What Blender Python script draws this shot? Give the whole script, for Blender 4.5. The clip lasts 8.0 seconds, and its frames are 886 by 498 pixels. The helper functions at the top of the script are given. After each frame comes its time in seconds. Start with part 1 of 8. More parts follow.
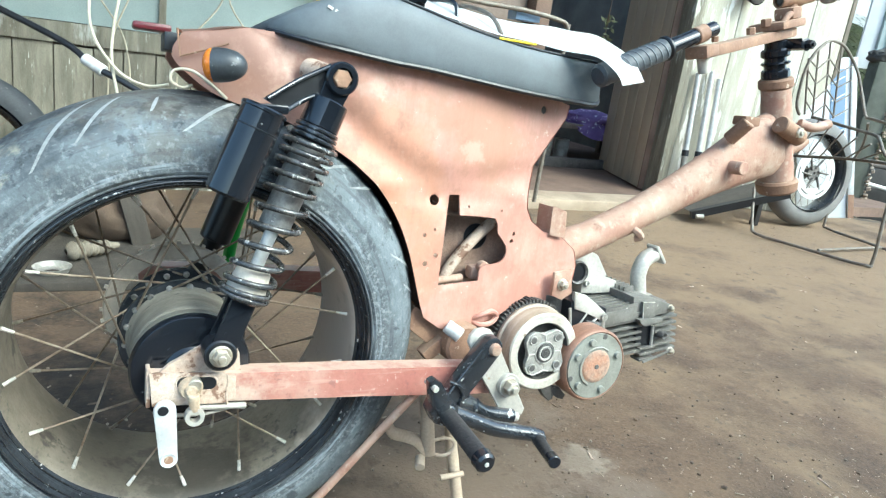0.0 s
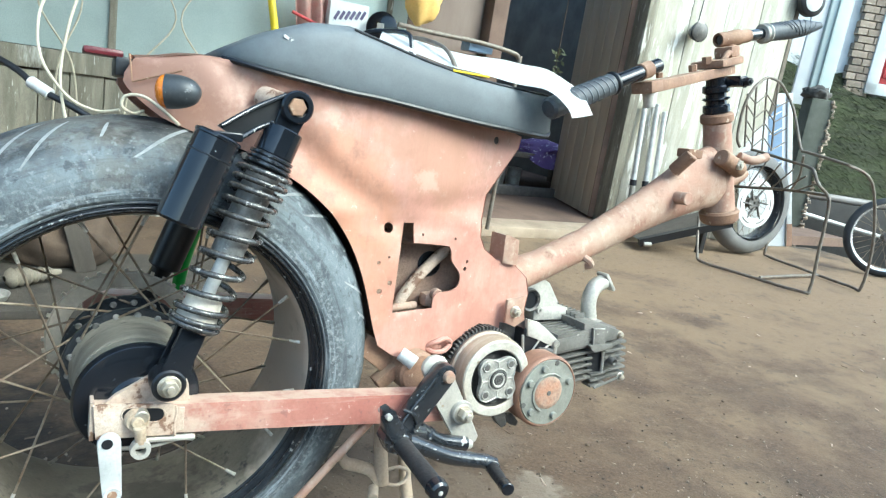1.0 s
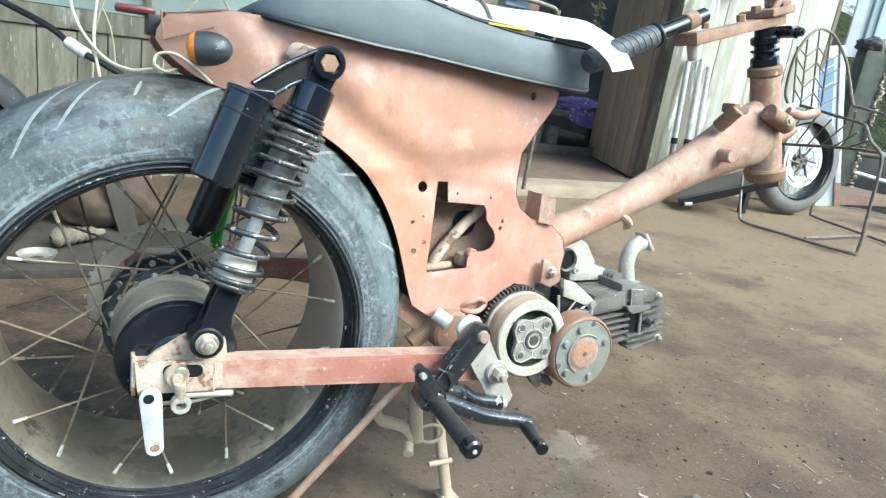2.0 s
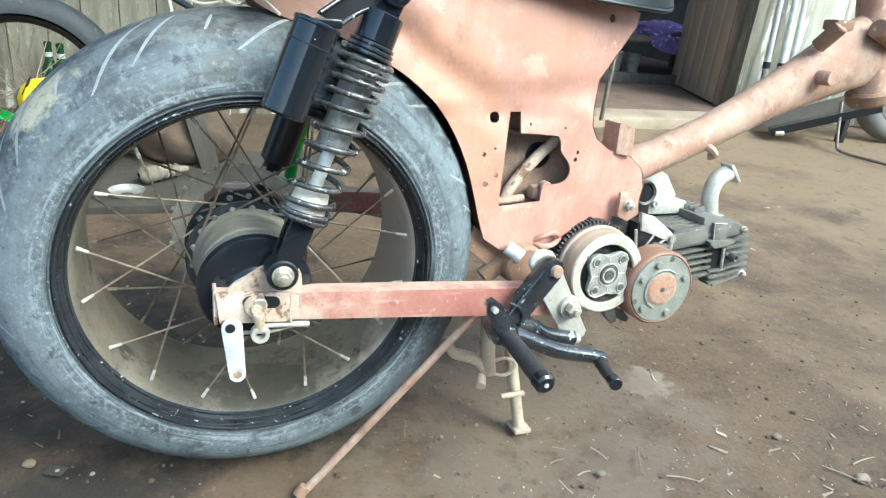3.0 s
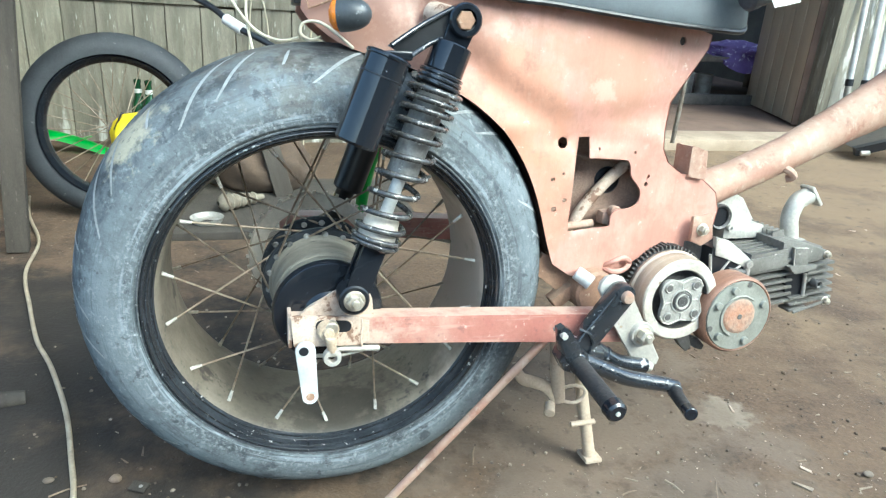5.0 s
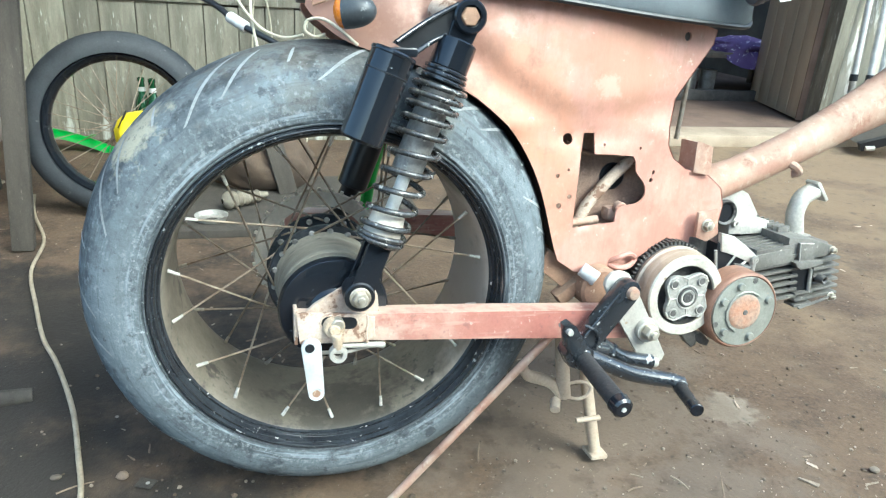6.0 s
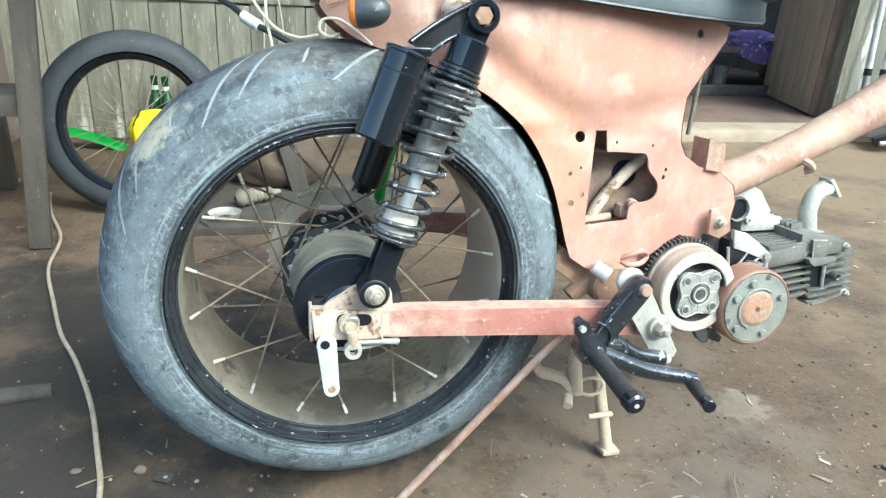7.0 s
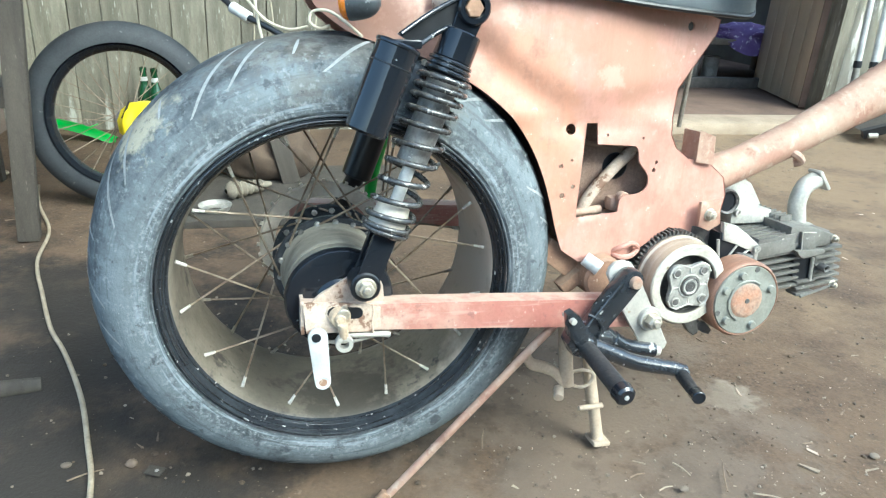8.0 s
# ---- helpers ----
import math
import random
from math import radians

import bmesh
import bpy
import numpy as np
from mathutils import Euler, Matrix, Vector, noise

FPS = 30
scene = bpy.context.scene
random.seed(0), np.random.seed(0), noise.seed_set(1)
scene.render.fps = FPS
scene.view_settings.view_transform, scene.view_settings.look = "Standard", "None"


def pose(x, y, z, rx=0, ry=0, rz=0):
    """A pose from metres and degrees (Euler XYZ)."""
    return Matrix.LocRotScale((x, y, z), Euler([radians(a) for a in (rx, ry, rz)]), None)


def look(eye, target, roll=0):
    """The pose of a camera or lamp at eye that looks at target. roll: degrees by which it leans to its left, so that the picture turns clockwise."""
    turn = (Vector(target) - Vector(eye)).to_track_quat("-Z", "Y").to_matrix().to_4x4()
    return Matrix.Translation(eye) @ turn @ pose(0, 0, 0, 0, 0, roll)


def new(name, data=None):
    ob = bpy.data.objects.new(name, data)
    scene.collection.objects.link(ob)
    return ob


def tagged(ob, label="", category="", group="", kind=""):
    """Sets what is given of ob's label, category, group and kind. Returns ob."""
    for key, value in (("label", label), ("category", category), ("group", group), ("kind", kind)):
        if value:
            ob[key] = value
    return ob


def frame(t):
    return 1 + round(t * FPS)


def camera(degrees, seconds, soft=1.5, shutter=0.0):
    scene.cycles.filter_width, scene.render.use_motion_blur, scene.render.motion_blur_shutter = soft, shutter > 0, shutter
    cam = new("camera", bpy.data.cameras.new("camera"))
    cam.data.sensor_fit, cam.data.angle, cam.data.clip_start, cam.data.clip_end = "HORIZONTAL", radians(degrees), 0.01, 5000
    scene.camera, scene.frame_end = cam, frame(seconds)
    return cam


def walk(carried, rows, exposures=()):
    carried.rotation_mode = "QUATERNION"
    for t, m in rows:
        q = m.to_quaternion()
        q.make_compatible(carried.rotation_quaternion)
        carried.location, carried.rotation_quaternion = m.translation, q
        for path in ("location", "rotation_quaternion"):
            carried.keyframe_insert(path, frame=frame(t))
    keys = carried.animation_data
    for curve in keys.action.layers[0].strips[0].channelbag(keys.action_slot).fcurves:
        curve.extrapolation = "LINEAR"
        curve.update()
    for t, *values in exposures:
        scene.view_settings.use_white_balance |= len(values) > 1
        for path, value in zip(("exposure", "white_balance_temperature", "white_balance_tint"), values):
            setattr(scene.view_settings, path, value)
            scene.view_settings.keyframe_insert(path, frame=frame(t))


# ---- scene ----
# ---- camera and its walk ----
cam = camera(66.1, 8.0, soft=1.25)

PATH = [
    (0, (-0.099, -0.874, 0.727), (0.792, 0.834, 0.19), 8.2),
    (0.5, (-0.103, -0.88, 0.73), (0.841, 0.815, 0.246), 8.5),
    (1, (-0.103, -0.879, 0.73), (0.907, 0.79, 0.288), 9.2),
    (1.2, (-0.103, -0.878, 0.73), (0.922, 0.787, 0.309), 9.5),
    (2.3, (-0.093, -0.869, 0.724), (0.785, 0.812, 0.088), 8.2),
    (2.5, (-0.092, -0.868, 0.723), (0.769, 0.808, 0.052), 8.0),
    (3, (-0.087, -0.862, 0.72), (0.628, 0.839, -0.053), 6.5),
    (3.5, (-0.085, -0.862, 0.72), (0.559, 0.86, -0.068), 5.6),
    (4, (-0.089, -0.865, 0.721), (0.474, 0.901, -0.031), 4.6),
    (4.5, (-0.09, -0.867, 0.723), (0.443, 0.921, 0.002), 4.2),
    (6, (-0.093, -0.867, 0.722), (0.428, 0.921, -0.008), 3.8),
    (6.5, (-0.096, -0.866, 0.723), (0.386, 0.927, -0.018), 3.3),
    (7, (-0.099, -0.872, 0.726), (0.393, 0.919, -0.016), 3.4),
    (7.5, (-0.097, -0.869, 0.727), (0.412, 0.91, -0.032), 3.5),
    (8, (-0.098, -0.872, 0.727), (0.416, 0.904, -0.035), 3.6),
]
walk(cam, [(t, look(eye, target, roll)) for t, eye, target, roll in PATH],
     exposures=[(0.0, 1.92, 5400, -9), (1.2, 1.79, 5400, -9), (2.5, 1.86, 5400, -9), (4.0, 2.00, 5350, -9), (8.0, 2.00, 5350, -9)])

# ---- world, sun, exposure ----
world = bpy.data.worlds.new("sky")
scene.world = world
world.use_nodes = True
wn = world.node_tree
sky = wn.nodes.new("ShaderNodeTexSky")
sky.sky_type = "NISHITA"
sky.sun_disc = False
sky.sun_elevation = radians(44)
sky.sun_rotation = radians(146)
sky.air_density, sky.dust_density, sky.ozone_density = 1.0, 4.0, 0.5
wn.links.new(sky.outputs[0], wn.nodes["Background"].inputs[0])
wn.nodes["Background"].inputs[1].default_value = 0.15
sun_data = bpy.data.lights.new("sun", "SUN")
sun_data.energy, sun_data.angle, sun_data.color = 0.85, radians(34), (1.0, 0.97, 0.93)
sun = new("sun", sun_data)
sun.matrix_world = look((4.1, -5.5, 6.6), (0.4, 0, 0.3))


# ---- materials ----
def surface(name, base, alt=None, rough=0.6, metal=0.0, scale=6.0, blotch=0.5, spots=None, spot_scale=60.0, spot_at=0.66,
            grain=0.15, grain_scale=220.0, bump=0.15, stretch=(1, 1, 1), coat=0.0, dust=None, dust_at=0.5, dust_scale=9.0, vary=0.0, rough_spread=0.15):
    """A worn surface: two colours in broad blotches, fine grain, spots, dust, relief."""
    m = bpy.data.materials.new(name)
    m.use_nodes = True
    nt = m.node_tree
    p = nt.nodes["Principled BSDF"]
    n = nt.nodes.new
    tc = n("ShaderNodeTexCoord")
    mp = n("ShaderNodeMapping")
    mp.inputs["Scale"].default_value = stretch
    nt.links.new(tc.outputs["Object"], mp.inputs["Vector"])

    def noise_at(sc, detail=5.0, roughness=0.6):
        t = n("ShaderNodeTexNoise")
        t.inputs["Scale"].default_value, t.inputs["Detail"].default_value, t.inputs["Roughness"].default_value = sc, detail, roughness
        nt.links.new(mp.outputs[0], t.inputs["Vector"])
        return t.outputs["Fac"]

    def ramp(fac, lo, hi):
        r = n("ShaderNodeMapRange")
        r.inputs["From Min"].default_value, r.inputs["From Max"].default_value = lo, hi
        nt.links.new(fac, r.inputs["Value"])
        return r.outputs[0]

    def blend(fac, a, b, mode="MIX"):
        x = n("ShaderNodeMix")
        x.data_type, x.blend_type = "RGBA", mode
        if isinstance(fac, float):
            x.inputs["Factor"].default_value = fac
        else:
            nt.links.new(fac, x.inputs["Factor"])
        for slot, c in ((6, a), (7, b)):
            if isinstance(c, tuple):
                x.inputs[slot].default_value = (*c, 1)
            else:
                nt.links.new(c, x.inputs[slot])
        return x.outputs[2]

    alt = alt or tuple(c * 0.7 for c in base)
    broad = noise_at(scale)
    colour = blend(ramp(broad, 0.5 - 0.5 * blotch * 0.6, 0.5 + 0.5 * blotch * 0.6), base, alt)
    fine = noise_at(grain_scale, 3.0, 0.7)
    dark = tuple(c * (1 - 2.2 * grain) for c in (1, 1, 1))
    light = tuple(1 + 1.4 * grain for c in (1, 1, 1))
    colour = blend(1.0, colour, blend(ramp(fine, 0.3, 0.7), dark, light), "MULTIPLY")
    if spots:
        colour = blend(ramp(noise_at(spot_scale, 4.0, 0.65), spot_at, spot_at + 0.05), colour, spots)
    if dust:
        colour = blend(ramp(noise_at(dust_scale, 6.0, 0.7), dust_at - 0.12, dust_at + 0.2), colour, dust)
    if vary:
        oi = n("ShaderNodeObjectInfo")
        colour = blend(1.0, colour, blend(oi.outputs["Random"], tuple([1 - vary] * 3), tuple([1 + vary] * 3)), "MULTIPLY")
    nt.links.new(colour, p.inputs["Base Color"])
    r = n("ShaderNodeMapRange")
    r.inputs["To Min"].default_value, r.inputs["To Max"].default_value = max(rough - rough_spread, 0.05), min(rough + rough_spread, 1.0)
    nt.links.new(noise_at(scale * 5, 4.0), r.inputs["Value"])
    nt.links.new(r.outputs[0], p.inputs["Roughness"])
    p.inputs["Metallic"].default_value = metal
    p.inputs["Coat Weight"].default_value = coat
    p.inputs["Coat Roughness"].default_value = 0.07
    b = n("ShaderNodeBump")
    b.inputs["Strength"].default_value, b.inputs["Distance"].default_value = bump, 0.004
    add = n("ShaderNodeMath")
    add.operation = "ADD"
    nt.links.new(fine, add.inputs[0])
    nt.links.new(noise_at(scale * 4), add.inputs[1])
    nt.links.new(add.outputs[0], b.inputs["Height"])
    nt.links.new(b.outputs[0], p.inputs["Normal"])
    return m



def overlay(m, colour, fac_of):
    """Lay one more colour over a surface; fac_of(nodes, links, vector) gives where."""
    nt = m.node_tree
    p = nt.nodes["Principled BSDF"]
    old = p.inputs["Base Color"].links[0].from_socket
    tc = nt.nodes.new("ShaderNodeTexCoord")
    fac = fac_of(nt.nodes, nt.links, tc.outputs["Object"])
    x = nt.nodes.new("ShaderNodeMix")
    x.data_type = "RGBA"
    nt.links.new(fac, x.inputs["Factor"])
    nt.links.new(old, x.inputs[6])
    x.inputs[7].default_value = (*colour, 1)
    nt.links.new(x.outputs[2], p.inputs["Base Color"])
    return m


def calc(nodes, links, op, a, b=0.0, clamp=False):
    q = nodes.new("ShaderNodeMath")
    q.operation, q.use_clamp = op, clamp
    for slot, v in ((0, a), (1, b)):
        if isinstance(v, (int, float)):
            q.inputs[slot].default_value = v
        else:
            links.new(v, q.inputs[slot])
    return q.outputs[0]


def cloud(nodes, links, vector, scale, detail=5.0, roughness=0.65, stretch=(1, 1, 1)):
    mp = nodes.new("ShaderNodeMapping")
    mp.inputs["Scale"].default_value = stretch
    links.new(vector, mp.inputs["Vector"])
    t = nodes.new("ShaderNodeTexNoise")
    t.inputs["Scale"].default_value, t.inputs["Detail"].default_value, t.inputs["Roughness"].default_value = scale, detail, roughness
    links.new(mp.outputs[0], t.inputs["Vector"])
    return t.outputs["Fac"]


def ring_wear(r_in, r_out, edge, scale, at, spread, amount, axle=0.32):
    """Where wear lies between two radii about the axle, broken up by a cloud."""
    def fac(nodes, links, vector):
        sep = nodes.new("ShaderNodeSeparateXYZ")
        links.new(vector, sep.inputs[0])
        dz = calc(nodes, links, "SUBTRACT", sep.outputs[2], axle)
        r = calc(nodes, links, "SQRT", calc(nodes, links, "ADD", calc(nodes, links, "MULTIPLY", sep.outputs[0], sep.outputs[0]), calc(nodes, links, "MULTIPLY", dz, dz)))
        r = calc(nodes, links, "ADD", r, calc(nodes, links, "MULTIPLY", calc(nodes, links, "SUBTRACT", cloud(nodes, links, vector, 22), 0.5), edge * 2.4))
        lo = calc(nodes, links, "DIVIDE", calc(nodes, links, "SUBTRACT", r, r_in - edge), 2 * edge, True)
        hi = calc(nodes, links, "DIVIDE", calc(nodes, links, "SUBTRACT", r_out + edge, r), 2 * edge, True)
        c = calc(nodes, links, "DIVIDE", calc(nodes, links, "SUBTRACT", cloud(nodes, links, vector, scale), at), spread, True)
        return calc(nodes, links, "MULTIPLY", calc(nodes, links, "MULTIPLY", lo, hi), calc(nodes, links, "MULTIPLY", c, amount))
    return fac


def ring_streaks(r_in, r_out, edge, at, spread, amount, axle=0.32):
    """Rubbed streaks that run round the axle between two radii."""
    def fac(nodes, links, vector):
        sep = nodes.new("ShaderNodeSeparateXYZ")
        links.new(vector, sep.inputs[0])
        dz = calc(nodes, links, "SUBTRACT", sep.outputs[2], axle)
        r = calc(nodes, links, "SQRT", calc(nodes, links, "ADD", calc(nodes, links, "MULTIPLY", sep.outputs[0], sep.outputs[0]), calc(nodes, links, "MULTIPLY", dz, dz)))
        com = nodes.new("ShaderNodeCombineXYZ")
        links.new(calc(nodes, links, "MULTIPLY", r, 160.0), com.inputs[0])
        links.new(calc(nodes, links, "MULTIPLY", sep.outputs[0], 9.0), com.inputs[1])
        links.new(calc(nodes, links, "MULTIPLY", dz, 9.0), com.inputs[2])
        lo = calc(nodes, links, "DIVIDE", calc(nodes, links, "SUBTRACT", r, r_in - edge), 2 * edge, True)
        hi = calc(nodes, links, "DIVIDE", calc(nodes, links, "SUBTRACT", r_out + edge, r), 2 * edge, True)
        c = calc(nodes, links, "DIVIDE", calc(nodes, links, "SUBTRACT", cloud(nodes, links, com.outputs[0], 1.0, 3.0), at), spread, True)
        return calc(nodes, links, "MULTIPLY", calc(nodes, links, "MULTIPLY", lo, hi), calc(nodes, links, "MULTIPLY", c, amount))
    return fac


def cloud_wear(scale, at, spread, amount, stretch=(1, 1, 1)):
    def fac(nodes, links, vector):
        return calc(nodes, links, "MULTIPLY", calc(nodes, links, "DIVIDE", calc(nodes, links, "SUBTRACT", cloud(nodes, links, vector, scale, stretch=stretch), at), spread, True), amount)
    return fac


def wear_shade_patch(centre, radius, scale, amount):
    """A ragged patch about one spot, for wear and for painted light or shade."""
    def fac(nodes, links, vector):
        d = nodes.new("ShaderNodeVectorMath")
        d.operation = "DISTANCE"
        links.new(vector, d.inputs[0])
        d.inputs[1].default_value = centre
        e = calc(nodes, links, "ADD", calc(nodes, links, "DIVIDE", d.outputs["Value"], radius), calc(nodes, links, "MULTIPLY", calc(nodes, links, "SUBTRACT", cloud(nodes, links, vector, scale), 0.5), 3.2))
        return calc(nodes, links, "MULTIPLY", calc(nodes, links, "DIVIDE", calc(nodes, links, "SUBTRACT", 1.0, e), 0.5, True), amount)
    return fac


def top_light_dust(m, colour, start, amount):
    """Dust colour on the faces that look up, broken by a cloud; paints in top light too."""
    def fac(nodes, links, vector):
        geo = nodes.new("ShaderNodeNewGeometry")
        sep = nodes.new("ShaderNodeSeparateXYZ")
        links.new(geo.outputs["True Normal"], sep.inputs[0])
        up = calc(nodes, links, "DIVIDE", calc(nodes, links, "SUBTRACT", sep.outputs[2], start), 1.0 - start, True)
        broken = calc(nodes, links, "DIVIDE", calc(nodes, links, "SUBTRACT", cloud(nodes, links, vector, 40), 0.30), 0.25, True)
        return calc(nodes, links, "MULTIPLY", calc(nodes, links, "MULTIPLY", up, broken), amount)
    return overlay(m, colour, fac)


PRIMER = surface("rusted_primer", (0.54, 0.302, 0.236), (0.46, 0.236, 0.178), 0.5, scale=5, blotch=0.9, stretch=(1, 1, 0.55), spots=(0.66, 0.52, 0.44), spot_scale=30, spot_at=0.69, grain=0.035, bump=0.05)
overlay(PRIMER, (0.58, 0.40, 0.325), cloud_wear(9, 0.5, 0.25, 0.55, (1.6, 1.6, 0.35)))
overlay(PRIMER, (0.60, 0.47, 0.385), cloud_wear(60, 0.61, 0.10, 0.45, (1.1, 1.1, 0.9)))
overlay(PRIMER, (0.36, 0.17, 0.118), cloud_wear(16, 0.60, 0.16, 0.4, (3, 3, 0.5)))
overlay(PRIMER, (0.50, 0.235, 0.120), wear_shade_patch((0.215, -0.10, 0.545), 0.12, 9, 0.42))
overlay(PRIMER, (0.48, 0.225, 0.120), wear_shade_patch((0.285, -0.10, 0.440), 0.09, 10, 0.38))
overlay(PRIMER, (0.34, 0.185, 0.128), cloud_wear(7, 0.53, 0.18, 0.38, (9, 9, 0.6)))
overlay(PRIMER, (0.36, 0.190, 0.132), cloud_wear(34, 0.57, 0.10, 0.35))
overlay(PRIMER, (0.70, 0.58, 0.47), cloud_wear(48, 0.655, 0.05, 0.7, (1, 1, 1.3)))
overlay(PRIMER, (0.37, 0.205, 0.135), wear_shade_patch((0.38, -0.10, 0.655), 0.10, 16, 0.55))
overlay(PRIMER, (0.33, 0.175, 0.125), wear_shade_patch((-0.02, -0.09, 0.69), 0.26, 30, 0.85))
overlay(PRIMER, (0.52, 0.40, 0.31), wear_shade_patch((0.03, -0.09, 0.69), 0.12, 75, 0.4))
overlay(PRIMER, (0.66, 0.56, 0.46), wear_shade_patch((0.205, -0.10, 0.668), 0.022, 60, 0.35))
overlay(PRIMER, (0.64, 0.53, 0.43), wear_shade_patch((0.36, -0.10, 0.600), 0.020, 70, 0.25))
overlay(PRIMER, (0.33, 0.145, 0.105), wear_shade_patch((0.45, -0.06, 0.36), 0.16, 9, 0.55))
overlay(PRIMER, (0.355, 0.200, 0.145), wear_shade_patch((-0.01, -0.09, 0.69), 0.20, 7, 0.7))
overlay(PRIMER, (0.24, 0.125, 0.085), wear_shade_patch((0.0, -0.09, 0.68), 0.13, 55, 0.55))
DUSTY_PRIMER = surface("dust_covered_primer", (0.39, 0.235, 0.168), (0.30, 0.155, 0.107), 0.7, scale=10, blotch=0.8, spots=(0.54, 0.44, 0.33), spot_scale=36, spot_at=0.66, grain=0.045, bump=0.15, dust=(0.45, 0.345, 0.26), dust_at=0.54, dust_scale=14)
overlay(DUSTY_PRIMER, (0.48, 0.375, 0.285), cloud_wear(44, 0.55, 0.10, 0.7, (1.6, 1, 1)))
# Pale upper side: settled dust plus light from above, both as colour.
top_light_dust(DUSTY_PRIMER, (0.47, 0.325, 0.24), 0.45, 0.4)
overlay(DUSTY_PRIMER, (0.20, 0.10, 0.065), cloud_wear(26, 0.57, 0.10, 0.7))
overlay(DUSTY_PRIMER, (0.27, 0.15, 0.10), cloud_wear(70, 0.60, 0.08, 0.5))
SPRING = surface("scraped_spring_steel", (0.105, 0.103, 0.099), (0.04, 0.04, 0.041), 0.26, 0.3, scale=50, spots=(0.50, 0.48, 0.44), spot_scale=120, spot_at=0.61, grain=0.1, rough_spread=0.1, coat=0.3)
BEAD = surface("scuffed_bead_rubber", (0.11, 0.12, 0.13), (0.05, 0.055, 0.06), 0.75, scale=25, blotch=0.9, spots=(0.34, 0.35, 0.34), spot_scale=130, spot_at=0.63, grain=0.2, bump=0.4)
RUST = surface("rusted_steel", (0.30, 0.180, 0.110), (0.21, 0.115, 0.070), 0.7, scale=14, spots=(0.48, 0.37, 0.27), spot_scale=70, spot_at=0.64, grain=0.08, bump=0.2)
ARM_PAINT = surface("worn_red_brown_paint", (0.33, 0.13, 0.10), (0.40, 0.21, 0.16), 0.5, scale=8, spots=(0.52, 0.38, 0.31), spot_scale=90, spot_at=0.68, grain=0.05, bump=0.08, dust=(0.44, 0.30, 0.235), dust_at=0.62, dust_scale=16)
overlay(ARM_PAINT, (0.50, 0.395, 0.31), wear_shade_patch((-0.02, -0.15, 0.305), 0.115, 18, 0.85))
overlay(ARM_PAINT, (0.46, 0.31, 0.245), cloud_wear(24, 0.54, 0.14, 0.6, (0.3, 1, 4)))
overlay(ARM_PAINT, (0.17, 0.085, 0.08), cloud_wear(70, 0.60, 0.08, 0.5))
overlay(ARM_PAINT, (0.56, 0.45, 0.38), cloud_wear(110, 0.63, 0.06, 0.6))
# Beam and rust tops made paler: dust and top light in one colour.
top_light_dust(ARM_PAINT, (0.52, 0.40, 0.31), 0.45, 0.75)
top_light_dust(RUST, (0.42, 0.31, 0.21), 0.5, 0.5)
FLAKED = surface("flaked_pale_paint", (0.56, 0.47, 0.38), (0.40, 0.28, 0.20), 0.65, scale=24, blotch=0.8, spots=(0.19, 0.11, 0.07), spot_scale=48, spot_at=0.545, grain=0.09, bump=0.3)
STAND_TAN = surface("dusty_tan_stand_steel", (0.47, 0.385, 0.29), (0.36, 0.27, 0.19), 0.75, scale=18, blotch=0.7, spots=(0.28, 0.19, 0.13), spot_scale=40, spot_at=0.66, grain=0.07, bump=0.15)
FLAKED_WHITE = surface("dirty_white_plastic", (0.62, 0.57, 0.48), (0.45, 0.39, 0.31), 0.55, scale=30, blotch=0.7, grain=0.06, bump=0.1)
RUBBER = surface("dusty_tyre_rubber", (0.105, 0.119, 0.127), (0.068, 0.077, 0.083), 0.80, scale=14, blotch=0.9, spots=(0.45, 0.46, 0.45), spot_scale=75, spot_at=0.71, grain=0.14, bump=0.25, rough_spread=0.1)
overlay(RUBBER, (0.176, 0.200, 0.212), ring_wear(0.252, 0.302, 0.014, 9, 0.34, 0.24, 0.9))
overlay(RUBBER, (0.145, 0.152, 0.140), ring_wear(0.298, 0.40, 0.010, 11, 0.48, 0.16, 0.7))
overlay(RUBBER, (0.034, 0.037, 0.041), ring_wear(0.288, 0.40, 0.012, 30, 0.455, 0.12, 0.82))
overlay(RUBBER, (0.30, 0.315, 0.32), ring_wear(0.234, 0.254, 0.005, 150, 0.49, 0.14, 0.6))
overlay(RUBBER, (0.42, 0.44, 0.45), cloud_wear(80, 0.68, 0.05, 0.6))
overlay(RUBBER, (0.30, 0.335, 0.35), wear_shade_patch((0.04, -0.08, 0.055), 0.20, 14, 0.12))
overlay(RUBBER, (0.28, 0.315, 0.33), wear_shade_patch((-0.27, -0.06, 0.30), 0.13, 14, 0.2))
overlay(RUBBER, (0.012, 0.014, 0.018), ring_wear(0.210, 0.2315, 0.004, 4, 0.48, 0.12, 0.9))
overlay(RUBBER, (0.030, 0.034, 0.040), ring_streaks(0.238, 0.300, 0.008, 0.52, 0.14, 0.4))
overlay(RUBBER, (0.33, 0.37, 0.40), ring_streaks(0.222, 0.250, 0.006, 0.50, 0.12, 0.6))
overlay(RUBBER, (0.032, 0.035, 0.040), cloud_wear(18, 0.56, 0.12, 0.7))
overlay(RUBBER, (0.30, 0.31, 0.30), cloud_wear(55, 0.62, 0.10, 0.35, (1, 3, 1)))
overlay(RUBBER, (0.36, 0.33, 0.24), wear_shade_patch((-0.225, -0.050, 0.522), 0.050, 38, 0.8))
overlay(RUBBER, (0.135, 0.115, 0.085), wear_shade_patch((0.0, -0.02, 0.635), 0.16, 26, 0.35))
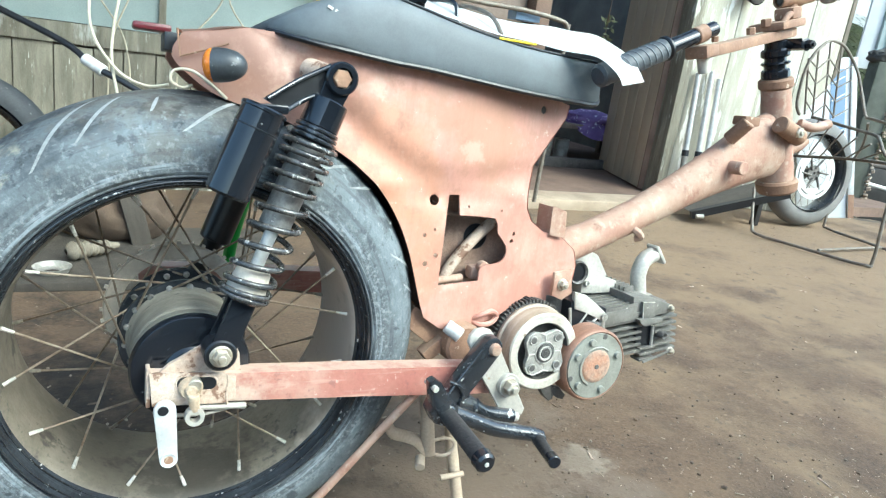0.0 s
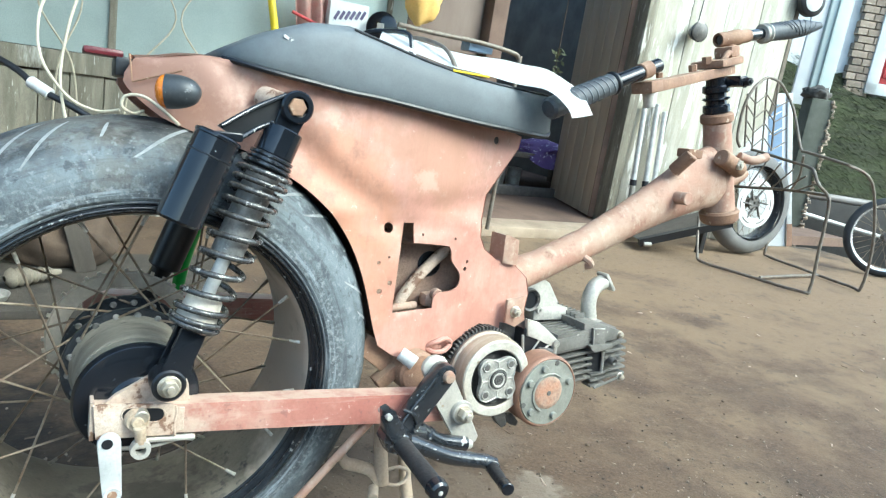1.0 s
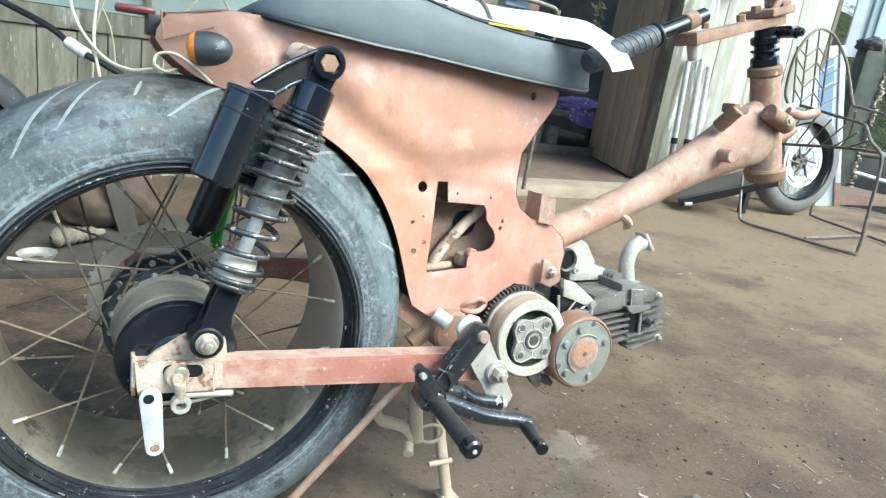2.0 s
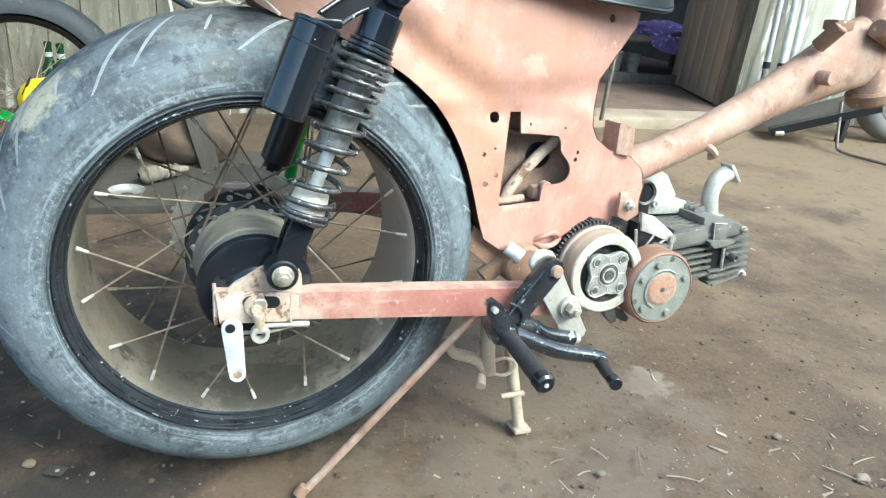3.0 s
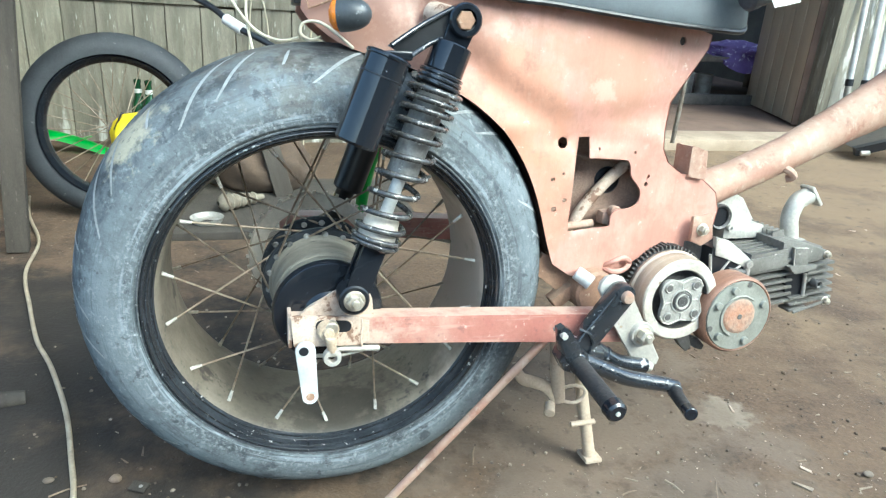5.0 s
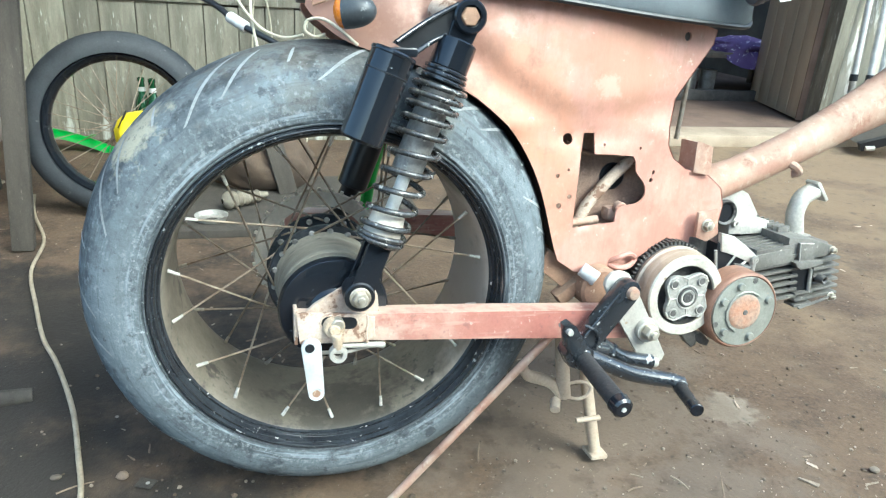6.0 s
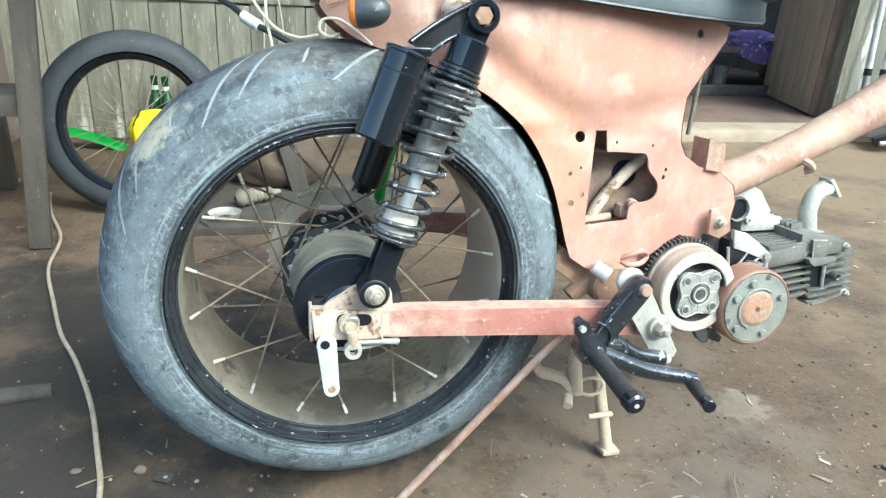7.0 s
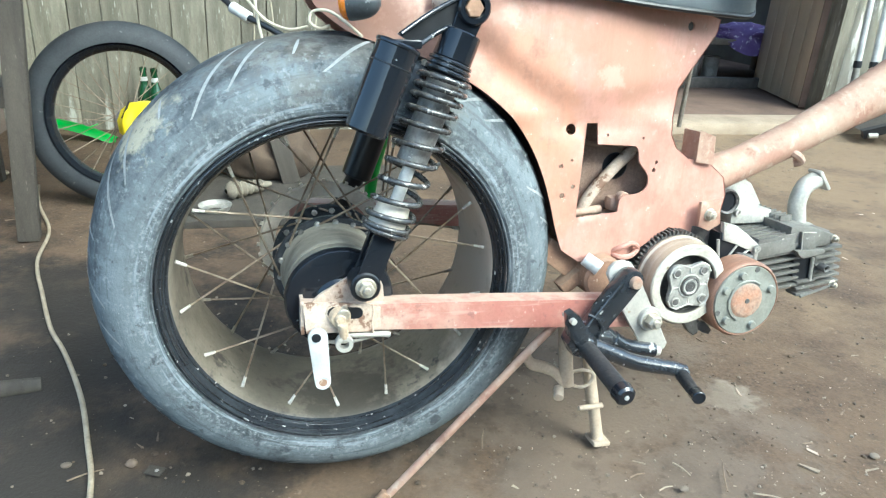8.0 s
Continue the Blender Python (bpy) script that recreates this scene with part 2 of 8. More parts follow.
overlay(RUBBER, (0.020, 0.021, 0.023), wear_shade_patch((0.06, -0.04, 0.62), 0.10, 44, 0.45))
overlay(RUBBER, (0.50, 0.52, 0.53), cloud_wear(150, 0.70, 0.04, 0.7))
overlay(RUBBER, (0.018, 0.019, 0.022), cloud_wear(26, 0.635, 0.06, 0.55))
overlay(RUBBER, (0.020, 0.022, 0.025), cloud_wear(62, 0.60, 0.06, 0.5))
overlay(RUBBER, (0.46, 0.48, 0.49), ring_wear(0.226, 0.246, 0.006, 240, 0.60, 0.09, 0.6))
overlay(RUBBER, (0.36, 0.385, 0.39), ring_wear(0.250, 0.305, 0.010, 90, 0.56, 0.12, 0.35))
RUBBER.node_tree.nodes["Principled BSDF"].inputs["Specular IOR Level"].default_value = 0.25
RUBBER_OLD = surface("old_black_rubber", (0.018, 0.021, 0.025), (0.036, 0.040, 0.044), 0.7, scale=9, grain=0.12, bump=0.15, spots=(0.10, 0.10, 0.10), spot_scale=40, spot_at=0.66)
TYRE_GREY = surface("dust_grey_tyre", (0.19, 0.185, 0.175), (0.12, 0.118, 0.112), 0.85, scale=9, blotch=0.8, grain=0.12, bump=0.2)
GROOVE = surface("dust_filled_groove", (0.36, 0.375, 0.37), (0.12, 0.125, 0.125), 0.9, scale=14, blotch=0.8, grain=0.1, bump=0.2)
BLACK_GLOSS = surface("black_enamel", (0.008, 0.010, 0.014), (0.013, 0.015, 0.019), 0.11, scale=9, rough_spread=0.05, spots=(0.42, 0.42, 0.41), spot_scale=90, spot_at=0.715, grain=0.06, bump=0.03, coat=0.8)
# Pale chips; on the shock the specks also paint its highlights.
CHIPPED_GLINT_BLACK = surface("chipped_glinting_black_enamel", (0.013, 0.015, 0.018), (0.030, 0.033, 0.038), 0.20, scale=16, spots=(0.55, 0.54, 0.51), spot_scale=48, spot_at=0.64, grain=0.08, bump=0.15, coat=0.4)
overlay(CHIPPED_GLINT_BLACK, (0.56, 0.55, 0.52), cloud_wear(90, 0.63, 0.06, 0.65))
BLACK_RIM = surface("scuffed_black_rim", (0.016, 0.018, 0.022), (0.036, 0.040, 0.046), 0.10, scale=20, rough_spread=0.08, spots=(0.42, 0.42, 0.40), spot_scale=70, spot_at=0.66, grain=0.1, bump=0.10, coat=0.5)
PEG_RUBBER = surface("worn_peg_rubber", (0.020, 0.020, 0.021), (0.048, 0.043, 0.038), 0.55, scale=34, blotch=0.8, spots=(0.22, 0.20, 0.17), spot_scale=70, spot_at=0.68, grain=0.14, bump=0.3)
RIM_DUST_LIT = surface("dusty_lit_rim_well", (0.180, 0.155, 0.118), (0.105, 0.090, 0.067), 0.6, scale=9, blotch=0.9, spots=(0.04, 0.037, 0.033), spot_scale=22, spot_at=0.62, grain=0.10, bump=0.15, dust=(0.235, 0.205, 0.160), dust_at=0.56, dust_scale=14)
overlay(RIM_DUST_LIT, (0.030, 0.027, 0.023), cloud_wear(13, 0.60, 0.05, 0.85))
overlay(RIM_DUST_LIT, (0.055, 0.050, 0.042), cloud_wear(48, 0.61, 0.06, 0.7))
# Pale patch paints light onto the rim's right inner face.
overlay(RIM_DUST_LIT, (0.46, 0.385, 0.31), wear_shade_patch((0.20, 0.01, 0.36), 0.17, 7, 0.9))
# Dark patch low in the well: mud colour and painted shade.
overlay(RIM_DUST_LIT, (0.075, 0.064, 0.048), wear_shade_patch((-0.05, 0.0, 0.125), 0.16, 12, 0.6))
overlay(RIM_DUST_LIT, (0.030, 0.027, 0.022), wear_shade_patch((0.02, -0.05, 0.115), 0.10, 40, 0.7))
SPOKE = surface("rusty_spoke_steel", (0.30, 0.25, 0.19), (0.17, 0.12, 0.08), 0.55, 0.6, scale=40, grain=0.1)
DULL_NIPPLE = surface("dirty_nipple_brass", (0.40, 0.36, 0.29), (0.22, 0.19, 0.15), 0.5, 0.3, scale=60)
SPOKE_HEAD = surface("muddy_spoke_head", (0.42, 0.41, 0.38), (0.10, 0.095, 0.088), 0.45, 0.3, scale=70, blotch=0.6, grain=0.1)
NIPPLE = surface("bare_nipple_brass", (0.66, 0.64, 0.585), (0.46, 0.43, 0.37), 0.4, 0.3, scale=60)
ALLOY = surface("dirty_cast_alloy", (0.40, 0.38, 0.335), (0.25, 0.235, 0.205), 0.5, 0.2, scale=18, spots=(0.14, 0.13, 0.115), spot_scale=60, spot_at=0.66, grain=0.10, bump=0.25)
ALLOY_BRIGHT = surface("bright_alloy", (0.58, 0.555, 0.49), (0.42, 0.40, 0.35), 0.4, 0.2, scale=20, spots=(0.34, 0.30, 0.24), spot_scale=50, spot_at=0.66, grain=0.07, bump=0.1)
DRUM = surface("grimy_hub_drum", (0.40, 0.37, 0.30), (0.17, 0.15, 0.12), 0.45, 0.2, scale=14, blotch=0.8, stretch=(1, 5, 1), spots=(0.10, 0.09, 0.08), spot_scale=40, spot_at=0.64, grain=0.1, bump=0.12)
WHITE_STEEL = surface("white_painted_steel", (0.56, 0.56, 0.545), (0.42, 0.42, 0.40), 0.4, scale=25, spots=(0.30, 0.28, 0.25), spot_scale=90, spot_at=0.68, grain=0.05, bump=0.08)
RING_FACE = surface("oil_stained_ring_face", (0.62, 0.59, 0.51), (0.47, 0.42, 0.34), 0.4, 0.2, scale=22, blotch=0.7, spots=(0.24, 0.17, 0.11), spot_scale=50, spot_at=0.66, grain=0.07)
COVER = surface("greenish_grey_plate", (0.27, 0.268, 0.228), (0.205, 0.20, 0.168), 0.5, 0.1, scale=25, spots=(0.36, 0.22, 0.13), spot_scale=34, spot_at=0.66, grain=0.06)
ZINC = surface("dull_zinc_plate", (0.53, 0.505, 0.445), (0.40, 0.37, 0.32), 0.45, 0.2, scale=16, spots=(0.34, 0.26, 0.18), spot_scale=50, spot_at=0.65, grain=0.06, bump=0.1)
BOLT = surface("plated_bolt", (0.60, 0.56, 0.47), (0.42, 0.36, 0.27), 0.38, 0.6, scale=50, grain=0.08)
FENDER_BROWN = surface("grimy_brown_black_steel", (0.075, 0.048, 0.036), (0.035, 0.028, 0.024), 0.7, scale=14, spots=(0.20, 0.15, 0.11), spot_scale=50, spot_at=0.66, grain=0.1, bump=0.2)
DARK_ENGINE = surface("oily_black_engine_metal", (0.080, 0.076, 0.070), (0.14, 0.128, 0.115), 0.5, 0.15, scale=25, spots=(0.30, 0.27, 0.22), spot_scale=70, spot_at=0.65, grain=0.12, bump=0.25)
SHOCK_BODY = surface("greasy_dusty_damper", (0.27, 0.262, 0.248), (0.11, 0.107, 0.102), 0.42, 0.2, scale=30, blotch=0.8, spots=(0.40, 0.39, 0.36), spot_scale=60, spot_at=0.63, grain=0.12, bump=0.15)
HEAD_ALLOY = surface("dusty_grey_head_alloy", (0.20, 0.19, 0.165), (0.125, 0.118, 0.102), 0.55, 0.1, scale=20, spots=(0.34, 0.32, 0.28), spot_scale=60, spot_at=0.66, grain=0.08, bump=0.15)
FIN = surface("grimy_engine_fin", (0.17, 0.160, 0.140), (0.105, 0.098, 0.085), 0.6, 0.1, scale=16, spots=(0.36, 0.335, 0.29), spot_scale=60, spot_at=0.65, grain=0.10, bump=0.2)
CLUTCH_BROWN = surface("oil_browned_steel", (0.34, 0.185, 0.12), (0.22, 0.12, 0.08), 0.5, 0.2, scale=14, stretch=(1, 5, 1), grain=0.10, bump=0.12)
CLUTCH_TAN = surface("oil_stained_brass_steel", (0.54, 0.475, 0.38), (0.32, 0.24, 0.16), 0.40, 0.25, scale=12, blotch=0.8, stretch=(1, 8, 1), grain=0.08)
NUT_TAN = surface("corroded_tan_nut", (0.58, 0.49, 0.36), (0.36, 0.25, 0.16), 0.6, 0.1, scale=40, blotch=0.8, grain=0.1, bump=0.25)
INNER_DUST = surface("dust_brown_inner_steel", (0.36, 0.255, 0.19), (0.22, 0.14, 0.10), 0.8, scale=22, blotch=0.8, spots=(0.40, 0.31, 0.24), spot_scale=44, spot_at=0.64, grain=0.1, bump=0.25)
RUST_ORANGE = surface("orange_rust", (0.40, 0.195, 0.115), (0.33, 0.25, 0.19), 0.7, scale=30, grain=0.12, bump=0.2)
VINYL = surface("faded_black_vinyl", (0.108, 0.122, 0.130), (0.080, 0.092, 0.096), 0.58, rough_spread=0.06, scale=5, spots=(0.42, 0.43, 0.43), spot_scale=60, spot_at=0.735, grain=0.04, grain_scale=420, bump=0.05, dust=(0.15, 0.17, 0.185), dust_at=0.56, dust_scale=7)
PAPER = surface("white_paper", (0.86, 0.87, 0.85), (0.80, 0.81, 0.80), 0.7, scale=12, grain=0.02, bump=0.03)
BLACK_PLASTIC = surface("black_plastic", (0.008, 0.009, 0.011), (0.014, 0.015, 0.018), 0.38, scale=15, grain=0.06, bump=0.05)
GRIP = surface("grey_black_rubber_grip", (0.075, 0.085, 0.095), (0.045, 0.05, 0.056), 0.55, scale=20, grain=0.08, bump=0.1)
GRIP_EDGE = surface("pale_grip_ridge", (0.17, 0.19, 0.205), (0.09, 0.10, 0.11), 0.6, scale=20, grain=0.08)
SHELL = surface("dusty_black_shell", (0.030, 0.034, 0.038), (0.055, 0.062, 0.068), 0.42, scale=30, blotch=0.8, spots=(0.20, 0.21, 0.21), spot_scale=90, spot_at=0.66, grain=0.1, bump=0.05)
LENS = surface("orange_lens", (0.72, 0.22, 0.02), (0.60, 0.16, 0.015), 0.25, scale=40, grain=0.04, bump=0.03)
WIRE = surface("cream_wire", (0.54, 0.49, 0.37), (0.40, 0.355, 0.26), 0.5, scale=20, grain=0.05)
CABLE = surface("dirty_cream_cable", (0.38, 0.315, 0.225), (0.27, 0.22, 0.155), 0.6, scale=30, grain=0.08)
GREEN = surface("bright_green_plastic", (0.045, 0.50, 0.055), (0.035, 0.36, 0.04), 0.4, scale=14, grain=0.04)
YELLOW = surface("bright_yellow_plastic", (0.80, 0.63, 0.01), (0.70, 0.52, 0.01), 0.4, scale=14, grain=0.03)
GLASS_GREEN = surface("dark_green_bottle_glass", (0.008, 0.045, 0.016), (0.012, 0.06, 0.02), 0.12, scale=10, grain=0.02, bump=0.0, coat=0.5)
DIRT = surface("packed_dirt", (0.110, 0.0705, 0.0425), (0.069, 0.0445, 0.027), 0.9, scale=2.6, blotch=0.8, spots=(0.19, 0.14, 0.092), spot_scale=45, spot_at=0.64, grain=0.22, grain_scale=130, bump=0.7, dust=(0.158, 0.104, 0.060), dust_at=0.55, dust_scale=3.5)
# Broad paler zone over the right of the yard.
overlay(DIRT, (0.210, 0.145, 0.084), wear_shade_patch((3.5, 1.5, 0.0), 2.7, 1.9, 0.72))
overlay(DIRT, (0.27, 0.225, 0.175), wear_shade_patch((0.765, 0.04, 0.0), 0.062, 20, 0.8))
overlay(DIRT, (0.150, 0.112, 0.080), wear_shade_patch((0.42, 0.0, 0.0), 0.46, 6, 0.75))
overlay(DIRT, (0.060, 0.046, 0.033), cloud_wear(5, 0.56, 0.16, 0.35))
overlay(DIRT, (0.045, 0.035, 0.026), cloud_wear(24, 0.585, 0.08, 0.45))
# Shade of the shed's left side painted into the dirt colour.
overlay(DIRT, (0.013, 0.0105, 0.008), wear_shade_patch((-0.82, 0.10, 0.0), 1.05, 3.5, 0.95))
overlay(DIRT, (0.030, 0.0235, 0.017), wear_shade_patch((-0.62, 0.12, 0.0), 0.72, 2.0, 0.55))
# Darker colour about the ditch.
overlay(DIRT, (0.020, 0.018, 0.012), wear_shade_patch((6.6, 3.0, -0.2), 1.7, 2.5, 0.9))
overlay(DIRT, (0.055, 0.040, 0.028), cloud_wear(7, 0.60, 0.10, 0.6))
def by_piece(amount):
    """Each loose piece of a joined mesh takes its own share."""
    def fac(nodes, links, vector):
        geo = nodes.new("ShaderNodeNewGeometry")
        return calc(nodes, links, "MULTIPLY", geo.outputs["Random Per Island"], amount)
    return fac


STONE = surface("pale_chip", (0.36, 0.30, 0.225), (0.22, 0.175, 0.13), 0.85, scale=40, grain=0.1)
overlay(STONE, (0.085, 0.064, 0.046), by_piece(0.95))
TWIG = surface("dry_twig", (0.24, 0.175, 0.12), (0.14, 0.10, 0.07), 0.85, scale=30, grain=0.12)
PLANK = surface("weathered_grey_plank", (0.32, 0.298, 0.228), (0.155, 0.140, 0.104), 0.85, scale=3, stretch=(6, 6, 0.8), spots=(0.54, 0.53, 0.46), spot_scale=14, spot_at=0.64, grain=0.14, bump=0.4, vary=0.2)
overlay(PLANK, (0.14, 0.125, 0.095), cloud_wear(3.0, 0.52, 0.2, 0.7, (1.5, 1.5, 0.5)))
overlay(PLANK, (0.56, 0.56, 0.50), cloud_wear(5, 0.58, 0.09, 0.7, (3, 3, 0.7)))
overlay(PLANK, (0.10, 0.092, 0.066), cloud_wear(7, 0.56, 0.12, 0.65, (4, 4, 0.6)))
BEAM = surface("dark_weathered_timber", (0.20, 0.17, 0.13), (0.13, 0.108, 0.083), 0.85, scale=4, stretch=(5, 5, 1), grain=0.14, bump=0.35, vary=0.1)
# Timber colour darkened to stand in for the shade about the bench.
DARKENED_WOOD = surface("darkened_timber", (0.068, 0.057, 0.044), (0.042, 0.035, 0.027), 0.85, scale=4, stretch=(5, 5, 1), spots=(0.14, 0.12, 0.095), spot_scale=30, spot_at=0.65, grain=0.14, bump=0.35)
DOOR_WOOD = surface("brown_grey_door_board", (0.63, 0.54, 0.415), (0.53, 0.45, 0.34), 0.7, scale=2.5, stretch=(4, 4, 0.7), grain=0.06, bump=0.15, vary=0.06)
WHITEWASH = surface("flaking_whitewash_board", (0.48, 0.455, 0.365), (0.33, 0.31, 0.24), 0.8, scale=3.2, stretch=(3, 3, 0.5), blotch=0.9, spots=(0.74, 0.73, 0.67), spot_scale=6, spot_at=0.57, grain=0.08, bump=0.25, vary=0.06, dust=(0.62, 0.61, 0.54), dust_at=0.60, dust_scale=5)
PANEL_GREEN = surface("faded_sea_green_board", (0.39, 0.46, 0.435), (0.27, 0.325, 0.31), 0.45, scale=3.5, blotch=0.9, grain=0.05, bump=0.08)
PANEL_BROWN = surface("brown_wall_board", (0.20, 0.155, 0.125), (0.16, 0.12, 0.095), 0.7, scale=2, stretch=(5, 5, 1), grain=0.08, bump=0.15)
WHITE_BOARD = surface("white_wall_paint", (0.66, 0.675, 0.665), (0.56, 0.58, 0.57), 0.6, scale=3, grain=0.04, bump=0.06)
STEP_STONE = surface("worn_pale_concrete", (0.37, 0.295, 0.215), (0.26, 0.20, 0.14), 0.85, scale=6, grain=0.1, bump=0.35)
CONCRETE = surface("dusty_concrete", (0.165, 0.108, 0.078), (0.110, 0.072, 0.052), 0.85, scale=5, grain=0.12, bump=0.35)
DARK_WALL = surface("dark_interior_wall", (0.17, 0.165, 0.145), (0.10, 0.098, 0.087), 0.9, scale=3, grain=0.1)
CLOTH = surface("purple_spotted_cloth", (0.17, 0.115, 0.30), (0.12, 0.08, 0.23), 0.85, scale=12, spots=(0.62, 0.58, 0.72), spot_scale=30, spot_at=0.59, grain=0.08, bump=0.15)
CHROME = surface("chrome_tube", (0.74, 0.75, 0.75), (0.62, 0.63, 0.63), 0.25, 0.6, scale=20, grain=0.03, bump=0.02)
RACK_STEEL = surface("rusty_grey_rod", (0.20, 0.185, 0.155), (0.14, 0.11, 0.085), 0.55, 0.3, scale=30, grain=0.1)
CHIPPED_GLINT_BLACK.node_tree.nodes["Principled BSDF"].inputs["Coat Weight"].default_value = 0.6
for black in (BLACK_GLOSS, BLACK_RIM):
    lacquer = black.node_tree.nodes["Principled BSDF"]
    lacquer.inputs["Coat Weight"].default_value = 0.3
    lacquer.inputs["Specular IOR Level"].default_value = 0.4
GRIME_TAN = surface("tan_grimy_rubber", (0.22, 0.19, 0.14), (0.15, 0.125, 0.09), 0.8, scale=20, grain=0.1)
MAROON = surface("dark_maroon_plastic", (0.11, 0.015, 0.022), (0.08, 0.012, 0.016), 0.35, scale=20, grain=0.05)
MOSS = surface("mossy_green_bank", (0.036, 0.046, 0.012), (0.018, 0.021, 0.008), 0.95, scale=2.0, stretch=(1, 1, 7), spots=(0.080, 0.088, 0.030), spot_scale=8, spot_at=0.62, grain=0.22, grain_scale=60, bump=0.8)
BRICK = surface("pale_brown_brick", (0.33, 0.275, 0.21), (0.19, 0.145, 0.11), 0.85, scale=14, blotch=0.9, spots=(0.50, 0.46, 0.39), spot_scale=30, spot_at=0.6, grain=0.16, bump=0.5, vary=0.35)
RED_PAINT = surface("red_painted_shutter", (0.42, 0.035, 0.04), (0.33, 0.03, 0.032), 0.5, scale=4, grain=0.05, bump=0.08)
BLUE = surface("faded_blue_paint", (0.20, 0.29, 0.42), (0.16, 0.235, 0.34), 0.6, scale=3, grain=0.05, bump=0.08)
AMBER_BAG = surface("amber_plastic_bag", (0.74, 0.50, 0.17), (0.62, 0.38, 0.10), 0.4, scale=9, grain=0.06, bump=0.3)
ROOF_TIN = surface("grey_roof_tin", (0.22, 0.21, 0.20), (0.16, 0.14, 0.125), 0.6, 0.2, scale=2, grain=0.08)


# ---- mesh helpers ----
def link(name, me, material, parent=None, label="", smooth=38):
    me.materials.append(material)
    if smooth:
        me.shade_smooth()
        me.set_sharp_from_angle(angle=radians(smooth))
    ob = new(name, me)
    if parent:
        ob.parent = parent
    return tagged(ob, label) if label else ob


def part(name, bm, material, parent=None, label="", smooth=38):
    """Links a bmesh as one mesh object under a thing or a part."""
    bmesh.ops.recalc_face_normals(bm, faces=bm.faces)
    me = bpy.data.meshes.new(name)
    bm.to_mesh(me)
    bm.free()
    return link(name, me, material, parent, label, smooth)


def thing(name, label, category, m=None, group=""):
    ob = new(name)
    ob.empty_display_size = 0.05
    if m is not None:
        ob.matrix_world = m
    return tagged(ob, label, category, group)


def span(a, b):
    """Pose with z along a to b, at a."""
    a, b = Vector(a), Vector(b)
    return Matrix.Translation(a) @ (b - a).to_track_quat("Z", "Y").to_matrix().to_4x4(), (b - a).length


def rod(a, b, r, r2=None, seg=20, bm=None, bevel=0.0):
    """Closed round bar from a to b, its ends softened by a chamfer ring."""
    bm = bm or bmesh.new()
    r2 = r if r2 is None else r2
    m, n = span(a, b)
    c = bevel if bevel else min(r, r2) * 0.12
    rings = []
    for z, rr in ((0, r - c), (c, r), (n - c, r2), (n, r2 - c)):
        rings.append([bm.verts.new(m @ Vector((rr * math.cos(i / seg * math.tau), rr * math.sin(i / seg * math.tau), z))) for i in range(seg)])
    for p, q in zip(rings, rings[1:]):
        for i in range(seg):
            bm.faces.new((p[i], p[(i + 1) % seg], q[(i + 1) % seg], q[i]))
    bm.faces.new(rings[0][::-1])
    bm.faces.new(rings[-1])
    return bm


def curve_through(points, steps=8, closed=False):
    """Points of a smooth curve through the points given."""
    pts = [Vector(p) for p in points]
    out = []
    n = len(pts)
    for i in range(n if closed else n - 1):
        p0 = pts[(i - 1) % n] if closed or i else pts[0]
        p1, p2 = pts[i], pts[(i + 1) % n]
        p3 = pts[(i + 2) % n] if closed or i + 2 < n else pts[-1]
        for k in range(steps):
            t = k / steps
            out.append(0.5 * (2 * p1 + (p2 - p0) * t + (2 * p0 - 5 * p1 + 4 * p2 - p3) * t * t + (3 * p1 - 3 * p2 + p3 - p0) * t ** 3))
    if not closed:
        out.append(pts[-1])
    return out


def tube(points, r, seg=10, bm=None, closed=False, flat=1.0):
    """Round tube along a chain of points; r is a number or a function of the share of the way."""
    bm = bm or bmesh.new()
    pts = [Vector(p) for p in points]
    n = len(pts)
    rings, side = [], None
    for i, p in enumerate(pts):
        d = (pts[(i + 1) % n] - pts[i - 1]) if closed else (pts[min(i + 1, n - 1)] - pts[max(i - 1, 0)])
        d.normalize()
        if side is None:
            side = d.orthogonal().normalized()
        side = (side - d * side.dot(d)).normalized()
        up = d.cross(side)
        rr = r(i / (n - 1)) if callable(r) else r
        rings.append([bm.verts.new(p + rr * (math.cos(k / seg * math.tau) * side + flat * math.sin(k / seg * math.tau) * up)) for k in range(seg)])
    for i in range(n if closed else n - 1):
        p, q = rings[i], rings[(i + 1) % n]
        for k in range(seg):
            bm.faces.new((p[k], p[(k + 1) % seg], q[(k + 1) % seg], q[k]))
    if not closed:
        bm.faces.new(rings[0][::-1])
        bm.faces.new(rings[-1])
    return bm


def box(x0, y0, z0, x1, y1, z1, bevel=0.0, m=None, bm=None):
    bm = bm or bmesh.new()
    pose_m = Matrix.Translation(((x0 + x1) / 2, (y0 + y1) / 2, (z0 + z1) / 2)) @ Matrix.Diagonal((x1 - x0, y1 - y0, z1 - z0, 1))
    made = bmesh.ops.create_cube(bm, size=1, matrix=(m or Matrix()) @ pose_m)["verts"]
    if bevel:
        edges = {e for v in made for e in v.link_edges}
        bmesh.ops.bevel(bm, geom=list(edges), offset=bevel, segments=2, affect="EDGES", profile=0.6)
    return bm


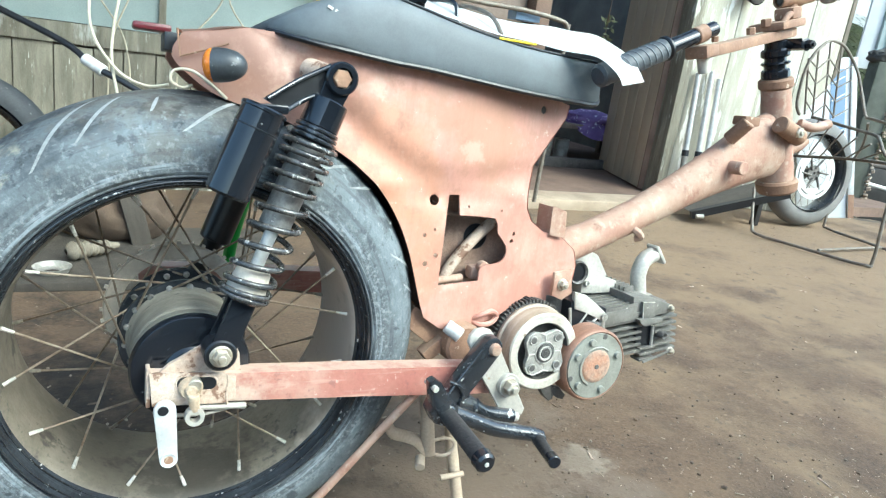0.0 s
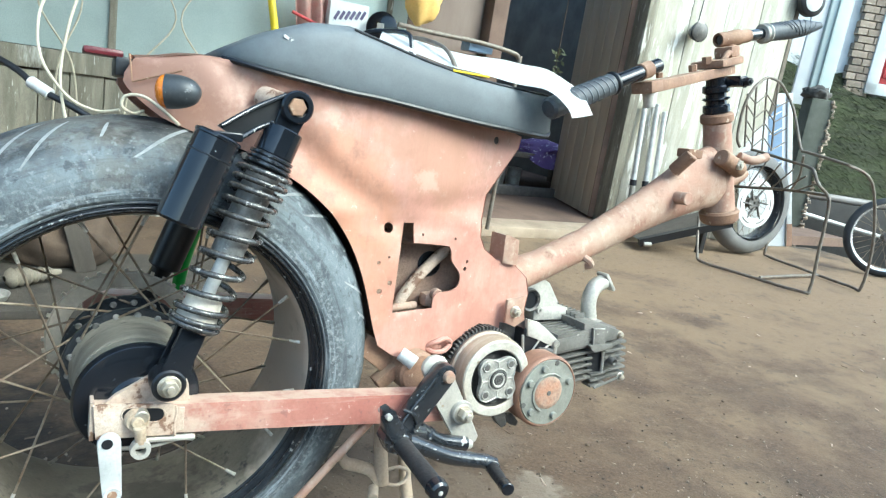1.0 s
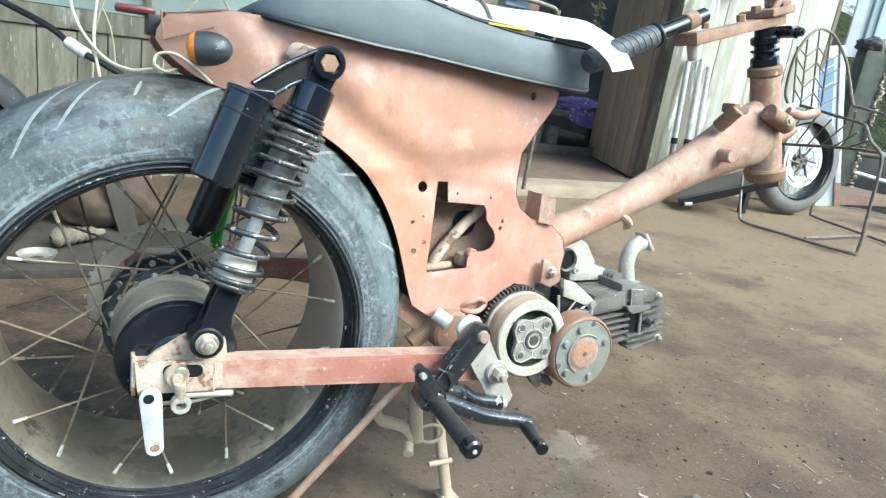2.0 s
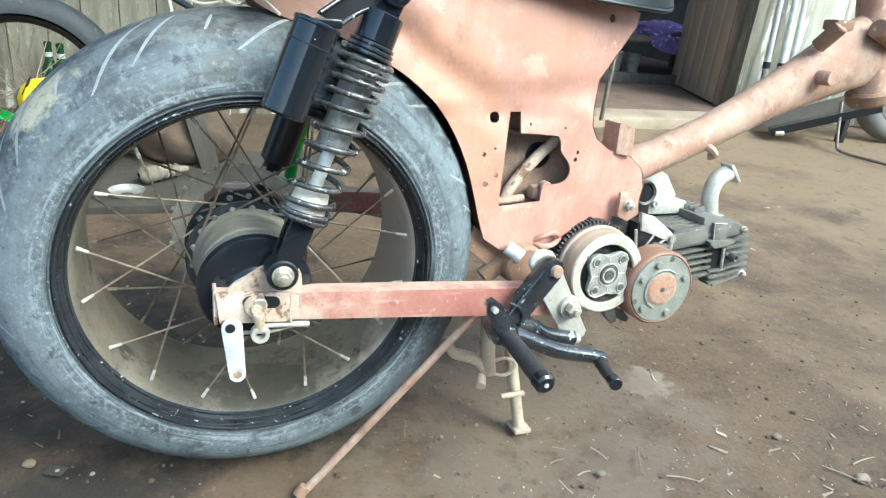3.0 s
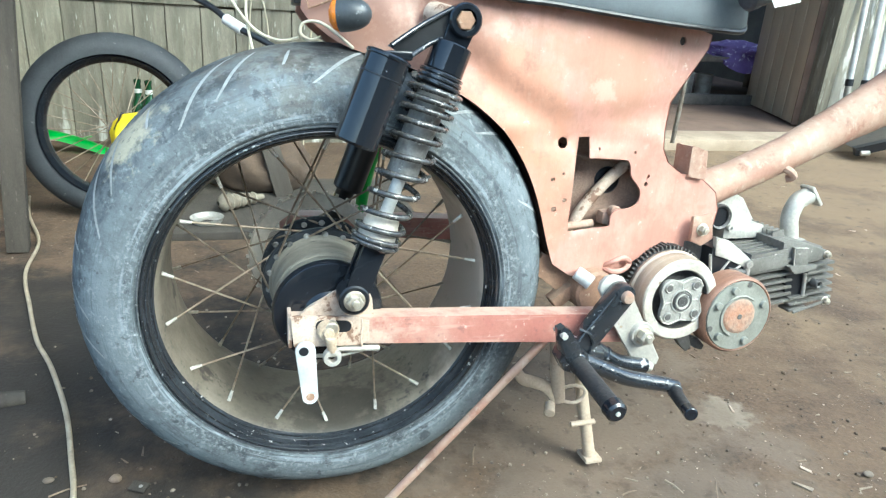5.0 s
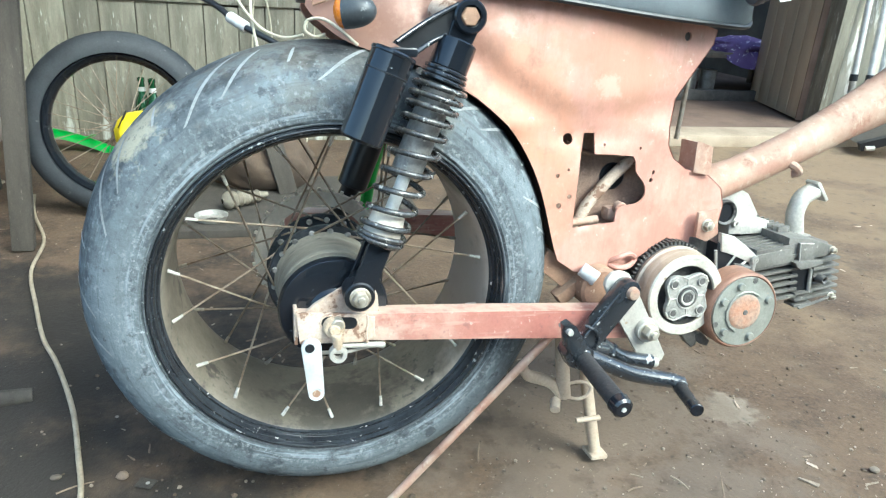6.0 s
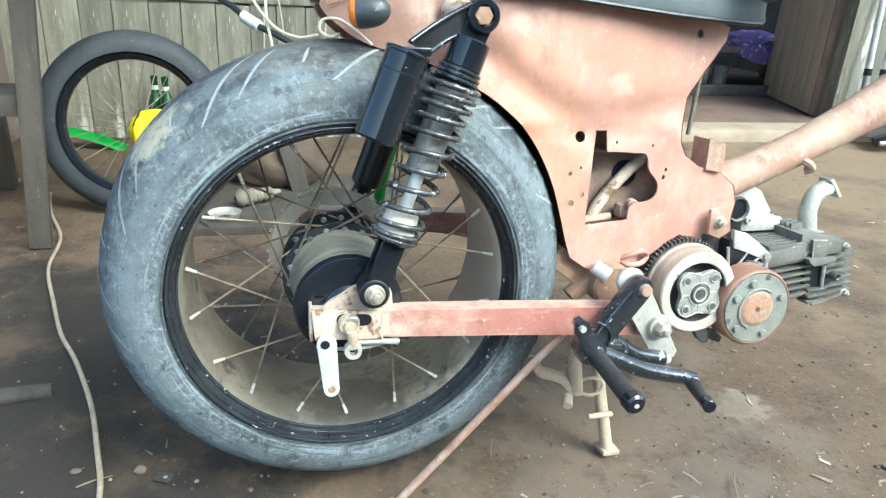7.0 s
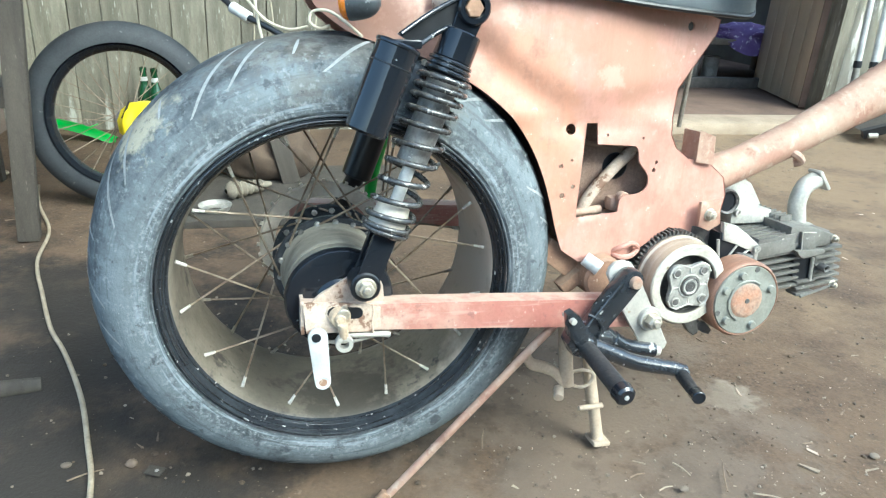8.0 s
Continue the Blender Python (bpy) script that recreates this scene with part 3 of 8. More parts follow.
def lathe(profile, seg=64, centre=(0, 0, 0), bm=None, cap=False):
    """Turns (radius, y) round the y axis through centre."""
    bm = bm or bmesh.new()
    cx, cy, cz = centre
    rings = [[bm.verts.new((cx + r * math.cos(i / seg * math.tau), cy + y, cz + r * math.sin(i / seg * math.tau))) for i in range(seg)] for r, y in profile]
    for p, q in zip(rings, rings[1:]):
        for i in range(seg):
            bm.faces.new((p[i], p[(i + 1) % seg], q[(i + 1) % seg], q[i]))
    if cap:
        bm.faces.new(rings[0])
        bm.faces.new(rings[-1][::-1])
    return bm


def lathe_along(start, d, profile, seg=26):
    """Turned part along d from start: (radius, distance) pairs."""
    bm = bmesh.new()
    o = d.orthogonal().normalized()
    q = d.cross(o)
    rings = [[bm.verts.new(start + d * s + (o * math.cos(k / seg * math.tau) + q * math.sin(k / seg * math.tau)) * r) for k in range(seg)] for r, s in profile]
    for a, b in zip(rings, rings[1:]):
        for k in range(seg):
            bm.faces.new((a[k], a[(k + 1) % seg], b[(k + 1) % seg], b[k]))
    bmesh.ops.recalc_face_normals(bm, faces=bm.faces)
    return bm


def plate(outline, y0, y1, bevel=0.0, bm=None, m=None):
    """A slab cut to an outline of (x, z), from y0 to y1."""
    bm = bm or bmesh.new()
    m = m or Matrix()
    front = [bm.verts.new(m @ Vector((x, y0, z))) for x, z in outline]
    back = [bm.verts.new(m @ Vector((x, y1, z))) for x, z in outline]
    n = len(outline)
    faces = [bm.faces.new(front), bm.faces.new(back[::-1])]
    for i in range(n):
        faces.append(bm.faces.new((front[i], back[i], back[(i + 1) % n], front[(i + 1) % n])))
    if bevel:
        edges = {e for f in faces[:2] for e in f.edges}
        bmesh.ops.bevel(bm, geom=list(edges), offset=bevel, segments=2, affect="EDGES", profile=0.6)
    return bm


def capsule_outline(a, b, ra, rb, n=8):
    """Outline of a flat link with round ends, from a to b."""
    a, b = Vector(a), Vector(b)
    ang = math.atan2(b.y - a.y, b.x - a.x)
    out = [(a.x + ra * math.cos(ang + math.pi / 2 + k / n * math.pi), a.y + ra * math.sin(ang + math.pi / 2 + k / n * math.pi)) for k in range(n + 1)]
    return out + [(b.x + rb * math.cos(ang - math.pi / 2 + k / n * math.pi), b.y + rb * math.sin(ang - math.pi / 2 + k / n * math.pi)) for k in range(n + 1)]


def hex_bolt(x, y, z, r, depth, bm=None):
    """Hexagon head that faces -y, with a washer behind it and a raised stud end."""
    bm = bm or bmesh.new()
    rod((x, y, z), (x, y - depth * 0.2, z), r * 1.45, seg=20, bm=bm)
    rod((x, y - depth * 0.2, z), (x, y - depth, z), r * 1.08, seg=6, bm=bm, bevel=r * 0.12)
    rod((x, y - depth * 0.9, z), (x, y - depth * 1.3, z), r * 0.5, seg=12, bm=bm)
    return bm


def smoothstep(a, b, x):
    t = min(max((x - a) / (b - a), 0), 1)
    return t * t * (3 - 2 * t)


# ---- the ground ----
def height(x, y):
    near = math.exp(-((x - 0.4) ** 2 + y ** 2) / 30)
    ditch = -0.28 * smoothstep(5.25, 5.7, x + 0.35 * (y - 2.0)) * smoothstep(0.9, 1.8, y + 0.25 * (x - 4.5))
    return near * (0.006 * noise.noise((x * 3.1, y * 3.1, 0)) + 0.003 * noise.noise((x * 11, y * 11, 4))) + ditch


def build_ground():
    n = 260
    line = [math.sinh(-6.2 + 12.4 * i / n) / math.sinh(6.2) * 400 for i in range(n + 1)]
    verts = [(0.6 + a, 0.6 + b, 0) for a in line for b in line]
    verts = [(x, y, height(x, y) - 0.004 - 0.00002 * (x * x + y * y)) for x, y, _ in verts]
    faces = [(i * (n + 1) + j, (i + 1) * (n + 1) + j, (i + 1) * (n + 1) + j + 1, i * (n + 1) + j + 1) for i in range(n) for j in range(n)]
    me = bpy.data.meshes.new("ground")
    me.from_pydata(verts, [], faces)
    tagged(link("ground", me, DIRT, smooth=180), "brown packed dirt yard with paler patches and painted shade on the left", "ground", kind="structure")


build_ground()


# ---- the motorcycle ----
LEAN = pose(0, 0, 0, -5.2)
bike = thing("motorcycle", "stripped rusty motorcycle with a fat rear tyre and exposed engine", "motorcycle", LEAN)
AX = (0.0, 0.0, 0.322)
# wheel, left beam and left shock stand upright while the frame leans away
UPRIGHT = Matrix.Translation((0, -0.13, 0.319)) @ Matrix.Rotation(radians(5.5), 4, "X") @ Matrix.Translation((0, 0.13, -0.319))


def build_wheel():
    wheel = bike
    # the tyre lies from the near shoulder to the far one, wider than the hub
    half, r_side, r_tread, y_near, y_far = 0.088, 0.234, 0.0765, -0.020, 0.012
    profile = [(0.217, -0.094), (0.226, -0.102)]
    for k in range(15):
        a = -math.pi / 2 + k / 14 * math.pi / 2
        profile.append((r_side + r_tread * math.cos(a) ** 0.78, y_near - half * abs(math.sin(a)) ** 0.86))
    for k in range(1, 6):
        profile.append((r_side + r_tread + 0.003 * math.sin(k / 6 * math.pi), y_near + (y_far - y_near) * k / 6))
    for k in range(15):
        a = k / 14 * math.pi / 2
        profile.append((r_side + r_tread * max(math.cos(a), 0.0) ** 0.78, y_far + half * math.sin(a) ** 0.86))
    profile += [(0.226, 0.094), (0.217, 0.086)]
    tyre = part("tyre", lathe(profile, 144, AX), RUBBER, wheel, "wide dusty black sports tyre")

    def skin(theta, u):
        """Point of the tread at angle theta, u from -1 (near bead) over 0 to 2 (far bead)."""
        if 0 <= u <= 1:
            rr, yy = r_side + r_tread + 0.003 * math.sin(u * math.pi), y_near + (y_far - y_near) * u
        else:
            a = (u if u < 0 else u - 1) * math.pi / 2
            rr = r_side + r_tread * math.cos(a) ** 0.78
            yy = (y_near if u < 0 else y_far) + half * math.copysign(abs(math.sin(a)) ** 0.86, a)
        return Vector((rr * math.cos(theta), yy, AX[2] + rr * math.sin(theta)))

    def groove(theta, sweep, u_in, u_out, width, flip):
        bm = bmesh.new()
        rows = []
        for k in range(15):
            t = k / 14
            u = u_in + (u_out - u_in) * t
            th = radians(theta - sweep * t ** 0.85)
            wide = width * (0.30 + 0.70 * math.sin(math.pi * min(t * 0.75 + 0.16, 1.0)))
            bend = u * 1.4 if u < 0 else 0.0
            if flip:
                u, bend = 1 - u, -bend
            mid = Vector((math.cos(th) * math.cos(bend), math.sin(bend), math.sin(th) * math.cos(bend)))
            rows.append([bm.verts.new(skin(th + side * wide / 0.6, u) + mid * 0.0009) for side in (-1, 1)])
        for a, b in zip(rows, rows[1:]):
            bm.faces.new((a[0], a[1], b[1], b[0]))
        part("tread_groove", bm, GROOVE, tyre)
    # three grooves in each of eleven repeats: a long one, a shorter one, a stub
    for k in range(11):
        turn = 360 / 11 * k
        for flip in (False, True):
            shift = turn + (16 if flip else 0)
            groove(127.0 + shift, 17, -0.68, 0.12, 0.0068, flip)
            groove(116.5 + shift, 11, -0.61, -0.02, 0.0058, flip)
            groove(100.3 + shift, 2, -0.42, -0.16, 0.0044, flip)
    letters = bmesh.new()
    rnd = random.Random(5)
    for k in range(26):
        th = radians(112 + k * 3.1)
        if k in (8, 9, 17):
            continue
        r_in, r_out = 0.254, 0.268
        for lean_k in range(rnd.choice((1, 2, 2, 3))):
            off = (lean_k - 0.8) * 0.012
            a = Vector((r_in * math.cos(th + off), 0, r_in * math.sin(th + off)))
            b = Vector((r_out * math.cos(th + off * 0.7), 0, r_out * math.sin(th + off * 0.7)))
            ya = y_near - half * math.cos(math.asin(min(((r_in - r_side) / r_tread), 1))) ** 0.86
            yb = y_near - half * math.cos(math.asin(min(((r_out - r_side) / r_tread), 1))) ** 0.86
            rod((a.x, ya, AX[2] + a.z), (b.x, yb, AX[2] + b.z), 0.0014, seg=5, bm=letters)
    part("sidewall_marking", letters, RUBBER, tyre, "raised worn bars of sidewall marking")

    rim = part("rim", lathe([(0.2165, -0.0940), (0.2220, -0.0980), (0.2275, -0.1030), (0.2255, -0.1085), (0.2220, -0.1070), (0.2190, -0.1015), (0.2170, -0.0945), (0.2150, -0.0895), (0.2120, -0.0855)], 144, AX), BLACK_RIM, wheel, "wide black steel rim with chipped lip")
    for r, y, thick in ((0.2236, -0.1082, 0.0013), (0.2192, -0.1028, 0.0011), (0.2146, -0.0900, 0.0012)):
        ring = [(r + thick * math.cos(k / 8 * math.tau), y + thick * math.sin(k / 8 * math.tau)) for k in range(9)]
        part("rim_ridge", lathe(ring, 144, AX), CHIPPED_GLINT_BLACK, rim, "chipped raised ridge round the rim")
    part("bead_ring", lathe([(0.2290 + 0.0015 * math.cos(k / 8 * math.tau), -0.1060 + 0.0015 * math.sin(k / 8 * math.tau)) for k in range(9)], 144, AX), BEAD, tyre, "scuffed bead line of the tyre")
    part("rim_lip", lathe([(0.2090, 0.0750), (0.2130, 0.0810), (0.2170, 0.0890), (0.2215, 0.0985), (0.2255, 0.1005), (0.2275, 0.0950), (0.2165, 0.0860)], 144, AX), BLACK_RIM, rim)
    part("rim_well", lathe([(0.2120, -0.0855), (0.2100, -0.0825), (0.2078, -0.0740), (0.2066, -0.0600), (0.2050, -0.0340), (0.2042, 0.0), (0.2046, 0.0300), (0.2056, 0.0540), (0.2070, 0.0690), (0.2090, 0.0750), (0.2165, 0.0860), (0.2165, -0.0860)], 144, AX), RIM_DUST_LIT, rim, "dusty inner face of the rim with light painted on its right")

    HB = (-0.005, 0.0, 0.319)
    hub = part("hub", lathe([(0.012, -0.032), (0.058, -0.032), (0.058, 0.022), (0.012, 0.022)], 64, HB), DARK_ENGINE, wheel, "black hub with riveted flanges")
    part("drum", lathe([(0.050, -0.112), (0.0640, -0.112), (0.0650, -0.108), (0.0650, -0.092), (0.0635, -0.089), (0.0655, -0.085), (0.0640, -0.076), (0.0652, -0.066), (0.0655, -0.050), (0.0665, -0.038), (0.070, -0.030)], 72, HB), DRUM, hub, "grimy steel brake drum")
    part("brake_plate", lathe([(0.010, -0.132), (0.028, -0.132), (0.032, -0.128), (0.055, -0.1265), (0.0665, -0.1235), (0.0690, -0.1200), (0.0690, -0.113), (0.050, -0.112)], 72, HB), BLACK_GLOSS, hub, "glossy black brake plate")
    for y, r in ((-0.026, 0.0790), (0.020, 0.0790)):
        part("flange", lathe([(0.058, y - 0.0035), (r - 0.002, y - 0.0035), (r, y - 0.0015), (r, y + 0.0015), (r - 0.002, y + 0.0035), (0.058, y + 0.0035)], 72, HB), BLACK_RIM, hub)
        for k in range(18):
            a = k / 18 * math.tau + 0.1
            rr = r - 0.0085
            p = (HB[0] + rr * math.cos(a), y - 0.002, HB[2] + rr * math.sin(a))
            part("rivet", rod(p, (p[0], p[1] - 0.005, p[2]), 0.0046, 0.0036, seg=10), SPOKE_HEAD, hub)
    bm = lathe([(0.074, 0.070), (0.094, 0.070), (0.096, 0.074), (0.094, 0.079), (0.074, 0.079), (0.074, 0.070)], 72, HB)
    for k in range(36):
        a = k / 36 * math.tau
        box(-0.003, -0.0025, -0.0022, 0.003, 0.0025, 0.0022, 0.0, m=Matrix.Translation((HB[0] + 0.0965 * math.cos(a), 0.0745, HB[2] + 0.0965 * math.sin(a))) @ pose(0, 0, 0, 0, -math.degrees(a), 0), bm=bm)
    part("sprocket", bm, FLAKED_WHITE, hub, "dusty pale rear sprocket")
    part("chain_hub", lathe([(0.02, 0.018), (0.050, 0.018), (0.053, 0.022), (0.060, 0.050), (0.062, 0.070), (0.02, 0.070)], 48, HB), ALLOY, hub)
    part("axle", rod((HB[0], -0.166, HB[2]), (HB[0], 0.215, HB[2]), 0.0075), BOLT, hub)
    for k in range(36):
        near = k % 2 == 0
        a = radians(10 * k + (10 if near else -6))
        y_rim, y_hub = (-0.066, -0.026) if near else (0.062, 0.020)
        r_hub = 0.0705
        swing = radians(54) * (-1 if (k // 2) % 2 else 1)
        y_hub += 0.006 * (1 if (k // 2) % 2 else -1) * (1 if near else -1)
        rim_p = Vector((0.2062 * math.cos(a), y_rim, AX[2] + 0.2062 * math.sin(a)))
        hub_p = Vector((HB[0] + r_hub * math.cos(a + swing), y_hub, HB[2] + r_hub * math.sin(a + swing)))
        d = (hub_p - rim_p).normalized()
        spoke = part("spoke", rod(hub_p, rim_p, 0.0015, seg=7), SPOKE, wheel)
        part("nipple", rod(rim_p, rim_p + d * 0.015, 0.0026, 0.0021, seg=8) if near else rod(rim_p, rim_p + d * 0.014, 0.0028, 0.0024, seg=8), NIPPLE if near else DULL_NIPPLE, spoke)
    for ob in bike.children:
        ob.matrix_basis = UPRIGHT


build_wheel()


def body_half(x, z):
    edge = 0.552 + 1.49 * max(0.33 - x, 0.0) ** 1.56 + 0.15 * max(x - 0.33, 0.0)
    v = 0.088 - 0.043 * smoothstep(0.32, 0.58, x) + 0.006 * smoothstep(0.536, 0.550, z + 0.10 * max(x - 0.36, 0))
    v += 0.008 * (1 - smoothstep(edge - 0.050, edge - 0.004, z))
    v += 0.010 * smoothstep(edge - 0.006, edge + 0.034, z) * smoothstep(0.07, 0.19, x)
    if x < 0.12:
        v -= 0.055 * min((0.12 - x) / 0.15, 1.2) ** 1.5
    return v


def body_sheet(side, outline, holes):
    """One pressed side of the frame: an outline with cut-outs, bulged and given thickness."""
    from mathutils.geometry import delaunay_2d_cdt

    def inside(p, loop):
        hit = False
        for (x0, z0), (x1, z1) in zip(loop, loop[1:] + loop[:1]):
            if (z0 > p[1]) != (z1 > p[1]) and p[0] < (x1 - x0) * (p[1] - z0) / (z1 - z0) + x0:
                hit = not hit
        return hit
    pts, edges = [], []
    for loop in [outline] + holes:
        base = len(pts)
        pts += [Vector(p) for p in loop]
        edges += [(base + i, base + (i + 1) % len(loop)) for i in range(len(loop))]
    step = 0.0105
    for i in range(62):
        for j in range(40):
            p = (-0.04 + i * step + (j % 2) * step / 2, 0.325 + j * step)
            if inside(p, outline) and not any(inside(p, h) for h in holes) and min((Vector(p) - q).length for q in pts[:len(pts)]) > 0.004:
                pts.append(Vector(p))
    verts, _, faces, *_ = delaunay_2d_cdt(pts, edges, [], 0, 1e-5)
    bm = bmesh.new()
    vs = [bm.verts.new((p.x, side * body_half(p.x, p.y), p.y)) for p in verts]
    for f in faces:
        c = sum((verts[i] for i in f), Vector((0, 0))) / len(f)
        if inside(c, outline) and not any(inside(c, h) for h in holes):
            bm.faces.new([vs[i] for i in f])
    bmesh.ops.delete(bm, geom=[v for v in bm.verts if not v.link_faces], context="VERTS")
    bmesh.ops.recalc_face_normals(bm, faces=bm.faces)
    if sum(f.normal.y for f in bm.faces) * side < 0:
        bmesh.ops.reverse_faces(bm, faces=bm.faces)
    bmesh.ops.solidify(bm, geom=list(bm.faces), thickness=0.0022)
    return bm


def circle(x, z, r, n=14):
    return [(x + r * math.cos(k / n * math.tau), z + r * math.sin(k / n * math.tau)) for k in range(n)]


def build_body():
    lower = [(-0.018, 0.712), (-0.029, 0.684), (-0.002, 0.657), (0.021, 0.643), (0.048, 0.634), (0.105, 0.618), (0.163, 0.590), (0.197, 0.568), (0.232, 0.537), (0.257, 0.501), (0.274, 0.466), (0.286, 0.432), (0.299, 0.389), (0.309, 0.362)]
    front = [(0.335, 0.345), (0.380, 0.333), (0.444, 0.352), (0.501, 0.380), (0.550, 0.360), (0.590, 0.371), (0.598, 0.425), (0.590, 0.452), (0.556, 0.478), (0.522, 0.482), (0.492, 0.500), (0.480, 0.520), (0.476, 0.546), (0.480, 0.585), (0.508, 0.628), (0.532, 0.660), (0.536, 0.680)]
    top = [(0.50, 0.688), (0.38, 0.698), (0.25, 0.710), (0.15, 0.722), (0.05, 0.724)]
    outline = [(p.x, p.y) for p in curve_through([(x, z, 0) for x, z in lower], 3)] + front + top
    notch = curve_through([(0.417, 0.506, 0), (0.423, 0.497, 0), (0.426, 0.483, 0), (0.440, 0.469, 0), (0.447, 0.457, 0), (0.444, 0.444, 0), (0.431, 0.437, 0), (0.404, 0.435, 0), (0.397, 0.428, 0)], 3)
    window = [(0.334, 0.539), (0.350, 0.539), (0.351, 0.511), (0.386, 0.509)] + [(p.x, p.y) for p in notch] + [(0.396, 0.413), (0.327, 0.409), (0.327, 0.434), (0.329, 0.489)]
    pins = [(0.310, 0.531, 0.0075), (0.298, 0.482, 0.003), (0.303, 0.441, 0.004), (0.318, 0.453, 0.0035), (0.428, 0.517, 0.002), (0.458, 0.481, 0.003), (0.455, 0.470, 0.0035), (0.366, 0.523, 0.002), (0.4845, 0.669, 0.0060), (0.313, 0.490, 0.002)]
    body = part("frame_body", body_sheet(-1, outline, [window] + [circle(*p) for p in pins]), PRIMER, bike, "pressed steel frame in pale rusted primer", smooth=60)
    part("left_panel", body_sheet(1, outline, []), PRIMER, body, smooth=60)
    # the folded edge over the wheel and the sheet that joins both sides
    rim_line = [(0.048, 0.634), (0.105, 0.618), (0.163, 0.590), (0.197, 0.568), (0.232, 0.537), (0.257, 0.501), (0.274, 0.466), (0.286, 0.432), (0.299, 0.389), (0.309, 0.362)]
    bm = bmesh.new()
    rows = []
    for p in curve_through([(x, z, 0) for x, z in rim_line], 4):
        h = body_half(p.x, p.y)
        away = Vector((p.x, p.y - 0.30)).normalized()
        q = Vector((p.x, p.y)) + away * 0.014
        rows.append([bm.verts.new((p.x, -h, p.y)), bm.verts.new((p.x + away.x * 0.004, -h + 0.012, p.y + away.y * 0.004)), bm.verts.new((q.x, -h * 0.55, q.y)), bm.verts.new((q.x, h * 0.55, q.y)), bm.verts.new((p.x, h, p.y))])
    for a, b in zip(rows, rows[1:]):
        for k in range(4):
            bm.faces.new((a[k], a[k + 1], b[k + 1], b[k]))
    bmesh.ops.solidify(bm, geom=list(bm.faces), thickness=0.002)
    part("inner_fender", bm, FENDER_BROWN, body, "grimy dark inner mudguard")
    bm = bmesh.new()
    rows = []
    for x in [-0.018 + 0.554 * k / 24 for k in range(25)]:
        z = 0.712 + 0.012 * smoothstep(-0.018, 0.05, x) - 0.044 * smoothstep(0.08, 0.536, x)
        h = body_half(x, z)
        rows.append([bm.verts.new((x, h * u, z + 0.006 * (1 - u * u))) for u in (-1, -0.5, 0, 0.5, 1)])
    for a, b in zip(rows, rows[1:]):
        for k in range(4):
            bm.faces.new((a[k], a[k + 1], b[k + 1], b[k]))
    bmesh.ops.solidify(bm, geom=list(bm.faces), thickness=0.002)
    part("top_sheet", bm, PRIMER, body)
    # front closure between both sides
    bm = bmesh.new()
    rows = []
    for x, z in front[4:]:
        h = body_half(x, z)
        rows.append([bm.verts.new((x + 0.002, h * u, z)) for u in (-0.99, -0.4, 0.4, 0.99)])
    for a, b in zip(rows, rows[1:]):
        for k in range(3):
            bm.faces.new((a[k], a[k + 1], b[k + 1], b[k]))
    bmesh.ops.solidify(bm, geom=list(bm.faces), thickness=0.002)
    part("front_sheet", bm, PRIMER, body)
    # inside the window
    part("inner_tube", tube(curve_through([(0.352, -0.052, 0.395), (0.368, -0.052, 0.430), (0.412, -0.050, 0.478), (0.465, -0.048, 0.52)], 6), 0.0088, 12), FLAKED, body, "rust-dusted inner tube")
    bm = box(0.394, -0.068, 0.408, 0.422, -0.045, 0.430, 0.008)
    rod((0.410, -0.066, 0.430), (0.410, -0.078, 0.430), 0.009, bm=bm)
    rod((0.335, -0.06, 0.406), (0.385, -0.056, 0.410), 0.006, bm=bm)
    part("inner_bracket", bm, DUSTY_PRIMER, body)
    part("inner_wall", box(0.315, -0.036, 0.385, 0.480, -0.030, 0.550, 0.002), INNER_DUST, body, "dusty brown plate behind the opening")
    part("inner_hole", rod((0.412, -0.040, 0.470), (0.412, -0.034, 0.470), 0.020, seg=28), BLACK_PLASTIC, body, "dark round hole in the inner plate")
    part("inner_seam", tube(curve_through([(0.330, -0.040, 0.520), (0.365, -0.042, 0.505), (0.410, -0.042, 0.502), (0.455, -0.040, 0.490)], 5), 0.004, 8), INNER_DUST, body)
    part("inner_flange", box(0.330, -0.058, 0.396, 0.415, -0.036, 0.404, 0.002), INNER_DUST, body)
    # bracket tab, boss, welded lugs
    bm = plate([(0.532, 0.478), (0.536, 0.524), (0.560, 0.516), (0.562, 0.474)], -0.062, -0.058)
    plate([(0.532, 0.478), (0.536, 0.524), (0.560, 0.516), (0.562, 0.474)], -0.026, -0.022, bm=bm)
    box(0.532, -0.062, 0.478, 0.5365, -0.022, 0.523, 0.0, bm=bm)
    part("mount_tab", bm, DUSTY_PRIMER, body)
    # Dark plug added so that the pinhole's inside looks unlit.
    part("hole_sleeve", rod((0.4845, -0.0700, 0.669), (0.4845, -0.040, 0.669), 0.0095), DARK_ENGINE, body)
    part("shock_mount", rod((0.122, -0.10, 0.683), (0.1435, -0.150, 0.6755), 0.0155, 0.013), FLAKED, body, "pale worn shock mount stud")
    bm = plate([(0.543, 0.382), (0.543, 0.420), (0.575, 0.425), (0.582, 0.385), (0.563, 0.374)], -0.075, -0.068, 0.002)
    part("engine_bracket", bm, DUSTY_PRIMER, body)
    part("bolt", hex_bolt(0.560, -0.075, 0.400, 0.007, 0.009), BOLT, body)
    bm = tube(curve_through([(0.395, -0.085, 0.352), (0.405, -0.095, 0.362), (0.423, -0.092, 0.366), (0.437, -0.085, 0.356), (0.425, -0.09, 0.347), (0.405, -0.093, 0.346)], 5, True), 0.004, 8, closed=True)
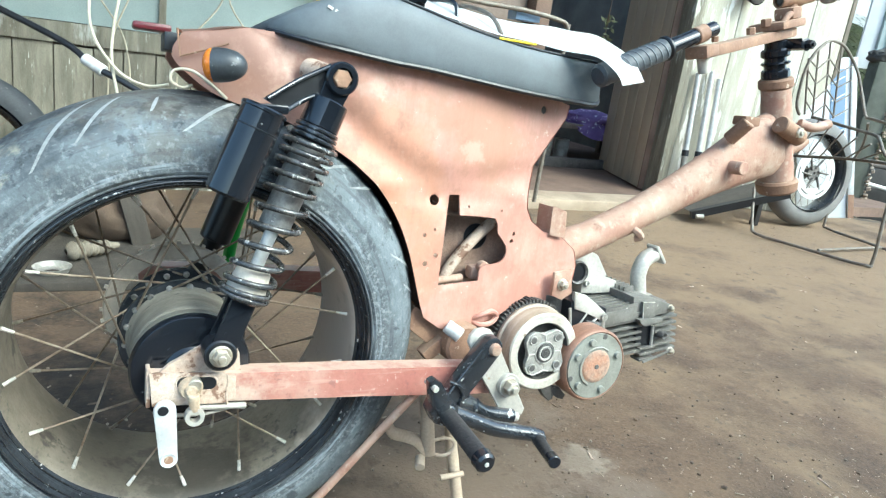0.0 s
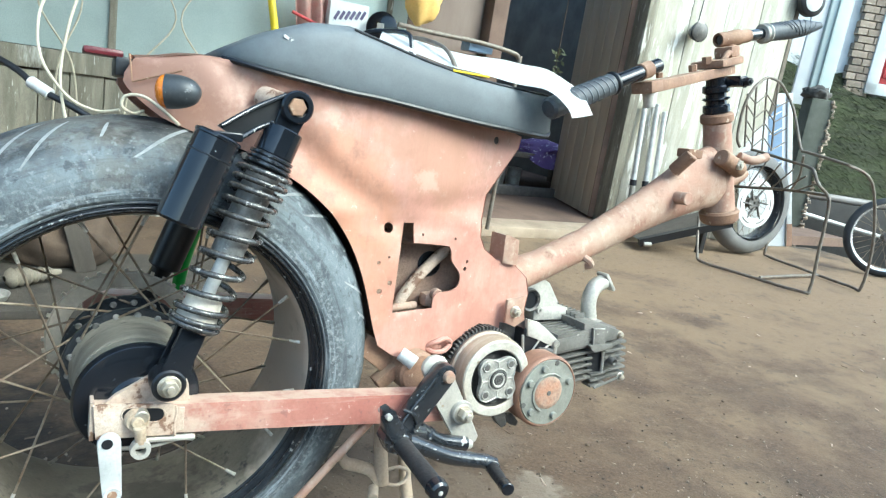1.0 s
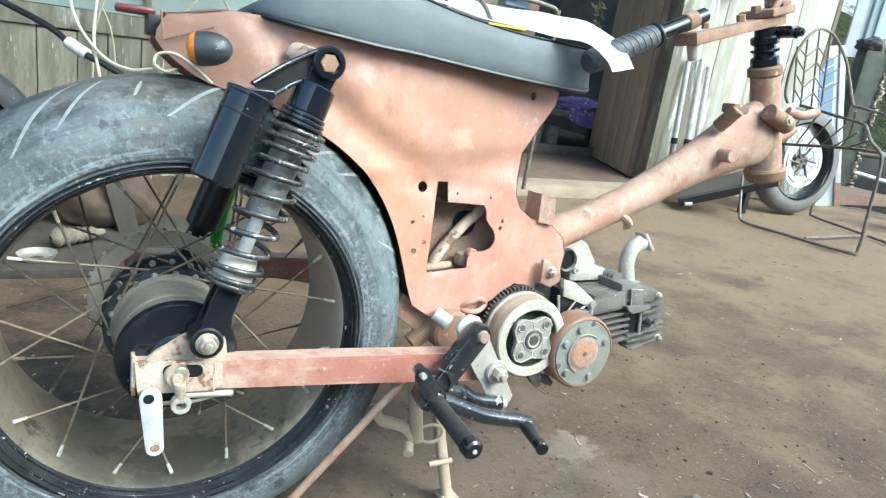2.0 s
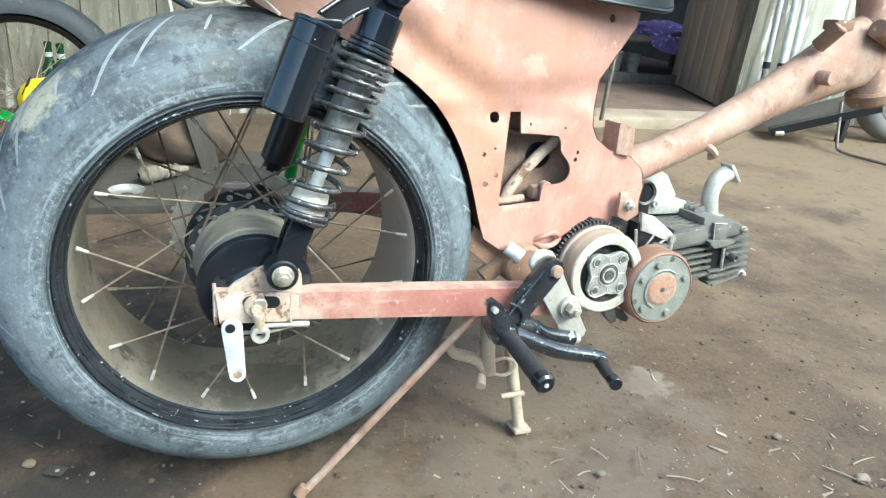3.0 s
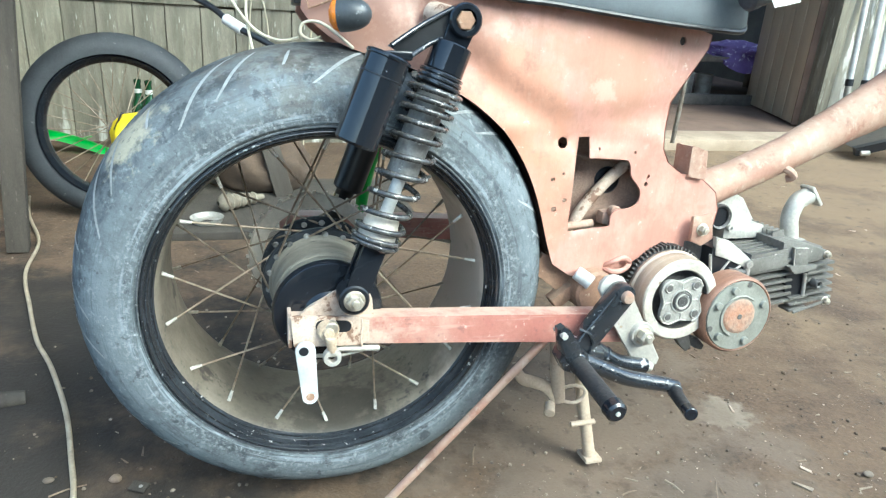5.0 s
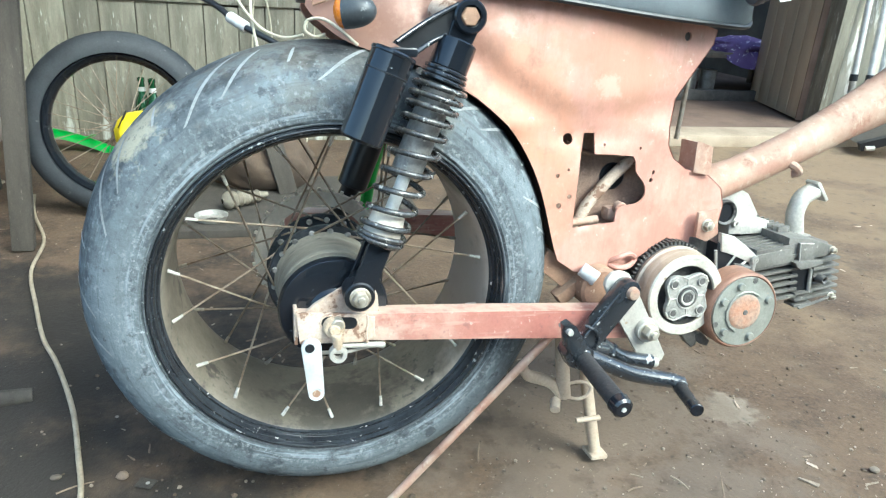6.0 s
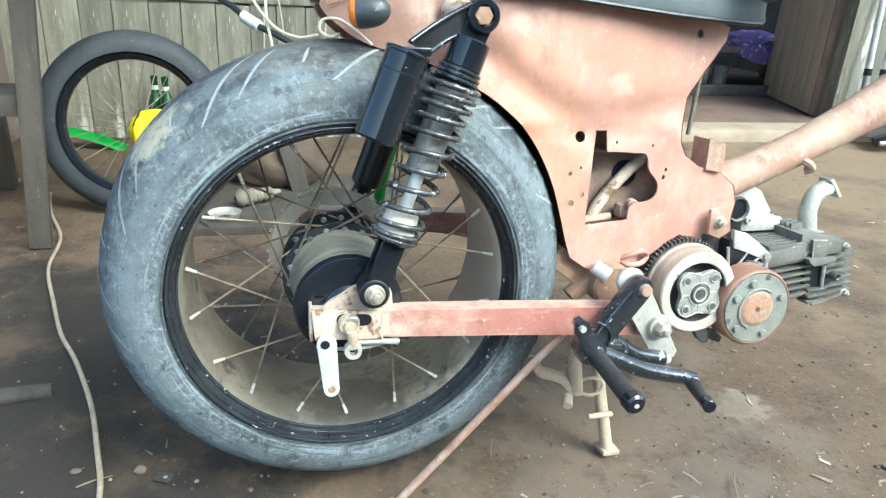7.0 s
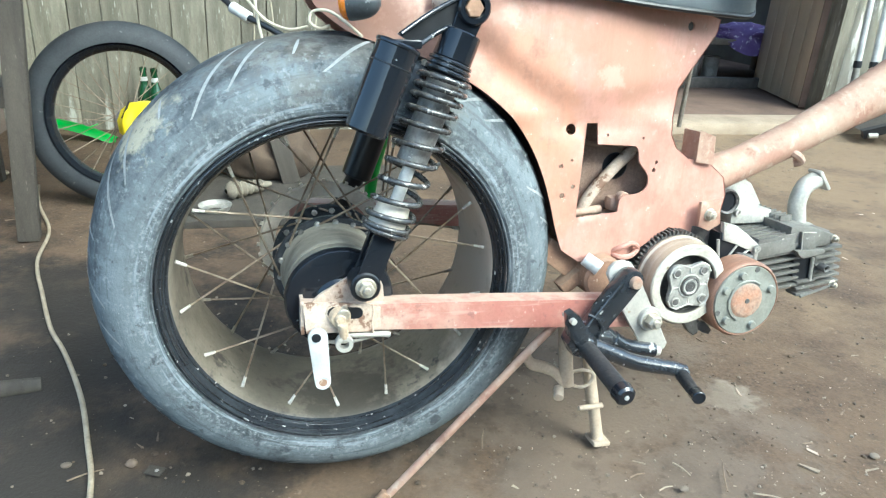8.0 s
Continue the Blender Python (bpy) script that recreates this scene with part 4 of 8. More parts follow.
    part("welded_ring", bm, PRIMER, body)
    part("pivot_lump", rod((0.372, -0.118, 0.322), (0.372, 0.118, 0.322), 0.032), RUST, body)


build_body()


def build_backbone():
    bm = bmesh.new()
    rings = []
    for x, z, h, w in ((0.555, 0.428, 0.036, 0.046), (0.60, 0.445, 0.030, 0.036), (0.66, 0.465, 0.027, 0.030), (0.76, 0.508, 0.0285, 0.0285), (0.85, 0.553, 0.034, 0.029), (0.92, 0.588, 0.042, 0.031), (0.98, 0.618, 0.052, 0.032), (1.03, 0.640, 0.060, 0.032), (1.075, 0.655, 0.066, 0.031)):
        t = Vector((0.42, 0, -0.9)).normalized()
        rings.append([bm.verts.new(Vector((x, 0, z)) + t * (-h * math.cos(k / 24 * math.tau)) + Vector((0, w * math.sin(k / 24 * math.tau), 0))) for k in range(24)])
    for p, q in zip(rings, rings[1:]):
        for i in range(24):
            bm.faces.new((p[i], p[(i + 1) % 24], q[(i + 1) % 24], q[i]))
    bm.faces.new(rings[0][::-1])
    bm.faces.new(rings[-1])
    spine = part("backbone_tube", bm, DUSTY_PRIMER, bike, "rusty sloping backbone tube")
    bm = rod((0.945, -0.058, 0.606), (0.945, 0.058, 0.606), 0.0125)
    part("cross_boss", bm, DUSTY_PRIMER, spine)
    bm = rod((0.935, -0.02, 0.655), (0.945, -0.05, 0.690), 0.013)
    box(0.935, -0.05, 0.683, 0.975, -0.02, 0.700, 0.004, bm=bm)
    part("upper_lug", bm, RUST, spine)
    bm = tube(curve_through([(0.738, -0.022, 0.484), (0.747, -0.028, 0.478), (0.754, -0.026, 0.470), (0.748, -0.018, 0.466)], 4), 0.0065, 8)
    part("lower_lug", bm, DUSTY_PRIMER, spine)
    # steering head
    top, low = Vector((1.058, 0, 0.768)), Vector((1.112, 0, 0.584))
    d = (low - top).normalized()
    head = part("head_tube", rod(top, low, 0.027, 0.031, 28), DUSTY_PRIMER, bike, "rusty steering head tube")
    part("lower_cup", rod(low - d * 0.004, low + d * 0.022, 0.040, 0.038, 28), RUST, head, "brown lower bearing cup")
    part("upper_cup", rod(top - d * 0.012, top + d * 0.008, 0.032, 0.032, 28), RUST, head)
    bm = rod((1.06, -0.048, 0.682), (1.085, 0.03, 0.694), 0.013)
    rod((1.035, -0.044, 0.693), (1.10, -0.040, 0.672), 0.017, bm=bm)
    part("side_lug", bm, RUST, head)
    part("bolt", hex_bolt(1.075, -0.050, 0.681, 0.010, 0.012), BOLT, head)
    part("front_lug", tube(curve_through([(1.10, -0.035, 0.700), (1.13, -0.045, 0.694), (1.165, -0.05, 0.705)], 5), 0.009, 10), DUSTY_PRIMER, head)
    part("fork_stop", tube(curve_through([(1.13, 0, 0.645), (1.17, 0.01, 0.655), (1.20, 0.02, 0.668)], 4), 0.009, 10), RUST, head)


build_backbone()


def build_steering():
    yoke = bike
    top = Vector((1.055, 0, 0.775))
    up = Vector((-0.28, 0, 0.96)).normalized()
    bm = rod(top - up * 0.01, top + up * 0.075, 0.020, 0.019, 24)
    rod(top + up * 0.004, top + up * 0.022, 0.026, seg=24, bm=bm)
    rod(top + up * 0.030, top + up * 0.036, 0.027, seg=24, bm=bm)
    rod(top + up * 0.044, top + up * 0.060, 0.026, seg=24, bm=bm)
    box(1.05, -0.045, 0.832, 1.075, 0.03, 0.852, 0.004, bm=bm)
    stem = part("fork_stem", bm, BLACK_GLOSS, yoke, "black fork stem with clamp nuts")
    part("clamp_bolt", hex_bolt(1.07, -0.04, 0.842, 0.008, 0.014), BLACK_PLASTIC, stem)
    u = Vector((0.905, 0.351, 0.225)).normalized()
    mid = top + up * 0.085

    def at(s, lift=0.0, across=0.0):
        return mid + u * s + up * lift + up.cross(u) * across
    side_v = up.cross(u).normalized()
    turn = Matrix((u, side_v, u.cross(side_v))).transposed().to_4x4()
    base = Matrix.Translation(mid) @ turn
    bm = box(-0.335, -0.017, -0.010, 0.070, 0.017, 0.008, 0.004, m=base)
    box(-0.05, -0.032, 0.009, 0.074, 0.032, 0.024, 0.005, m=base, bm=bm)
    box(0.020, -0.026, 0.024, 0.070, 0.010, 0.046, 0.005, m=base, bm=bm)
    bar = part("top_plate", bm, RUST, yoke, "rusty brown top fork plate")
    part("plate_bolt", rod(at(-0.045, 0.018), at(-0.045, 0.032), 0.010, seg=6), RUST, bar)
    part("plate_bolt", rod(at(-0.12, 0.010), at(-0.12, 0.022), 0.008, seg=6), RUST, bar)
    part("ridge", tube(curve_through([at(-0.02, 0.018, -0.02), at(0.02, 0.034, -0.02), at(0.055, 0.02, -0.02)], 5), 0.006, 8), RUST, bar)
    # clamp on the near end, with a short fork stub hanging from it
    bm = box(-0.345, -0.018, -0.009, -0.300, 0.018, 0.010, 0.003, m=base)
    rod(at(-0.30, 0.012, -0.012), at(-0.30, 0.020, -0.012), 0.006, seg=6, bm=bm)
    part("near_clamp", bm, RUST, yoke)
    part("fork_stub", rod(at(-0.318, -0.008), at(-0.318, -0.034), 0.0105, 0.0095), ALLOY_BRIGHT, yoke, "short pale fork stub")
    # handlebars
    near_in, near_out = Vector((0.731, -0.122, 0.812)), Vector((0.522, -0.140, 0.721))
    d = (near_out - near_in).normalized()
    stub = part("handlebar_stub", rod(near_in - d * 0.02, near_in + d * 0.10, 0.0115), BLACK_GLOSS, yoke, "black handlebar stub")
    part("stub_clamp", rod(near_in + d * 0.002, near_in + d * 0.026, 0.0135, 0.0135, 18), RUST, stub, "rusty clamp round the stub")
    grip = part("grip", rod(near_in + d * 0.092, near_out, 0.0165, 0.0165, 24, bevel=0.004), GRIP, yoke, "grey-black rubber grip with spiral grooves")
    for k in range(8):
        a0 = near_in + d * (0.100 + 0.0125 * k)
        o = d.orthogonal().normalized()
        pts = [a0 + d * (0.030 * t / 20) + (o * math.cos(t / 10 * math.pi) + d.cross(o) * math.sin(t / 10 * math.pi)) * 0.0163 for t in range(21)]
        part("grip_groove", tube(pts, 0.0014, 5), GRIP_EDGE, grip)
    part("grip_flange", rod(near_in + d * 0.086, near_in + d * 0.094, 0.0185), BLACK_PLASTIC, grip)
    far_in, far_out = Vector((1.047, 0.020, 0.922)), Vector((1.337, 0.0, 1.002))
    d = (far_out - far_in).normalized()
    part("clamp_post", rod(at(0.05, 0.004), (1.084, 0.018, 0.922), 0.0125, 0.0110, 20), RUST, yoke)
    part("post_ring", rod((1.083, 0.018, 0.897), (1.084, 0.018, 0.904), 0.0140, 0.0140, 20), FLAKED, yoke, "pale ring below the clamp")
    part("far_clamp_tube", lathe_along(far_in, d, [(0.0098, 0.001), (0.0135, 0.0), (0.0145, 0.004), (0.0140, 0.030), (0.0155, 0.034), (0.0155, 0.058), (0.0135, 0.062), (0.0128, 0.084)]), RUST, yoke, "open-ended rusty clamp tube")
    part("clamp_bore", rod(far_in + d * 0.006, far_in + d * 0.012, 0.0100), DARK_ENGINE, yoke)
    part("handlebar_stub", rod(far_in + d * 0.070, far_in + d * 0.140, 0.0112), CHIPPED_GLINT_BLACK, yoke, "scraped black handlebar stub")
    part("collar", lathe_along(far_in + d * 0.122, d, [(0.011, 0.0), (0.0185, 0.0), (0.0205, 0.003), (0.0165, 0.006), (0.0165, 0.011), (0.0205, 0.014), (0.0190, 0.018), (0.011, 0.018)]), ALLOY_BRIGHT, yoke, "bright grip collar")
    length = (far_out - far_in).length - 0.140

    def grip_radius(share):
        return 0.0172 + 0.0026 * math.sin(min(share * 2.4, 1.6)) - 0.0155 * max(0, share - 0.42) ** 1.6 * 2.0
    far_grip = part("grip", tube([far_in + d * (0.140 + length * k / 16) for k in range(17)], grip_radius, 22), GRIP, yoke, "grey-black tapered rubber grip")
    o = d.orthogonal().normalized()
    for k in range(9):
        for spin in (1, -1):
            pts = []
            for t in range(9):
                share = 0.05 + 0.085 * k + 0.10 * t / 8
                rr = grip_radius(share) + 0.0004
                ang = spin * t / 8 * 1.5 + k * 0.4
                pts.append(far_in + d * (0.140 + length * share) + (o * math.cos(ang) + d.cross(o) * math.sin(ang)) * rr)
            part("grip_groove", tube(pts, 0.0009, 5), GRIP_EDGE, far_grip)


build_steering()


def build_seat():
    seat = bike
    # x, bottom, top, half width
    secs = [(0.076, 0.726, 0.736, 0.078), (0.096, 0.721, 0.748, 0.102), (0.130, 0.715, 0.766, 0.116), (0.175, 0.710, 0.783, 0.121), (0.225, 0.705, 0.787, 0.123), (0.265, 0.703, 0.778, 0.124), (0.330, 0.697, 0.764, 0.125), (0.410, 0.690, 0.753, 0.124), (0.500, 0.685, 0.749, 0.118), (0.545, 0.684, 0.748, 0.110), (0.560, 0.688, 0.744, 0.102), (0.566, 0.696, 0.736, 0.092)]
    bm = bmesh.new()
    rings = []
    half = [(0.0, 0.0), (0.90, 0.0), (0.985, 0.015), (1.0, 0.08), (1.0, 0.30), (0.995, 0.55), (0.975, 0.76), (0.945, 0.89), (0.895, 0.965), (0.80, 1.0), (0.5, 1.03), (0.0, 1.05)]
    loop = half + [(-u, v) for u, v in half[-2:0:-1]]
    n = len(loop)
    for x, b, t, w in secs:
        rings.append([bm.verts.new((x, -u * w, b + v * (t - b))) for u, v in loop])
    for p, q in zip(rings, rings[1:]):
        for i in range(n):
            bm.faces.new((p[i], p[(i + 1) % n], q[(i + 1) % n], q[i]))
    bm.faces.new(rings[0][::-1])
    bm.faces.new(rings[-1])
    part("seat_cushion", bm, VINYL, seat, "faded black vinyl seat cushion", smooth=60)
    edge = [(x, -w * 0.997, b + 0.001) for x, b, t, w in secs]
    # Black tube put in for the dark gap line under the cushion.
    part("seat_pan_edge", tube(curve_through([(x, y + 0.003, z - 0.0015) for x, y, z in edge], 4), 0.0036, 8), BLACK_PLASTIC, seat, "black tube drawn as the dark gap under the seat")
    seam = [(x, -w * 0.93, b + 0.925 * (t - b) + 0.001) for x, b, t, w in secs[4:-1]]
    part("seat_piping", tube(curve_through(seam, 4), 0.0017, 8), RUBBER_OLD, seat, "dark piping along the seat top")
    for k, (x, z) in enumerate(((0.139, 0.757), (0.148, 0.7535))):
        part("lettering_bar", box(-0.0034, -0.1158, -0.0012, 0.0034, -0.112, 0.0022, 0.0, m=Matrix.Translation((x, 0, z)) @ pose(0, 0, 0, 0, 25, 0)), WHITE_STEEL, seat, "worn pale lettering bar")
    part("strap_wire", tube(curve_through([(0.29, 0.02, 0.772), (0.292, 0.02, 0.80), (0.318, -0.01, 0.806), (0.338, -0.04, 0.800), (0.338, -0.05, 0.764)], 6), 0.0034, 8), BLACK_GLOSS, seat, "bent black wire loop")
    part("strap_wire", tube(curve_through([(0.345, 0.06, 0.805), (0.370, 0.0, 0.806), (0.385, -0.06, 0.790), (0.392, -0.09, 0.758)], 6), 0.003, 8), RACK_STEEL, seat, "bent grey wire loop")


build_seat()


def build_shock(side):
    y = side * 0.156
    eye, foot = Vector((0.1435, y, 0.6755)), Vector((0.0205, y, 0.353))
    d = (foot - eye).normalized()
    length = (foot - eye).length

    def on(s):
        return eye + d * s
    shock = part("shock_absorber", rod(on(0.080), on(0.188), 0.0195, 0.0185, 24, bevel=0.002), SHOCK_BODY, bike, "dusty grey shock with black spring and reservoir")
    bm = lathe([(0.0120, -0.013), (0.0172, -0.013), (0.0190, -0.011), (0.0190, 0.011), (0.0172, 0.013), (0.0120, 0.013), (0.0120, -0.013)], 32, tuple(eye))
    part("upper_eye", bm, BLACK_GLOSS, shock)
    part("eye_bolt", rod((eye.x, y - 0.012, eye.z), (eye.x, y + 0.02, eye.z), 0.0112, seg=6), RUST, shock, "rusty hexagon bolt")
    q = on(0.052)
    part("ear", plate(capsule_outline((eye.x, eye.z), (q.x, q.z), 0.0170, 0.0130), y - 0.006, y + 0.006, 0.0015), BLACK_GLOSS, shock)
    part("cap", rod(on(0.028), on(0.062), 0.0225, 0.0235, 40, bevel=0.0014), BLACK_GLOSS, shock, "glossy black top cap")
    bm = rod(on(0.060), on(0.080), 0.0235, 0.0250, 28)
    part("preload_ring", bm, BLACK_PLASTIC, shock)
    for k in range(3):
        part("collar", rod(on(0.0625 + 0.0056 * k), on(0.0665 + 0.0056 * k), 0.0262 + 0.001 * k, 0.0262 + 0.001 * k, 28, bevel=0.0008), CHIPPED_GLINT_BLACK, shock)
    # the coils lie close at the top and wide apart below
    heights = (0.0755, 0.0870, 0.0985, 0.1105, 0.1265, 0.1445, 0.1690, 0.1910, 0.2150, 0.2390, 0.2580, 0.2700, 0.2740)
    pts = []
    o = d.orthogonal().normalized()
    o2 = d.cross(o)
    n = 30 * (len(heights) - 1)
    for k in range(n + 1):
        t = k / 30
        q = min(int(t), len(heights) - 2)
        s = heights[q] + (heights[q + 1] - heights[q]) * (t - q)
        r = 0.0300 - 0.0030 * k / n
        a = t * math.tau + 0.6
        pts.append(on(s) + (o * math.cos(a) + o2 * math.sin(a)) * r)
    part("spring", tube(pts, 0.0036, 10), SPRING, shock, "scraped black coil spring")
    part("rod", rod(on(0.18), on(0.25), 0.0078), WHITE_STEEL, shock, "white damper rod")
    part("bump_stop", rod(on(0.238), on(0.272), 0.0195, 0.0235, 24, bevel=0.003), FLAKED_WHITE, shock, "off-white bump stop")
    part("spring_seat", rod(on(0.268), on(0.279), 0.0305, 0.026, 24), BLACK_GLOSS, shock)
    bm = bmesh.new()
    m, _ = span(on(0.272), foot)
    for yy in (-0.016, 0.010):
        box(-0.0145, yy, 0.0, 0.0145, yy + 0.006, 0.074, 0.002, m=Matrix.Translation(on(0.268)) @ Matrix((Vector((d.z, 0, -d.x)).normalized() * -1, Vector((0, 1, 0)), d)).transposed().to_4x4(), bm=bm)
    part("clevis", bm, BLACK_GLOSS, shock, "black lower clevis")
    bm = lathe([(0.008, -0.018), (0.0165, -0.018), (0.0185, -0.016), (0.0185, 0.016), (0.0165, 0.018), (0.008, 0.018)], 28, tuple(foot))
    part("lower_eye", bm, BLACK_PLASTIC, shock)
    part("lower_bolt", hex_bolt(foot.x, y - 0.018 if side < 0 else y, foot.z, 0.0090, 0.011), BOLT, shock, "plated lower bolt")
    # remote canister
    off = Vector((-0.0890, side * 0.030, -0.0395))
    c0, c1 = eye + off, eye + off + d * 0.103
    part("reservoir", rod(c0, c1, 0.0242, 0.0242, 48, bevel=0.003), BLACK_GLOSS, shock, "glossy black gas reservoir")
    part("reservoir_lip", rod(c0 + d * 0.001, c0 + d * 0.0055, 0.0254, 0.0254, 48, bevel=0.001), BLACK_GLOSS, shock)
    part("reservoir_ring", rod(c0 + d * 0.024, c0 + d * 0.0265, 0.0246, 0.0246, 48, bevel=0.0008), BLACK_PLASTIC, shock)
    # forged bracket from the eye to the reservoir: a sunk web between two raised edges
    a = [Vector((0.131, y - 0.004, 0.688)), Vector((0.094, y + side * 0.006, 0.668)), Vector((0.058, y + side * 0.020, 0.645))]
    b = [Vector((0.118, y - 0.006, 0.655)), Vector((0.100, y + side * 0.008, 0.647)), Vector((0.078, y + side * 0.022, 0.634))]
    # Speckled finish paints the highlights along the bracket's edges.
    part("bracket_arm", tube(curve_through(a, 4), 0.0030, 10), CHIPPED_GLINT_BLACK, shock)
    part("bracket_arm", tube(curve_through(b, 4), 0.0030, 10), CHIPPED_GLINT_BLACK, shock)
    part("bracket_web", plate([(0.131, 0.688), (0.094, 0.668), (0.058, 0.645), (0.078, 0.634), (0.100, 0.647), (0.118, 0.655), (0.134, 0.657)], y - 0.002, y + 0.004), BLACK_PLASTIC, shock)
    part("bracket_foot", box(0.048, y + side * 0.030 - 0.010, 0.630, 0.078, y + side * 0.030 + 0.012, 0.640, 0.003), BLACK_GLOSS, shock)
    return shock


build_shock(-1)
left = part("shock_absorber", rod((0.147, 0.156, 0.660), (0.054, 0.156, 0.396), 0.024, 0.024, 24), BLACK_PLASTIC, bike, "black tubular left shock")
part("lower_eye", rod((0.055, 0.156, 0.400), (0.030, 0.175, 0.330), 0.015), BLACK_PLASTIC, left)
part("upper_stud", rod((0.145, 0.160, 0.652), (0.150, 0.070, 0.655), 0.012), BLACK_GLOSS, left)
left.matrix_basis = UPRIGHT


def build_swingarm():
    arm = bike
    outline = [(-0.052, 0.3265), (0.06, 0.3215), (0.20, 0.3150), (0.345, 0.3070), (0.40, 0.3045), (0.40, 0.261), (0.345, 0.2660), (0.20, 0.2770), (0.06, 0.2860), (-0.050, 0.292)]
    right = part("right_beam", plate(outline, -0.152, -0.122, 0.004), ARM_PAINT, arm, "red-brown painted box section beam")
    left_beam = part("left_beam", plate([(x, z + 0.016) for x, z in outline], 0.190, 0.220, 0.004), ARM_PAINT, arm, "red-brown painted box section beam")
    left_beam.matrix_basis = UPRIGHT
    y0 = -0.152
    end = part("end_plate", plate([(-0.0535, 0.3285), (-0.046, 0.3300), (0.030, 0.3245), (0.031, 0.3200), (0.042, 0.3190), (0.042, 0.2910), (0.031, 0.2900), (0.030, 0.2865), (-0.050, 0.2900)], y0 - 0.0025, y0 + 0.0025, 0.001), FLAKED, arm, "pale flaked axle plate")
    part("axle_slot", plate(capsule_outline((-0.016, 0.3155), (0.012, 0.3135), 0.0082, 0.0078), y0 - 0.0032, y0 - 0.0025), BLACK_PLASTIC, end)
    part("slot_edge", tube([(x, y0 - 0.003, z) for x, z in capsule_outline((-0.016, 0.3155), (0.012, 0.3135), 0.0090, 0.0086)], 0.0011, 6, closed=True), FLAKED, end)
    nut = part("axle_nut", rod((-0.009, y0, 0.310), (-0.009, y0 - 0.011, 0.310), 0.0145, 0.0125, 18), NUT_TAN, end, "corroded axle nut")
    part("axle_tip", rod((-0.009, y0 - 0.010, 0.310), (-0.009, y0 - 0.016, 0.310), 0.0078, 0.0062, 14), NUT_TAN, nut)
    part("weld_seam", tube(curve_through([(0.032, y0 - 0.002, 0.322), (0.033, y0 - 0.002, 0.312), (0.031, y0 - 0.002, 0.300), (0.033, y0 - 0.002, 0.285)], 4), 0.0016, 6), FLAKED, end)
    part("gusset", plate([(-0.043, 0.325), (-0.030, 0.337), (-0.016, 0.343), (0.002, 0.355), (0.016, 0.366), (0.028, 0.369), (0.040, 0.360), (0.047, 0.343), (0.049, 0.320)], y0 + 0.009, y0 + 0.015, 0.001), FLAKED, arm, "flaked pale shock gusset")
    part("end_cap", box(-0.056, -0.150, 0.287, -0.0515, -0.124, 0.332, 0.001), FLAKED, right, "bent end tab of the beam")
    part("adjuster", rod((-0.007, -0.168, 0.306), (-0.005, -0.166, 0.286), 0.0066, 0.0056), NUT_TAN, right)
    part("adjuster_ring", lathe([(0.0058, -0.006), (0.0105, -0.006), (0.0115, 0), (0.0105, 0.006), (0.0058, 0.006), (0.0058, -0.006)], 24, (-0.005, -0.165, 0.2790)), ZINC, right)
    part("brake_rod", rod((0.002, -0.148, 0.2815), (0.056, -0.148, 0.2790), 0.0040), ZINC, right)
    part("brake_rod", tube(curve_through([(-0.022, -0.140, 0.270), (0.010, -0.140, 0.269), (0.040, -0.140, 0.2745), (0.056, -0.142, 0.273)], 4), 0.0026, 8), ZINC, right)
    lever = plate(capsule_outline((-0.037, 0.2895), (-0.032, 0.229), 0.0122, 0.0098), -0.168, -0.163, 0.0015)
    lever = part("brake_lever", lever, WHITE_STEEL, arm, "white painted brake arm")
    part("lever_hole", rod((-0.032, -0.1685, 0.229), (-0.032, -0.1695, 0.229), 0.0052), RUST, lever)
    part("lever_ring", lathe([(0.0050, -0.001), (0.0088, -0.0022), (0.0098, 0), (0.0050, 0.001)], 22, (-0.032, -0.168, 0.229)), WHITE_STEEL, lever)
    part("lever_hole", rod((-0.039, -0.1685, 0.290), (-0.039, -0.1695, 0.290), 0.0058), BLACK_PLASTIC, lever)
    # cross pieces ahead of the wheel
    part("pivot_tube", rod((0.388, -0.122, 0.295), (0.388, 0.205, 0.325), 0.022), RUST, arm)
    m = Matrix.Translation((0.342, -0.06, 0.325)) @ pose(0, 0, 0, 0, 37, 0)
    part("brace", box(-0.062, -0.022, -0.016, 0.062, 0.022, 0.016, 0.003, m=m), RUST, arm)
    m = Matrix.Translation((0.345, -0.085, 0.322)) @ pose(0, 0, 0, 0, -38, 0)
    part("brace", box(-0.035, -0.012, -0.009, 0.035, 0.012, 0.009, 0.002, m=m), RUST, arm)
    part("white_stub", rod((0.342, -0.105, 0.352), (0.360, -0.118, 0.339), 0.010, 0.011), WHITE_STEEL, arm, "white plastic stub")


build_swingarm()


